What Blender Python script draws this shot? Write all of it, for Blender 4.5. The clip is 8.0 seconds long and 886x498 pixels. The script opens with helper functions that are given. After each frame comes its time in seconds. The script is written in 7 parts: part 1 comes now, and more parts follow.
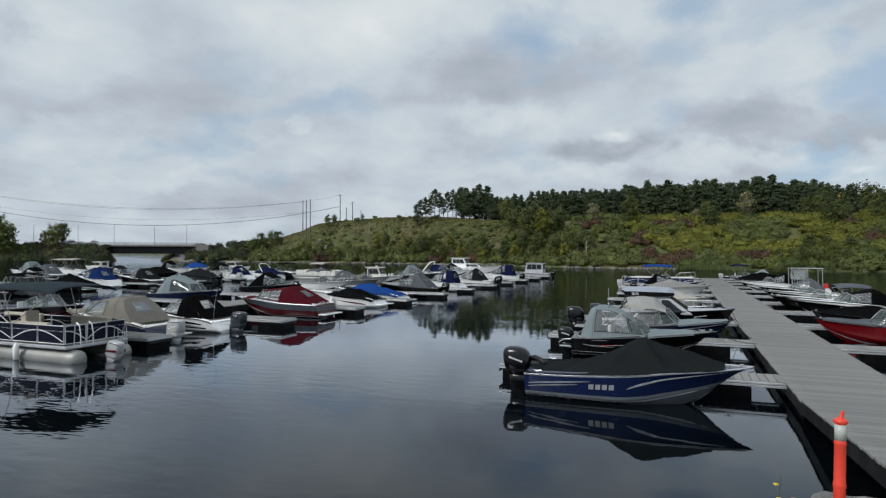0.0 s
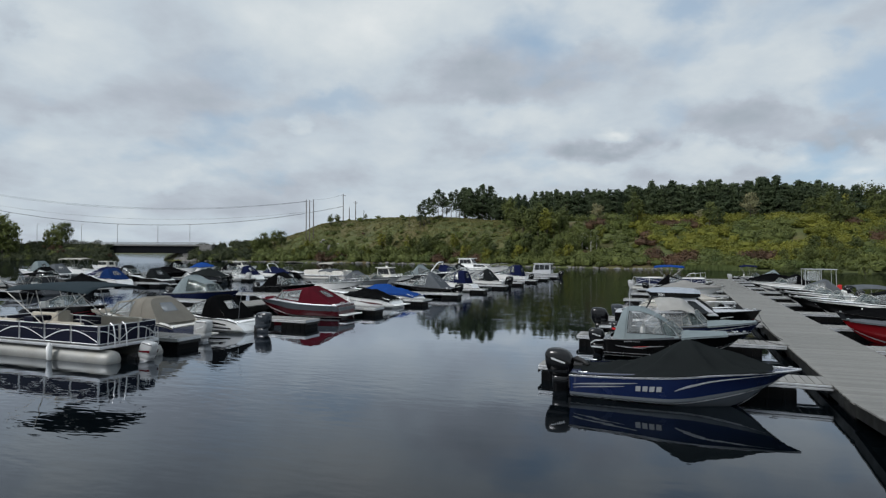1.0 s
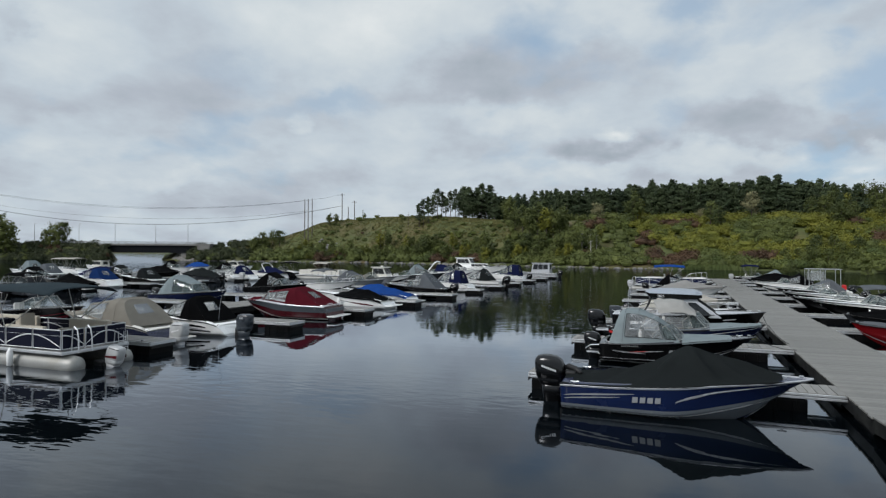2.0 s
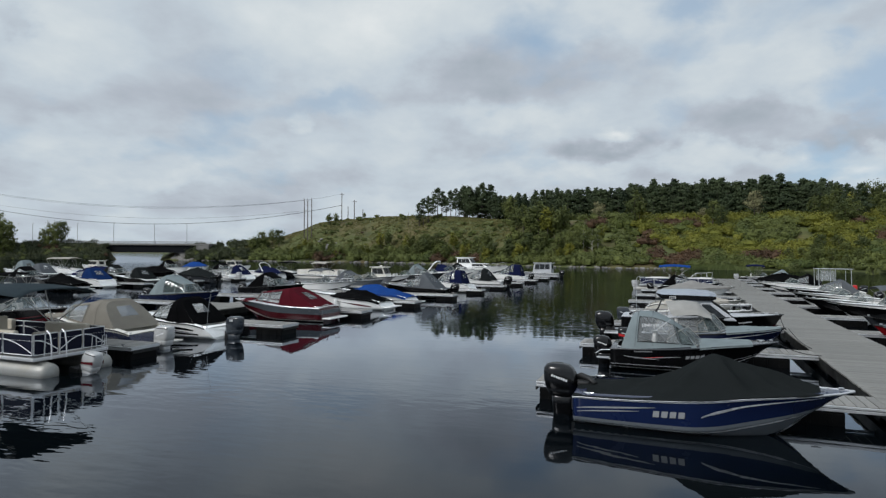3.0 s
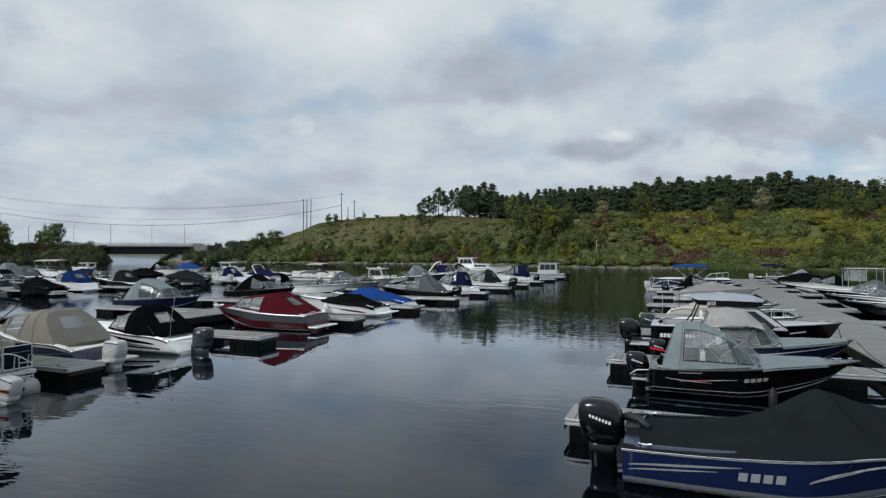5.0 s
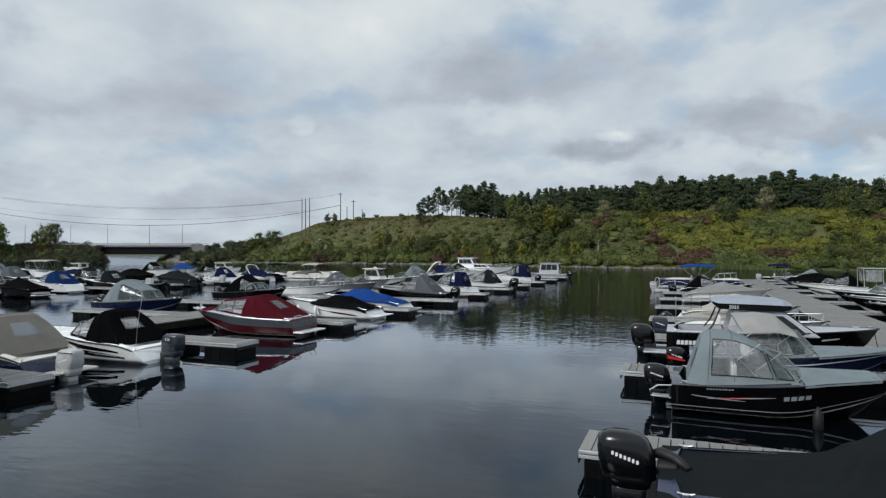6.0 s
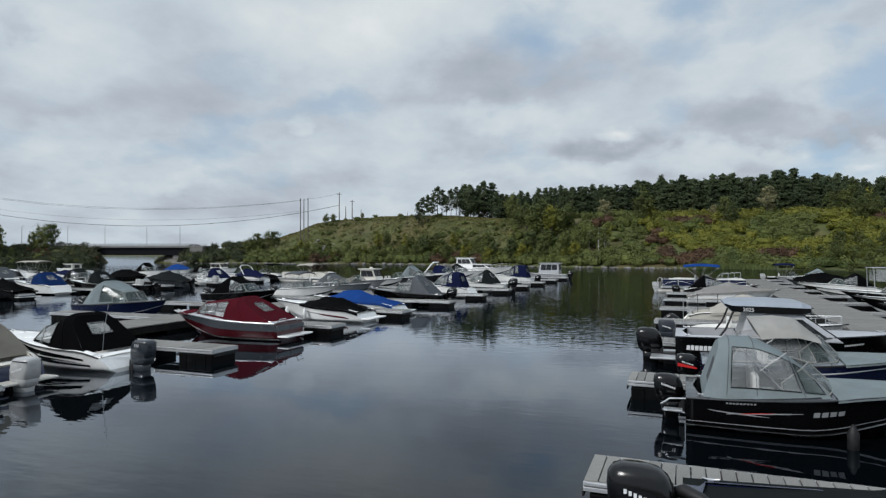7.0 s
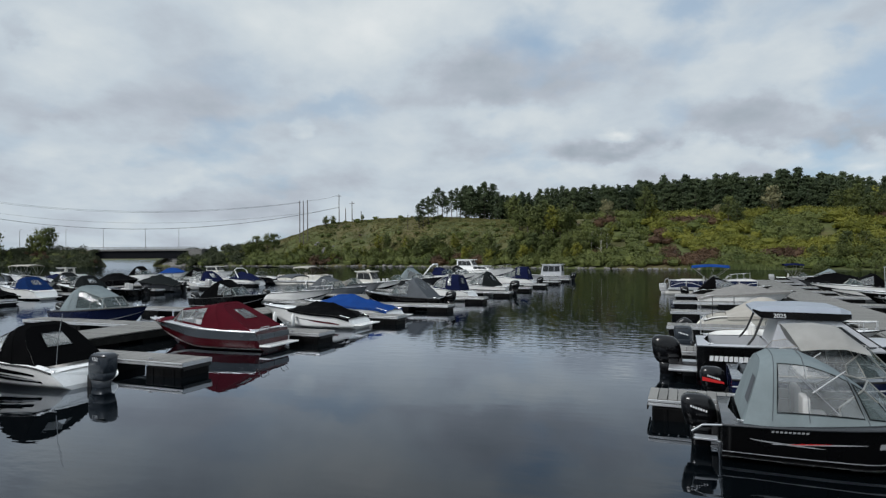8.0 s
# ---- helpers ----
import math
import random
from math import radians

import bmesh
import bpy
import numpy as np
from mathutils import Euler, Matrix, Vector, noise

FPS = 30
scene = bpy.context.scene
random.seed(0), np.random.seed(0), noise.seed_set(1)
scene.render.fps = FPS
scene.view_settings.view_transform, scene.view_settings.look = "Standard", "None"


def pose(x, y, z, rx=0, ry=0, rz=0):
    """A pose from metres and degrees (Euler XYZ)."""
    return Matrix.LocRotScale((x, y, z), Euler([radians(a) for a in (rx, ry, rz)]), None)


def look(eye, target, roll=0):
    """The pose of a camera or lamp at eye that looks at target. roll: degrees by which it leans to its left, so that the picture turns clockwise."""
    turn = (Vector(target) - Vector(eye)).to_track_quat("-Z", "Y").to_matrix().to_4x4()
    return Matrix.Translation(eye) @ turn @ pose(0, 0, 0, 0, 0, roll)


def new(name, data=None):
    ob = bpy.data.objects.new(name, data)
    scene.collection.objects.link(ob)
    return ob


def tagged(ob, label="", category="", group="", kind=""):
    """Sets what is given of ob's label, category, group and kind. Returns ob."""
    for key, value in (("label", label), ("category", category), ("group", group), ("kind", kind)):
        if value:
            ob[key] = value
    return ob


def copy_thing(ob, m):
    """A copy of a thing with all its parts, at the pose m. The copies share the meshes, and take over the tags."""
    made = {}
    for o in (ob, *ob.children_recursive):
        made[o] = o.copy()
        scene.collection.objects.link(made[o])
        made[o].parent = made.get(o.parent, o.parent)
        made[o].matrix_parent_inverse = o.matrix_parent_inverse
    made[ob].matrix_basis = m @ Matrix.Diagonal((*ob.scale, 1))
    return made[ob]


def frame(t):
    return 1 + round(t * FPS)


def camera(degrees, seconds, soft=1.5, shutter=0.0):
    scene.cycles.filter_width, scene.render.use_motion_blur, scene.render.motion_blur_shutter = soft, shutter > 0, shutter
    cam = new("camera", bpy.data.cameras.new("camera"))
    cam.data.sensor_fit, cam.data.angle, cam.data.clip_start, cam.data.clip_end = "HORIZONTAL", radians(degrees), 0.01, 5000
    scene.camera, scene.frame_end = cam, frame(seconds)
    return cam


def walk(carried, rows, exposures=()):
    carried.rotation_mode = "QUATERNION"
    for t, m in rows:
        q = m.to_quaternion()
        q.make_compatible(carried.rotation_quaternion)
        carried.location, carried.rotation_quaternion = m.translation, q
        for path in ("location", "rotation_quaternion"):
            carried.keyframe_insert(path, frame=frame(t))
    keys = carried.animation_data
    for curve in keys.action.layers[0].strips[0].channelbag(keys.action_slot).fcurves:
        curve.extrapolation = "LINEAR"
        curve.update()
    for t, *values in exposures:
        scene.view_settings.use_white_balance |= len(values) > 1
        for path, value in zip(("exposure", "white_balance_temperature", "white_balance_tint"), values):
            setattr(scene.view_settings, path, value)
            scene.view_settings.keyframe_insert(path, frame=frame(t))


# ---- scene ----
cam = camera(72.0, 8.0, 1.3)
PATH = [
    (0, (0.222, -0.422, 3.605), (-0.504, 1.442, 3.619), 0.2),
    (0.5, (-0.385, -0.722, 3.632), (-1.112, 1.141, 3.647), 0.2),
    (1, (-0.823, -0.798, 3.627), (-1.55, 1.065, 3.641), 0.3),
    (1.5, (-0.744, -0.243, 3.626), (-1.472, 1.62, 3.639), 0.3),
    (3, (-1.303, 1.711, 3.586), (-2.032, 3.573, 3.598), 0.3),
    (3.5, (-1.559, 2.258, 3.575), (-2.289, 4.12, 3.586), 0.2),
    (4, (-1.819, 2.953, 3.555), (-2.55, 4.814, 3.567), 0.2),
    (4.5, (-2.15, 3.865, 3.565), (-2.882, 5.726, 3.578), 0.1),
    (6, (-3.097, 6.867, 3.519), (-3.831, 8.727, 3.533), -0.0),
    (6.5, (-3.16, 7.495, 3.48), (-3.895, 9.355, 3.495), -0.0),
    (7, (-3.377, 8.294, 3.476), (-4.111, 10.154, 3.491), -0.1),
    (7.5, (-3.639, 9.212, 3.478), (-4.375, 11.071, 3.495), -0.3),
    (8, (-3.888, 10.143, 3.453), (-4.626, 12.002, 3.474), -0.4),
]
walk(cam, [(t, look(eye, target, roll)) for t, eye, target, roll in PATH])

# ---- world, sun ----
YAW = 21.2            # the heading of the view, degrees left of the docks' line
SUN_EL, SUN_AZ = 39.0, 214.0   # degrees: height, and bearing clockwise from +y

world = bpy.data.worlds.new("sky")
scene.world = world
world.use_nodes = True
wn = world.node_tree.nodes
wl = world.node_tree.links
wn.clear()


def wnode(kind, **values):
    node = wn.new(kind)
    for key, value in values.items():
        node.inputs[key].default_value = value
    return node


def wmath(op, a, b=None):
    node = wn.new("ShaderNodeMath")
    node.operation = op
    for slot, v in ((0, a), (1, b)):
        if v is None:
            continue
        if isinstance(v, (int, float)):
            node.inputs[slot].default_value = v
        else:
            wl.new(v, node.inputs[slot])
    return node.outputs[0]


def wramp(fac, stops):
    node = wn.new("ShaderNodeValToRGB")
    els = node.color_ramp.elements
    while len(els) < len(stops):
        els.new(0.5)
    for el, (p, c) in zip(els, stops):
        el.position, el.color = p, (*c, 1)
    wl.new(fac, node.inputs[0])
    return node.outputs[0]


sky = wn.new("ShaderNodeTexSky")
sky.sky_type, sky.sun_disc = "NISHITA", False
sky.sun_elevation, sky.sun_rotation = radians(SUN_EL), radians(SUN_AZ)
sky.air_density, sky.dust_density, sky.ozone_density = 1.0, 1.5, 1.0
coords = wn.new("ShaderNodeTexCoord")
turned = wn.new("ShaderNodeMapping")
turned.inputs["Rotation"].default_value = (0, 0, radians(-YAW))
wl.new(coords.outputs["Generated"], turned.inputs["Vector"])
axes = wn.new("ShaderNodeSeparateXYZ")
wl.new(turned.outputs[0], axes.inputs[0])
up = wmath("MAXIMUM", axes.outputs[2], 0.0)
lift = wmath("ADD", up, 0.26)
flat = wn.new("ShaderNodeCombineXYZ")
wl.new(wmath("DIVIDE", axes.outputs[0], lift), flat.inputs[0])
wl.new(wmath("DIVIDE", axes.outputs[1], lift), flat.inputs[1])


def cloud(scale, detail, rough, shift, warp=0.0):
    place = wn.new("ShaderNodeMapping")
    place.inputs["Location"].default_value = shift
    place.inputs["Scale"].default_value = (1.0, 0.8, 1.0)
    wl.new(flat.outputs[0], place.inputs["Vector"])
    tex = wnode("ShaderNodeTexNoise", Scale=scale, Detail=detail, Roughness=rough, Distortion=warp)
    wl.new(place.outputs[0], tex.inputs["Vector"])
    return tex.outputs[0]


cover = cloud(1.9, 8.0, 0.52, (3.1, 1.7, 0.0), 0.06)
shade = cloud(2.3, 9.0, 0.57, (7.4, 2.2, 3.0), 0.06)
# the cloud bank ahead: masses at (bearing, height) on a plane one unit ahead, ragged by noise
ahead = wmath("MAXIMUM", axes.outputs[1], 0.15)
plane = wn.new("ShaderNodeCombineXYZ")
wl.new(wmath("DIVIDE", axes.outputs[0], ahead), plane.inputs[0])
wl.new(wmath("DIVIDE", up, ahead), plane.inputs[1])


def ragged(vector, scale, amount, stretch):
    """Moves a vector about by noise, so that what is drawn with it has torn edges."""
    place = wn.new("ShaderNodeMapping")
    place.inputs["Scale"].default_value = stretch
    wl.new(vector, place.inputs["Vector"])
    tex = wnode("ShaderNodeTexNoise", Scale=scale, Detail=6.0, Roughness=0.55)
    wl.new(place.outputs[0], tex.inputs["Vector"])
    off = wn.new("ShaderNodeVectorMath")
    off.operation = "MULTIPLY_ADD"
    wl.new(tex.outputs["Color"], off.inputs[0])
    off.inputs[1].default_value = (amount * 1.5, amount, 0)
    off.inputs[2].default_value = (-amount * 0.75, -amount * 0.5, 0)
    add = wn.new("ShaderNodeVectorMath")
    wl.new(vector, add.inputs[0])
    wl.new(off.outputs[0], add.inputs[1])
    return add.outputs[0]


torn = ragged(plane.outputs[0], 7.0, 0.16, (1, 1.6, 1))
torn_low = ragged(plane.outputs[0], 16.0, 0.06, (1, 1.7, 1))


def masses(vector, rows):
    """The sum of soft oval masses: bearing, height, half width, half height, amount."""
    total = None
    for cx, cy, sx, sy, amount in rows:
        place = wn.new("ShaderNodeMapping")
        place.inputs["Location"].default_value = (-cx / sx, -cy / sy, 0)
        place.inputs["Scale"].default_value = (1 / sx, 1 / sy, 0)
        wl.new(vector, place.inputs["Vector"])
        span = wn.new("ShaderNodeVectorMath")
        span.operation = "LENGTH"
        wl.new(place.outputs[0], span.inputs[0])
        soft = wn.new("ShaderNodeMapRange")
        soft.interpolation_type = "SMOOTHSTEP"
        soft.inputs[1].default_value, soft.inputs[2].default_value = 0.15, 1.0
        soft.inputs[3].default_value, soft.inputs[4].default_value = amount, 0.0
        wl.new(span.outputs["Value"], soft.inputs[0])
        total = soft.outputs[0] if total is None else wmath("ADD", total, soft.outputs[0])
    return total


BRIGHT = [(-0.62, 0.335, 0.17, 0.10, 0.11), (-0.20, 0.38, 0.40, 0.13, 0.14), (-0.66, 0.195, 0.20, 0.055, 0.11), (0.10, 0.235, 0.17, 0.045, 0.17),
          (0.52, 0.30, 0.22, 0.11, 0.16), (0.36, 0.150, 0.45, 0.035, 0.17), (0.66, 0.160, 0.16, 0.05, 0.22), (-0.45, 0.125, 0.14, 0.028, 0.10), (-0.10, 0.16, 0.14, 0.05, 0.08),
          (0.18, 0.40, 0.26, 0.08, 0.16)]
DARK = [(-0.71, 0.385, 0.05, 0.035, -0.13), (-0.62, 0.265, 0.20, 0.05, -0.05), (-0.40, 0.195, 0.26, 0.055, -0.05), (0.0, 0.275, 0.18, 0.065, -0.10), (0.24, 0.315, 0.26, 0.085, -0.08),
        (0.52, 0.215, 0.22, 0.08, -0.22), (0.70, 0.215, 0.13, 0.03, -0.14), (-0.40, 0.09, 0.5, 0.05, -0.07), (0.70, 0.40, 0.08, 0.05, -0.08)]
FRONT = [(0.290, 0.190, 0.05, 0.020, 0.26), (-0.243, 0.207, 0.030, 0.024, 0.14), (0.240, 0.164, 0.10, 0.034, -0.22), (0.335, 0.178, 0.06, 0.040, -0.16), (0.12, 0.185, 0.10, 0.03, 0.06)]
GAPS = [(0.42, 0.415, 0.10, 0.055, 0.75), (0.70, 0.275, 0.12, 0.065, 0.75), (0.62, 0.195, 0.05, 0.03, 0.5), (-0.17, 0.255, 0.10, 0.035, 0.6), (-0.27, 0.235, 0.10, 0.03, 0.35), (0.37, 0.215, 0.06, 0.04, 0.4), (-0.75, 0.21, 0.06, 0.04, 0.3),
        (-0.36, 0.30, 0.14, 0.04, 0.3), (0.66, 0.36, 0.06, 0.03, 0.5)]
tone = wmath("ADD", wmath("ADD", masses(torn, BRIGHT), masses(torn, DARK)), masses(torn_low, FRONT))
tone = wmath("ADD", tone, wmath("MULTIPLY", shade, 0.80))
body = wramp(tone, [(0.10, (0.345, 0.400, 0.455)), (0.28, (0.445, 0.494, 0.560)), (0.42, (0.530, 0.603, 0.668)), (0.58, (0.630, 0.690, 0.725)), (0.78, (0.80, 0.83, 0.835))])
open_sky = wn.new("ShaderNodeMix")
open_sky.data_type = "RGBA"
open_sky.blend_type = "MULTIPLY"
open_sky.inputs[0].default_value = 1.0
wl.new(sky.outputs[0], open_sky.inputs[6])
open_sky.inputs[7].default_value = (0.085, 0.088, 0.094, 1)
thin = wn.new("ShaderNodeMix")
thin.data_type = "RGBA"
thin.inputs[0].default_value = 0.62
wl.new(open_sky.outputs[2], thin.inputs[6])
thin.inputs[7].default_value = (0.43, 0.575, 0.72, 1)
mixed = wn.new("ShaderNodeMix")
mixed.data_type = "RGBA"
shut = wramp(cover, [(0.27, (0, 0, 0)), (0.43, (1, 1, 1))])
gaps = wn.new("ShaderNodeMath")
gaps.operation = "SUBTRACT"
gaps.use_clamp = True
wl.new(shut, gaps.inputs[0])
wl.new(masses(torn, GAPS), gaps.inputs[1])
wl.new(gaps.outputs[0], mixed.inputs[0])
wl.new(thin.outputs[2], mixed.inputs[6])
wl.new(body, mixed.inputs[7])
glow = wnode("ShaderNodeBackground", Strength=1.0)
high = wn.new("ShaderNodeMapRange")
high.interpolation_type = "SMOOTHSTEP"
high.inputs[1].default_value, high.inputs[2].default_value, high.inputs[3].default_value, high.inputs[4].default_value = 0.36, 0.95, 1.0, 1.5
wl.new(axes.outputs[2], high.inputs[0])
wl.new(high.outputs[0], glow.inputs[1])
wl.new(mixed.outputs[2], glow.inputs[0])
wl.new(glow.outputs[0], wn.new("ShaderNodeOutputWorld").inputs[0])

sun_data = bpy.data.lights.new("sun", "SUN")
sun_data.energy, sun_data.angle, sun_data.color = 2.3, radians(18), (1.0, 0.99, 0.985)
sun = new("sun", sun_data)
az, el = radians(SUN_AZ), radians(SUN_EL)
sun.matrix_world = look((math.sin(az) * math.cos(el) * 50, math.cos(az) * math.cos(el) * 50, math.sin(el) * 50), (0, 0, 0))
scene.view_settings.exposure = 0.0

# ---- materials ----
def material(name, color, rough=0.5, metal=0.0, spread=0.12, scale=6.0, fine=60.0, bump=0.0, bump_scale=None,
             coat=0.0, stain=None, stain_amount=0.0, random_tone=0.0, stretch=(1, 1, 1), island=False, spec=0.4):
    """A principled surface: two scales of noise in its tone, a fine bump, stains of a second colour."""
    m = bpy.data.materials.new(name)
    m.use_nodes = True
    nt = m.node_tree
    ns, ls = nt.nodes, nt.links
    b = ns["Principled BSDF"]
    b.inputs["Metallic"].default_value = metal
    b.inputs["Coat Weight"].default_value = coat
    b.inputs["Coat Roughness"].default_value = 0.06
    b.inputs["Specular IOR Level"].default_value = spec
    tc = ns.new("ShaderNodeTexCoord")
    mp = ns.new("ShaderNodeMapping")
    mp.inputs["Scale"].default_value = stretch
    ls.new(tc.outputs["Object"], mp.inputs[0])

    def noise_at(s, detail=4.0, r=0.55):
        t = ns.new("ShaderNodeTexNoise")
        t.inputs["Scale"].default_value, t.inputs["Detail"].default_value, t.inputs["Roughness"].default_value = s, detail, r
        ls.new(mp.outputs[0], t.inputs["Vector"])
        return t.outputs[0]

    big, small = noise_at(scale), noise_at(fine, 3.0)
    both = ns.new("ShaderNodeMath")
    both.operation = "ADD"
    ls.new(big, both.inputs[0])
    ls.new(small, both.inputs[1])
    tone = both.outputs[0]
    if random_tone:
        if island:
            rnd = ns.new("ShaderNodeNewGeometry").outputs["Random Per Island"]
        else:
            rnd = ns.new("ShaderNodeObjectInfo").outputs["Random"]
        mul = ns.new("ShaderNodeMath")
        mul.operation = "MULTIPLY_ADD"
        ls.new(rnd, mul.inputs[0])
        mul.inputs[1].default_value = random_tone
        mul.inputs[2].default_value = -random_tone / 2
        add = ns.new("ShaderNodeMath")
        ls.new(tone, add.inputs[0])
        ls.new(mul.outputs[0], add.inputs[1])
        tone = add.outputs[0]
    span = ns.new("ShaderNodeMapRange")
    span.inputs[1].default_value, span.inputs[2].default_value = 0.6, 1.4
    span.inputs[3].default_value, span.inputs[4].default_value = 1 - spread, 1 + spread
    span.clamp = False
    ls.new(tone, span.inputs[0])
    mix = ns.new("ShaderNodeMix")
    mix.data_type, mix.blend_type = "RGBA", "MULTIPLY"
    mix.inputs[0].default_value = 1.0
    mix.inputs[6].default_value = (*color, 1)
    ls.new(span.outputs[0], mix.inputs[7])
    out = mix.outputs[2]
    if stain:
        st = ns.new("ShaderNodeMapRange")
        st.inputs[1].default_value, st.inputs[2].default_value = 0.48, 0.68
        st.inputs[3].default_value, st.inputs[4].default_value = 0.0, stain_amount
        ls.new(noise_at(scale * 0.6, 6.0, 0.65), st.inputs[0])
        mx = ns.new("ShaderNodeMix")
        mx.data_type = "RGBA"
        ls.new(st.outputs[0], mx.inputs[0])
        ls.new(out, mx.inputs[6])
        mx.inputs[7].default_value = (*stain, 1)
        out = mx.outputs[2]
    ls.new(out, b.inputs["Base Color"])
    rr = ns.new("ShaderNodeMapRange")
    rr.inputs[1].default_value, rr.inputs[2].default_value = 0.3, 0.7
    rr.inputs[3].default_value, rr.inputs[4].default_value = max(0.02, rough * 0.8), min(1.0, rough * 1.2)
    ls.new(big, rr.inputs[0])
    ls.new(rr.outputs[0], b.inputs["Roughness"])
    if bump:
        bp = ns.new("ShaderNodeBump")
        bp.inputs["Strength"].default_value = min(1.0, bump * 20)
        bp.inputs["Distance"].default_value = bump
        ls.new(noise_at(bump_scale or fine, 4.0), bp.inputs["Height"])
        ls.new(bp.outputs[0], b.inputs["Normal"])
    return m


def gelcoat(name, color):
    return material(name, color, 0.24, 0.0, 0.06, 1.3, 25.0, coat=0.25, stain=tuple(c * 0.72 + 0.001 for c in color), stain_amount=0.25)


def canvas(name, color):
    return material(name, color, 0.85, 0.0, 0.16, 2.2, 130.0, bump=0.012, bump_scale=3.5, stain=tuple(c * 1.5 for c in color), stain_amount=0.35, spec=0.02)


def clear(name, tint, rough, alpha):
    """A pane: clear, tinted, with real gloss."""
    m = bpy.data.materials.new(name)
    m.use_nodes = True
    ns, ls = m.node_tree.nodes, m.node_tree.links
    b = ns["Principled BSDF"]
    b.inputs["Base Color"].default_value = (*tint, 1)
    b.inputs["Roughness"].default_value = rough
    b.inputs["Specular IOR Level"].default_value = 0.6
    noise_tex = ns.new("ShaderNodeTexNoise")
    noise_tex.inputs["Scale"].default_value = 4.0
    tc = ns.new("ShaderNodeTexCoord")
    ls.new(tc.outputs["Object"], noise_tex.inputs["Vector"])
    rng = ns.new("ShaderNodeMapRange")
    rng.inputs[3].default_value, rng.inputs[4].default_value = alpha - 0.12, alpha + 0.12
    ls.new(noise_tex.outputs[0], rng.inputs[0])
    ls.new(rng.outputs[0], b.inputs["Alpha"])
    bp = ns.new("ShaderNodeBump")
    bp.inputs["Distance"].default_value = 0.01
    bp.inputs["Strength"].default_value = 0.25
    ls.new(noise_tex.outputs[0], bp.inputs["Height"])
    ls.new(bp.outputs[0], b.inputs["Normal"])
    return m


WHITE = gelcoat("white_gelcoat", (0.84, 0.84, 0.82))
OFFWHITE = gelcoat("cream_gelcoat", (0.62, 0.60, 0.54))
NAVY = gelcoat("navy_paint", (0.007, 0.012, 0.042))
ROYAL = gelcoat("royal_blue_paint", (0.007, 0.015, 0.056))
BLACK = material("black_paint", (0.0018, 0.0018, 0.0021), 0.26, 0.0, 0.06, 1.3, 25.0, coat=0.04, spec=0.25)
RED = gelcoat("red_paint", (0.165, 0.006, 0.009))
DEEP_RED = gelcoat("deep_red_paint", (0.048, 0.002, 0.005))
MAROON = gelcoat("maroon_paint", (0.085, 0.007, 0.012))
SLATE = gelcoat("slate_paint", (0.060, 0.070, 0.080))
GREY = gelcoat("grey_paint", (0.13, 0.145, 0.16))
DARKGREY = gelcoat("charcoal_paint", (0.028, 0.031, 0.035))
SILVER = material("silver_paint", (0.45, 0.46, 0.48), 0.35, 0.3, 0.08, 2.0, 40.0)
ALU = material("aluminium", (0.58, 0.59, 0.60), 0.42, 0.75, 0.1, 3.0, 60.0)
CHROME = material("steel", (0.60, 0.61, 0.62), 0.32, 1.0, 0.05, 3.0, 60.0)
C_BLACK = canvas("black_canvas", (0.0026, 0.0027, 0.003))
C_CHAR = canvas("charcoal_canvas", (0.0115, 0.0135, 0.0138))
C_GREY = canvas("grey_canvas", (0.165, 0.196, 0.203))
C_MIDGREY = canvas("mid_grey_canvas", (0.085, 0.092, 0.10))
C_TAN = canvas("tan_canvas", (0.175, 0.162, 0.138))
C_TAUPE = canvas("taupe_canvas", (0.205, 0.20, 0.19))
C_PALE = canvas("pale_canvas", (0.27, 0.265, 0.25))
C_CREAM = canvas("cream_canvas", (0.34, 0.32, 0.285))
C_BLUE = canvas("blue_canvas", (0.010, 0.042, 0.17))
C_ROYAL = canvas("royal_blue_canvas", (0.008, 0.024, 0.085))
C_NAVY = canvas("navy_canvas", (0.007, 0.010, 0.035))
C_RED = canvas("burgundy_canvas", (0.062, 0.007, 0.012))
PANEL_NAVY = material("panel_navy", (0.0045, 0.0055, 0.016), 0.45, 0.0, 0.1, 2.0, 40.0, spec=0.12)
C_TEAL = canvas("dark_slate_canvas", (0.026, 0.036, 0.042))
GLASS = clear("tinted_glass", (0.10, 0.13, 0.13), 0.04, 0.42)
HAZE = clear("hazy_vinyl", (0.17, 0.185, 0.20), 0.2, 0.80)
VINYL = clear("clear_vinyl", (0.50, 0.53, 0.54), 0.09, 0.22)
DARKGLASS = clear("dark_glass", (0.02, 0.025, 0.03), 0.05, 0.86)
RUBBER = material("black_rubber", (0.008, 0.008, 0.0085), 0.6, 0.0, 0.15, 5.0, 50.0)
MOTOR = material("motor_black", (0.002, 0.002, 0.0024), 0.17, 0.0, 0.1, 3.0, 40.0, coat=0.12)
MOTOR_GREY = material("motor_grey", (0.022, 0.028, 0.036), 0.3, 0.0, 0.1, 3.0, 40.0, coat=0.3)
MOTOR_SILVER = material("motor_silver", (0.38, 0.385, 0.385), 0.3, 0.0, 0.1, 3.0, 40.0, coat=0.3)
DECAL = material("decal_light", (0.70, 0.71, 0.72), 0.4, 0.0, 0.06)
DECAL_DULL = material("decal_dull", (0.27, 0.28, 0.29), 0.4, 0.0, 0.06)
DECAL_RED = material("decal_red", (0.5, 0.02, 0.02), 0.4, 0.0, 0.06)
SEAT = material("beige_vinyl", (0.42, 0.38, 0.31), 0.5, 0.0, 0.1, 4.0, 70.0)
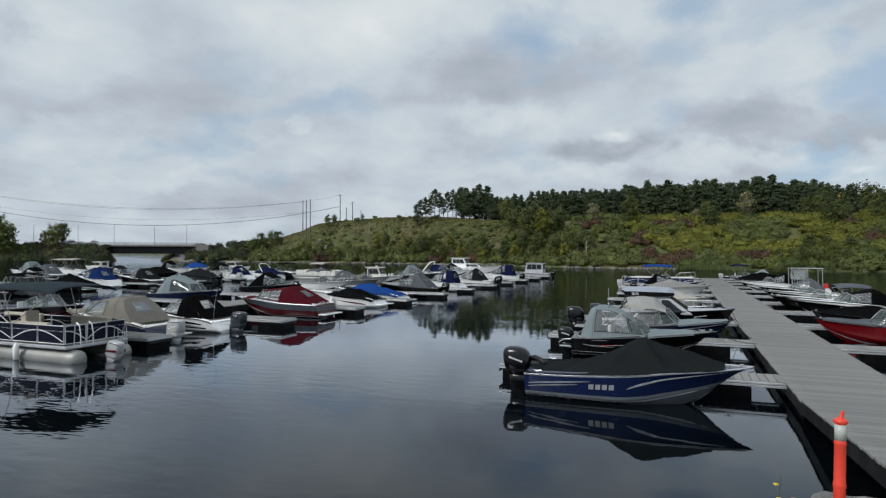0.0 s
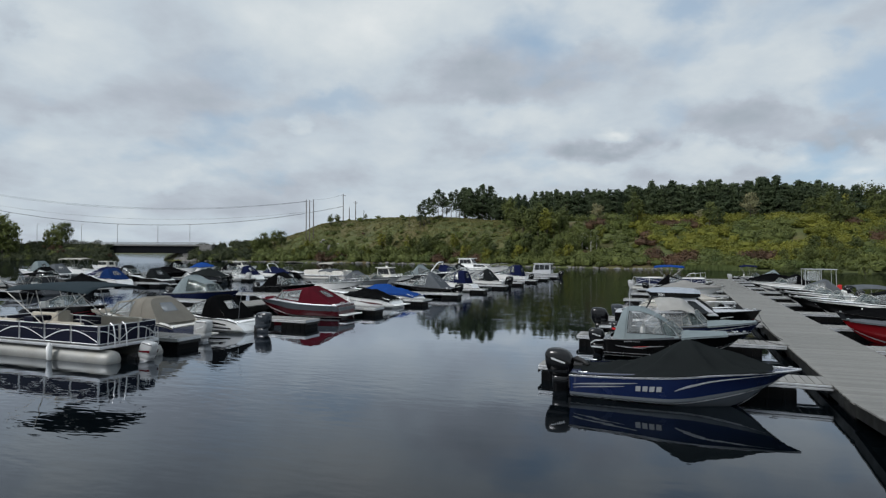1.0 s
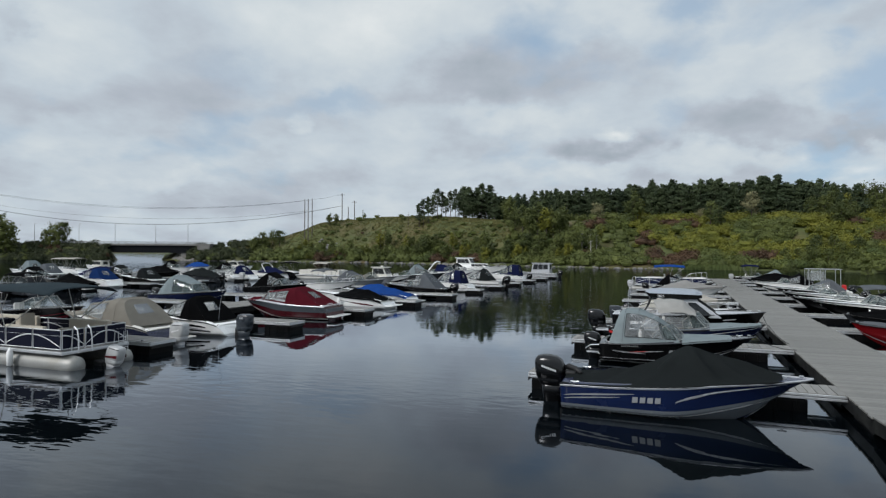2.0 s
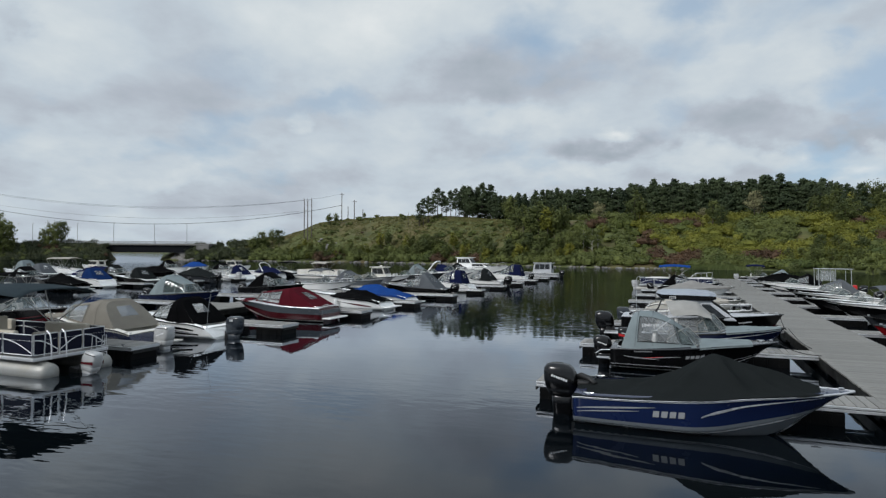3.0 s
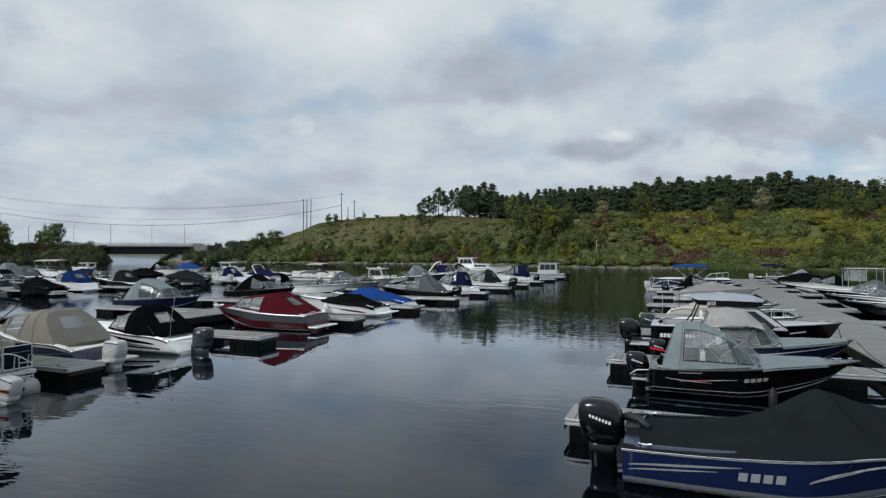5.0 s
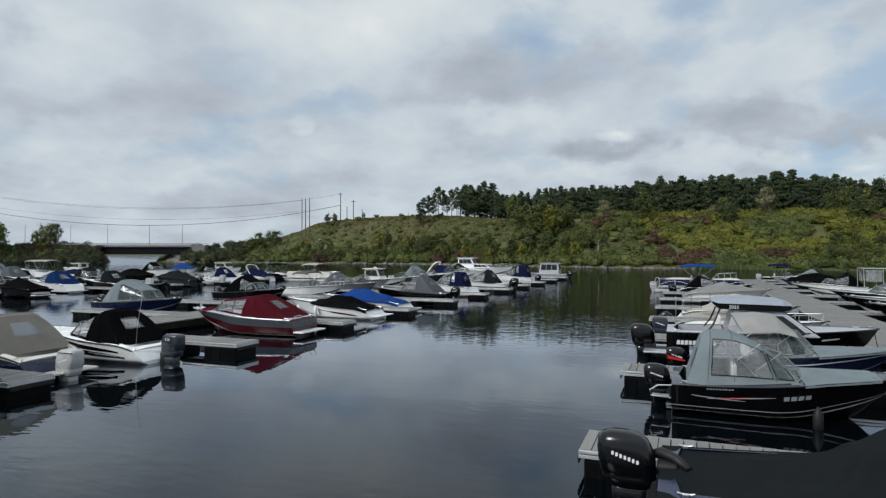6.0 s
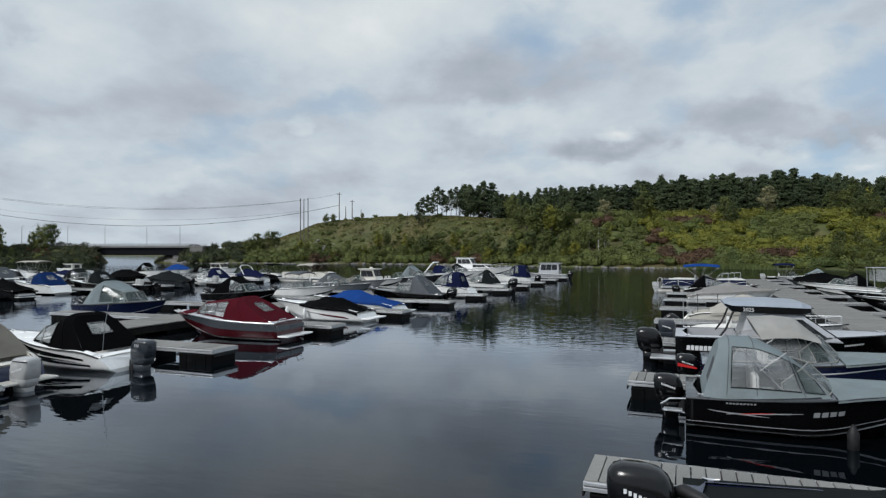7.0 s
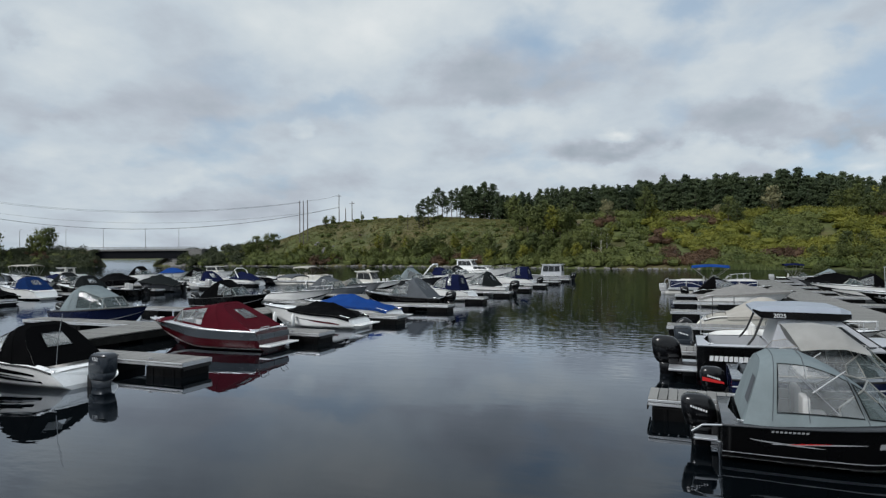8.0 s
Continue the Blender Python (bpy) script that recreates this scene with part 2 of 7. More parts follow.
SEAT_WHITE = material("white_vinyl", (0.66, 0.65, 0.62), 0.45, 0.0, 0.1, 4.0, 70.0)
FLOOR = material("grey_carpet", (0.16, 0.16, 0.16), 0.9, 0.0, 0.2, 5.0, 120.0)
WOOD = material("weathered_plank", (0.172, 0.169, 0.157), 0.85, 0.0, 0.30, 1.6, 14.0, bump=0.004, bump_scale=22.0,
                stain=(0.12, 0.118, 0.108), stain_amount=0.45, random_tone=0.36, stretch=(1.0, 9.0, 9.0))
WOOD_FINGER = material("finger_plank", (0.200, 0.196, 0.184), 0.85, 0.0, 0.30, 1.6, 14.0, bump=0.004, bump_scale=22.0,
                       stain=(0.14, 0.135, 0.125), stain_amount=0.4, random_tone=0.5, stretch=(9.0, 1.0, 9.0))
WOOD_FAR = material("finger_planks_joined", (0.200, 0.196, 0.184), 0.85, 0.0, 0.30, 1.6, 14.0, stain=(0.14, 0.135, 0.125),
                    stain_amount=0.4, random_tone=0.5, stretch=(9.0, 1.0, 9.0), island=True)
WOOD_MAIN_FAR = material("dock_planks_joined", (0.172, 0.169, 0.157), 0.85, 0.0, 0.30, 1.6, 14.0, stain=(0.12, 0.118, 0.108),
                         stain_amount=0.45, random_tone=0.36, stretch=(1.0, 9.0, 9.0), island=True)
# near-black timber with paler blotches, for the beams under the plank edges
TIMBER_DARK = material("dark_timber", (0.007, 0.0067, 0.006), 0.6, 0.0, 0.3, 2.0, 20.0, bump=0.006, stain=(0.04, 0.042, 0.036), stain_amount=0.4, spec=0.15)
FLOAT = material("black_float", (0.0028, 0.0028, 0.003), 0.45, 0.0, 0.2, 3.0, 30.0, stain=(0.008, 0.008, 0.0078), stain_amount=0.4, spec=0.08)
CONCRETE = material("concrete", (0.19, 0.185, 0.175), 0.9, 0.0, 0.2, 1.0, 12.0, bump=0.01, stain=(0.15, 0.14, 0.13), stain_amount=0.5)
STEEL_DARK = material("dark_girder", (0.007, 0.008, 0.010), 0.8, 0.0, 0.2, 0.6, 8.0, spec=0.1)
GALV = material("galvanised_steel", (0.34, 0.35, 0.36), 0.5, 0.6, 0.12, 1.0, 20.0)
POLEWOOD = material("pole_timber", (0.10, 0.085, 0.07), 0.9, 0.0, 0.2, 1.0, 12.0)
TUBE = material("dull_aluminium", (0.27, 0.27, 0.255), 0.5, 0.45, 0.15, 1.5, 30.0, stain=(0.22, 0.21, 0.18), stain_amount=0.6)
ROCK = material("rock", (0.19, 0.18, 0.168), 0.9, 0.0, 0.3, 0.8, 9.0, bump=0.05, stain=(0.09, 0.09, 0.08), stain_amount=0.6, random_tone=0.5)
ORANGE = material("orange_plastic", (0.72, 0.055, 0.028), 0.45, 0.0, 0.08, 4.0, 50.0, stain=(0.45, 0.06, 0.04), stain_amount=0.3)
BARK = material("bark", (0.07, 0.058, 0.048), 0.95, 0.0, 0.25, 1.0, 8.0)
BIRCH = material("birch_bark", (0.42, 0.40, 0.37), 0.9, 0.0, 0.25, 2.0, 8.0, stain=(0.10, 0.09, 0.08), stain_amount=0.5)


def foliage(name, a, b, rough=0.7):
    """Leaves whose tone goes from a to b, leaf by leaf and plant by plant."""
    m = bpy.data.materials.new(name)
    m.use_nodes = True
    ns, ls = m.node_tree.nodes, m.node_tree.links
    p = ns["Principled BSDF"]
    p.inputs["Roughness"].default_value = rough
    p.inputs["Specular IOR Level"].default_value = 0.25
    geo = ns.new("ShaderNodeNewGeometry")
    info = ns.new("ShaderNodeObjectInfo")
    tex = ns.new("ShaderNodeTexNoise")
    tex.inputs["Scale"].default_value = 0.20
    tex.inputs["Detail"].default_value = 4.0
    ls.new(geo.outputs["Position"], tex.inputs["Vector"])
    add = ns.new("ShaderNodeMath")
    add.operation = "MULTIPLY_ADD"
    ls.new(geo.outputs["Random Per Island"], add.inputs[0])
    add.inputs[1].default_value = 0.17
    ls.new(tex.outputs[0], add.inputs[2])
    add2 = ns.new("ShaderNodeMath")
    add2.operation = "MULTIPLY_ADD"
    ls.new(info.outputs["Random"], add2.inputs[0])
    add2.inputs[1].default_value = 0.35
    ls.new(add.outputs[0], add2.inputs[2])
    ramp = ns.new("ShaderNodeMapRange")
    ramp.inputs[1].default_value, ramp.inputs[2].default_value = 0.42, 1.08
    ls.new(add2.outputs[0], ramp.inputs[0])
    mx = ns.new("ShaderNodeMix")
    mx.data_type = "RGBA"
    ls.new(ramp.outputs[0], mx.inputs[0])
    mx.inputs[6].default_value, mx.inputs[7].default_value = (*a, 1), (*b, 1)
    ls.new(mx.outputs[2], p.inputs["Base Color"])
    return m


PINE = foliage("pine_needles", (0.022, 0.036, 0.017), (0.062, 0.082, 0.034))
LEAF = foliage("green_leaves", (0.036, 0.050, 0.015), (0.110, 0.126, 0.031))
LEAF_YELLOW = foliage("yellow_green_leaves", (0.062, 0.076, 0.012), (0.178, 0.170, 0.021))
LEAF_RUST = foliage("rust_leaves", (0.032, 0.019, 0.013), (0.092, 0.052, 0.026))
LEAF_PALE = foliage("pale_leaves", (0.12, 0.12, 0.06), (0.22, 0.20, 0.10))
LEAF_DARK = foliage("dark_leaves", (0.018, 0.026, 0.011), (0.046, 0.054, 0.021))
LEAF_OLIVE = foliage("olive_leaves", (0.042, 0.062, 0.016), (0.125, 0.140, 0.030))
REED = foliage("reeds", (0.07, 0.10, 0.03), (0.16, 0.17, 0.055))


def water_material():
    m = bpy.data.materials.new("lake_water")
    m.use_nodes = True
    ns, ls = m.node_tree.nodes, m.node_tree.links
    ns.clear()
    depth = ns.new("ShaderNodeBsdfDiffuse")
    depth.inputs["Color"].default_value = (0.0012, 0.0022, 0.0030, 1)
    mirror = ns.new("ShaderNodeBsdfGlossy")
    mirror.inputs["Color"].default_value = (0.89, 0.935, 1.0, 1)
    mirror.inputs["Roughness"].default_value = 0.02
    edge = ns.new("ShaderNodeFresnel")
    edge.inputs["IOR"].default_value = 1.333
    steep = ns.new("ShaderNodeMath")
    steep.operation = "POWER"
    ls.new(edge.outputs[0], steep.inputs[0])
    steep.inputs[1].default_value = 1.25
    gloss = ns.new("ShaderNodeMath")
    gloss.operation, gloss.use_clamp = "MULTIPLY", True
    ls.new(steep.outputs[0], gloss.inputs[0])
    gloss.inputs[1].default_value = 1.80
    most = ns.new("ShaderNodeMath")
    most.operation = "MINIMUM"
    ls.new(gloss.outputs[0], most.inputs[0])
    most.inputs[1].default_value = 0.62
    skin = ns.new("ShaderNodeMixShader")
    ls.new(most.outputs[0], skin.inputs[0])
    ls.new(depth.outputs[0], skin.inputs[1])
    ls.new(mirror.outputs[0], skin.inputs[2])
    ls.new(skin.outputs[0], ns.new("ShaderNodeOutputMaterial").inputs["Surface"])
    tc = ns.new("ShaderNodeTexCoord")

    def wave(scale, detail, stretch, turn):
        mp = ns.new("ShaderNodeMapping")
        mp.inputs["Rotation"].default_value = (0, 0, radians(turn))
        mp.inputs["Scale"].default_value = stretch
        ls.new(tc.outputs["Object"], mp.inputs[0])
        t = ns.new("ShaderNodeTexNoise")
        t.inputs["Scale"].default_value, t.inputs["Detail"].default_value = scale, detail
        ls.new(mp.outputs[0], t.inputs["Vector"])
        return t.outputs[0]

    def scaled(v, lo, hi, a, c):
        r = ns.new("ShaderNodeMapRange")
        r.inputs[1].default_value, r.inputs[2].default_value, r.inputs[3].default_value, r.inputs[4].default_value = lo, hi, a, c
        ls.new(v, r.inputs[0])
        return r.outputs[0]

    patch = scaled(wave(0.045, 3.0, (1, 1.6, 1), 20), 0.44, 0.62, 0.12, 1.0)
    ripple = wave(2.2, 2.0, (0.55, 1.3, 1), -21)
    swell = wave(0.35, 2.0, (0.6, 1.2, 1), -30)
    # more wind out on the open water
    place = ns.new("ShaderNodeSeparateXYZ")
    ls.new(tc.outputs["Object"], place.inputs[0])
    wind = ns.new("ShaderNodeMath")
    ls.new(patch, wind.inputs[0])
    ls.new(scaled(place.outputs[1], 24.0, 60.0, 0.0, 1.3), wind.inputs[1])
    mul = ns.new("ShaderNodeMath")
    mul.operation = "MULTIPLY"
    ls.new(wind.outputs[0], mul.inputs[0])
    ls.new(ripple, mul.inputs[1])
    bp = ns.new("ShaderNodeBump")
    bp.inputs["Strength"].default_value, bp.inputs["Distance"].default_value = 1.0, 0.008
    ls.new(mul.outputs[0], bp.inputs["Height"])
    bp2 = ns.new("ShaderNodeBump")
    bp2.inputs["Strength"].default_value, bp2.inputs["Distance"].default_value = 1.0, 0.005
    ls.new(swell, bp2.inputs["Height"])
    ls.new(bp.outputs[0], bp2.inputs["Normal"])
    ls.new(bp2.outputs[0], mirror.inputs["Normal"])
    ls.new(bp2.outputs[0], edge.inputs["Normal"])
    return m


WATER = water_material()

# ---- mesh tools ----
def mesh_of(name, verts, faces, mat_, smooth=False):
    me = bpy.data.meshes.new(name)
    me.from_pydata([tuple(v) for v in verts], [], faces)
    me.materials.append(mat_)
    if smooth:
        me.shade_smooth()
    me.update()
    return me


def part_mesh(name, me, parent, label=""):
    ob = new(name, me)
    ob.parent = parent
    if label:
        ob["label"] = label
    return ob


def part(name, bm, mat_, parent=None, label="", smooth=False):
    """Links a bmesh as one mesh object under a thing or a part."""
    me = bpy.data.meshes.new(name)
    bm.to_mesh(me)
    bm.free()
    me.materials.append(mat_)
    if smooth:
        me.shade_smooth()
    ob = new(name, me)
    if parent is not None:
        ob.parent = parent
    if label:
        ob["label"] = label
    return ob


def add_box(bm, cx, cy, cz, sx, sy, sz, bevel=0.0, m=None):
    """A box with softened edges, by its centre and size."""
    made = bmesh.ops.create_cube(bm, size=1.0, matrix=(m or Matrix()) @ Matrix.Translation((cx, cy, cz)) @ Matrix.Diagonal((sx, sy, sz, 1)))
    if bevel:
        edges = list({e for v in made["verts"] for e in v.link_edges})
        bmesh.ops.bevel(bm, geom=edges, offset=bevel, segments=2, affect="EDGES", profile=0.6)
    return bm


def box(*args, **kw):
    return add_box(bmesh.new(), *args, **kw)


def add_tube(bm, pts, r, n=8, closed=False):
    """A round tube along points; r is one radius or one for each point."""
    pts = [Vector(p) for p in pts]
    rings = []
    count = len(pts)
    for i, p in enumerate(pts):
        a = pts[i - 1] if i or closed else p
        b = pts[(i + 1) % count] if i < count - 1 or closed else p
        d = (b - a).normalized()
        side = d.cross(Vector((0, 0, 1)))
        if side.length < 0.05:
            side = d.cross(Vector((0, 1, 0)))
        side.normalize()
        top = side.cross(d)
        rr = r[i] if isinstance(r, (list, tuple)) else r
        rings.append([bm.verts.new(p + (side * math.cos(k * math.tau / n) + top * math.sin(k * math.tau / n)) * rr) for k in range(n)])
    for i in range(count if closed else count - 1):
        a, b = rings[i], rings[(i + 1) % count]
        for k in range(n):
            bm.faces.new((a[k], a[(k + 1) % n], b[(k + 1) % n], b[k]))
    if not closed:
        bm.faces.new(rings[0][::-1])
        bm.faces.new(rings[-1])
    return bm


def tube(pts, r, n=8, closed=False):
    return add_tube(bmesh.new(), pts, r, n, closed)


def loft(rings, cap=True, closed=True):
    """A skin over rings of equal point counts."""
    bm = bmesh.new()
    vs = [[bm.verts.new(p) for p in ring] for ring in rings]
    n = len(rings[0])
    for a, b in zip(vs, vs[1:]):
        for k in range(n if closed else n - 1):
            quad = (a[k], a[(k + 1) % n], b[(k + 1) % n], b[k])
            if len({tuple(v.co) for v in quad}) == 4:
                bm.faces.new(quad)
            else:
                tri = []
                for v in quad:
                    if tuple(v.co) not in [tuple(u.co) for u in tri]:
                        tri.append(v)
                if len(tri) == 3:
                    bm.faces.new(tri)
    if cap and closed:
        bm.faces.new(vs[0][::-1])
        bm.faces.new(vs[-1])
    bmesh.ops.recalc_face_normals(bm, faces=bm.faces)
    return bm


def sheet(fn, us, vs_, thick=0.0):
    """A grid over fn(u, v); thick gives it a back."""
    bm = bmesh.new()
    grid = [[bm.verts.new(fn(u, v)) for v in vs_] for u in us]
    for a, b in zip(grid, grid[1:]):
        for k in range(len(vs_) - 1):
            bm.faces.new((a[k], a[k + 1], b[k + 1], b[k]))
    bmesh.ops.recalc_face_normals(bm, faces=bm.faces)
    if thick:
        bmesh.ops.solidify(bm, geom=bm.faces[:], thickness=thick)
    return bm


def steps(a, b, n):
    return [a + (b - a) * i / (n - 1) for i in range(n)]


def smooth01(x):
    x = max(0.0, min(1.0, x))
    return x * x * (3 - 2 * x)


def interp(x, xs, ys):
    return float(np.interp(x, xs, ys))


def thing(name, m, label, category, group=""):
    ob = new(name)
    ob.empty_display_size = 0.2
    ob.matrix_world = m
    return tagged(ob, label, category, group)

# ---- ground, water, far shore ----
F_DIR = Vector((-math.sin(radians(YAW)), math.cos(radians(YAW)), 0))
R_DIR = Vector((math.cos(radians(YAW)), math.sin(radians(YAW)), 0))


def shore_at(a):
    """How far ahead the far shore lies, for a place a metres to the right of the line of view."""
    base = interp(a, [-900, -260, -134, -131.5, -131, -111, -110, -97, -60, -16, 44, 90, 180, 900], [250, 234, 236, 238, 2600, 2600, 247, 240, 226, 204, 149, 125, 70, -200])
    return base + 5.0 * noise.noise((a * 0.045, 3.1, 0)) + 2.0 * noise.noise((a * 0.17, 9.1, 0))


def ground_height(a, d):
    if a < -90 and d > 238:
        a *= 238 / d
    s = d - shore_at(a)
    top = interp(a, [-400, -132, -111, -104, -97, -84, -66, -52, -36, -10, 15, 60, 140, 400], [5.6, 5.6, 0.8, 4.6, 5.4, 6.0, 11.0, 15.5, 18.0, 18.5, 15.5, 13.5, 13.0, 13.0])
    wide = interp(a, [-400, -97, -70, -30, 20, 400], [14, 14, 34, 46, 48, 50])
    if s < 0:
        h = max(-2.0, s * 0.25)
    else:
        rise = s / wide
        h = 0.5 * min(1, s / 3) + (top - 0.5) * smooth01(rise) + max(0, s - wide) * 0.008
        h += (0.9 * noise.noise((a * 0.05, d * 0.05, 0)) + 0.35 * noise.noise((a * 0.2, d * 0.2, 4))) * min(1, s / 12)
    if a < -80 and d > 268:
        h = -2.0
    # the near bank that the camera starts over
    x, y, _ = R_DIR * a + F_DIR * d
    edge = interp(x, [-60, -2, 0.9, 1.5, 2.4, 6.0, 8.0, 40], [-6, 1.0, 5.2, 8.6, 9.2, 9.2, 5.0, 3.0])
    back = edge - y
    if back > -2:
        near = -1.2 + 1.6 * smooth01((back + 1.0) / 1.3) + min(max(back, 0) * 0.16, 1.3) + 0.10 * noise.noise((x * 0.9, y * 0.9, 2))
        h = max(h, near)
    return h


GROUND = material("grass_ground", (0.068, 0.080, 0.024), 0.95, 0.0, 0.50, 0.07, 0.7, bump=0.25, bump_scale=0.5,
                  stain=(0.115, 0.080, 0.036), stain_amount=0.9)
GRAVEL = material("gravel_bank", (0.17, 0.155, 0.135), 0.95, 0.0, 0.3, 0.7, 18.0, bump=0.03, bump_scale=14.0, stain=(0.08, 0.09, 0.04), stain_amount=0.5)


def axis_steps(breaks):
    out = []
    for (lo, step), (hi, _) in zip(breaks, breaks[1:]):
        out += list(np.arange(lo, hi, step))
    return out + [breaks[-1][0]]


def build_ground():
    As = axis_steps([(-2500, 300), (-400, 20), (-180, 4), (-136, 1), (-104, 4), (-4, 0.8), (12, 4), (140, 12), (300, 200), (2500, 0)])
    Ds = axis_steps([(-400, 40), (-10, 1.0), (14, 8), (100, 3), (320, 20), (700, 300), (2800, 0)])
    verts = [R_DIR * a + F_DIR * d + Vector((0, 0, ground_height(a, d))) for d in Ds for a in As]
    n = len(As)
    faces = [(j * n + i, j * n + i + 1, (j + 1) * n + i + 1, (j + 1) * n + i) for j in range(len(Ds) - 1) for i in range(n - 1)]
    me = mesh_of("ground", verts, faces, GROUND, True)
    me.materials.append(GRAVEL)
    for f_ in me.polygons:
        c = f_.center
        if c.y < 14 and c.x < 40:
            f_.material_index = 1
    return tagged(new("ground", me), "grassy hillside and gravelly shore round the lake", "ground", kind="structure")


build_ground()
water = tagged(new("water", mesh_of("water", [(-3000, -600, 0), (3000, -600, 0), (3000, 3500, 0), (-3000, 3500, 0)], [(0, 1, 2, 3)], WATER)),
               "calm dark lake water with faint ripples", "water", kind="structure")

# ---- docks ----
RX0, RX1 = 2.66, 5.16         # the near dock's edges
LX0, LX1 = -27.05, -24.5      # the middle dock's edges
MX0, MX1 = -59.9, -57.4       # the far dock's edges
F_LEN, F_WIDE, F_STEP, F_Y0 = 7.3, 1.2, 6.96, 16.56
DECK = 0.45
PLANK = 0.19


def finger_pier(x_tip, x_root, y):
    """A finger pier: aluminium side rails, black floats and cross planks; its root at the dock."""
    lo, hi = min(x_tip, x_root), max(x_tip, x_root)
    sign = 1 if x_tip > x_root else -1
    base = thing("finger_pier", Matrix.Translation((lo, y, 0)), "weathered plank finger pier with metal side rails on black floats", "pier", "finger piers of the docks")
    span = hi - lo
    for yy in (0.03, F_WIDE - 0.03):
        bm = bmesh.new()
        add_box(bm, span / 2, yy, DECK - 0.045, span, 0.055, 0.05, 0.008)
        add_box(bm, span / 2, yy, DECK - 0.115, span, 0.045, 0.06, 0.008)
        part("side_rail", bm, ALU, base, "pale metal side rail")
    tip = span - 0.03 if sign > 0 else 0.03
    part("end_rail", box(tip, F_WIDE / 2, DECK - 0.075, 0.055, F_WIDE - 0.12, 0.12, 0.008), ALU, base)
    for k in range(3):
        u = 0.75 + k * 2.55 if sign < 0 else span - 0.75 - k * 2.55
        bm = box(u, F_WIDE / 2, 0.06, 1.35, F_WIDE - 0.10, 0.44, 0.04)
        for r in (-0.4, 0.0, 0.4):
            add_box(bm, u + r, F_WIDE / 2, 0.06, 0.08, F_WIDE - 0.06, 0.40, 0.015)
        part("float", bm, FLOAT, base, "black plastic float")
    for u in (1.2, 3.6, 6.0):
        bm = box(u, 0.10, DECK + 0.045, 0.20, 0.03, 0.025, 0.008)
        add_box(bm, u, 0.10, DECK + 0.02, 0.07, 0.035, 0.05, 0.006)
        part("cleat", bm, GALV, base, "grey metal mooring cleat")
    part("bumper", box(tip + sign * 0.04, F_WIDE / 2, DECK - 0.19, 0.03, F_WIDE * 0.90, 0.10, 0.012), RUBBER, base)
    return base, span


PIERS = []
for k in range(0, 11):
    PIERS.append((RX0 - F_LEN, RX0, F_Y0 + F_STEP * k, k > 5))
for k in range(0, 11):
    PIERS.append((RX1 + F_LEN, RX1, F_Y0 + F_STEP * k, k > 2))
for k in range(0, 11):
    PIERS.append((LX1 + F_LEN - (0.85 if k == 0 else 0.0), LX1, F_Y0 + F_STEP * k, k > 4))
for k in range(0, 12):
    PIERS.append((LX0 - F_LEN, LX0, F_Y0 + F_STEP * k, True))
for k in range(1, 8):
    PIERS.append((MX1 + F_LEN, MX1, F_Y0 + F_STEP * k + 2.0, True))
PIER_OBJECTS = []
for tip, root, y, joined in PIERS:
    PIER_OBJECTS.append((*finger_pier(tip, root, y), joined))


def main_dock(name, x0, x1, y0, y1, label):
    base = thing(name, Matrix.Translation((x0, y0, 0)), label, "dock")
    wide, span = x1 - x0, y1 - y0
    for xx in (0.04, wide - 0.04):
        part("side_beam", box(xx, span / 2, DECK - 0.20, 0.08, span, 0.26, 0.01), TIMBER_DARK, base, "dark timber side beam")
    first = None
    y = 1.2
    while y < span - 1:
        if first is None:
            first = part("float", box(wide / 2, 0, 0.04, wide - 0.18, 1.5, 0.46, 0.04), FLOAT, base)
            ob = first
        else:
            ob = part_mesh("float", first.data, base)
        ob.location = (0, y, 0)
        y += 2.6
    return base, wide, span


DOCKS = [main_dock("main_dock", RX0, RX1, 14.6, 87.0, "long weathered grey plank dock on black floats"),
         main_dock("middle_dock", LX0, LX1, 5.0, 98.0, "long weathered grey plank dock between two boat rows"),
         main_dock("far_dock", MX0, MX1, 18.0, 75.0, "distant grey plank dock lined with boats")]

# ---- boats ----
SECTION = (0, 0.12, 0.24, 0.31, 0.35, 0.40, 0.48, 0.58, 0.68, 0.78, 0.88, 0.95, 1.0)


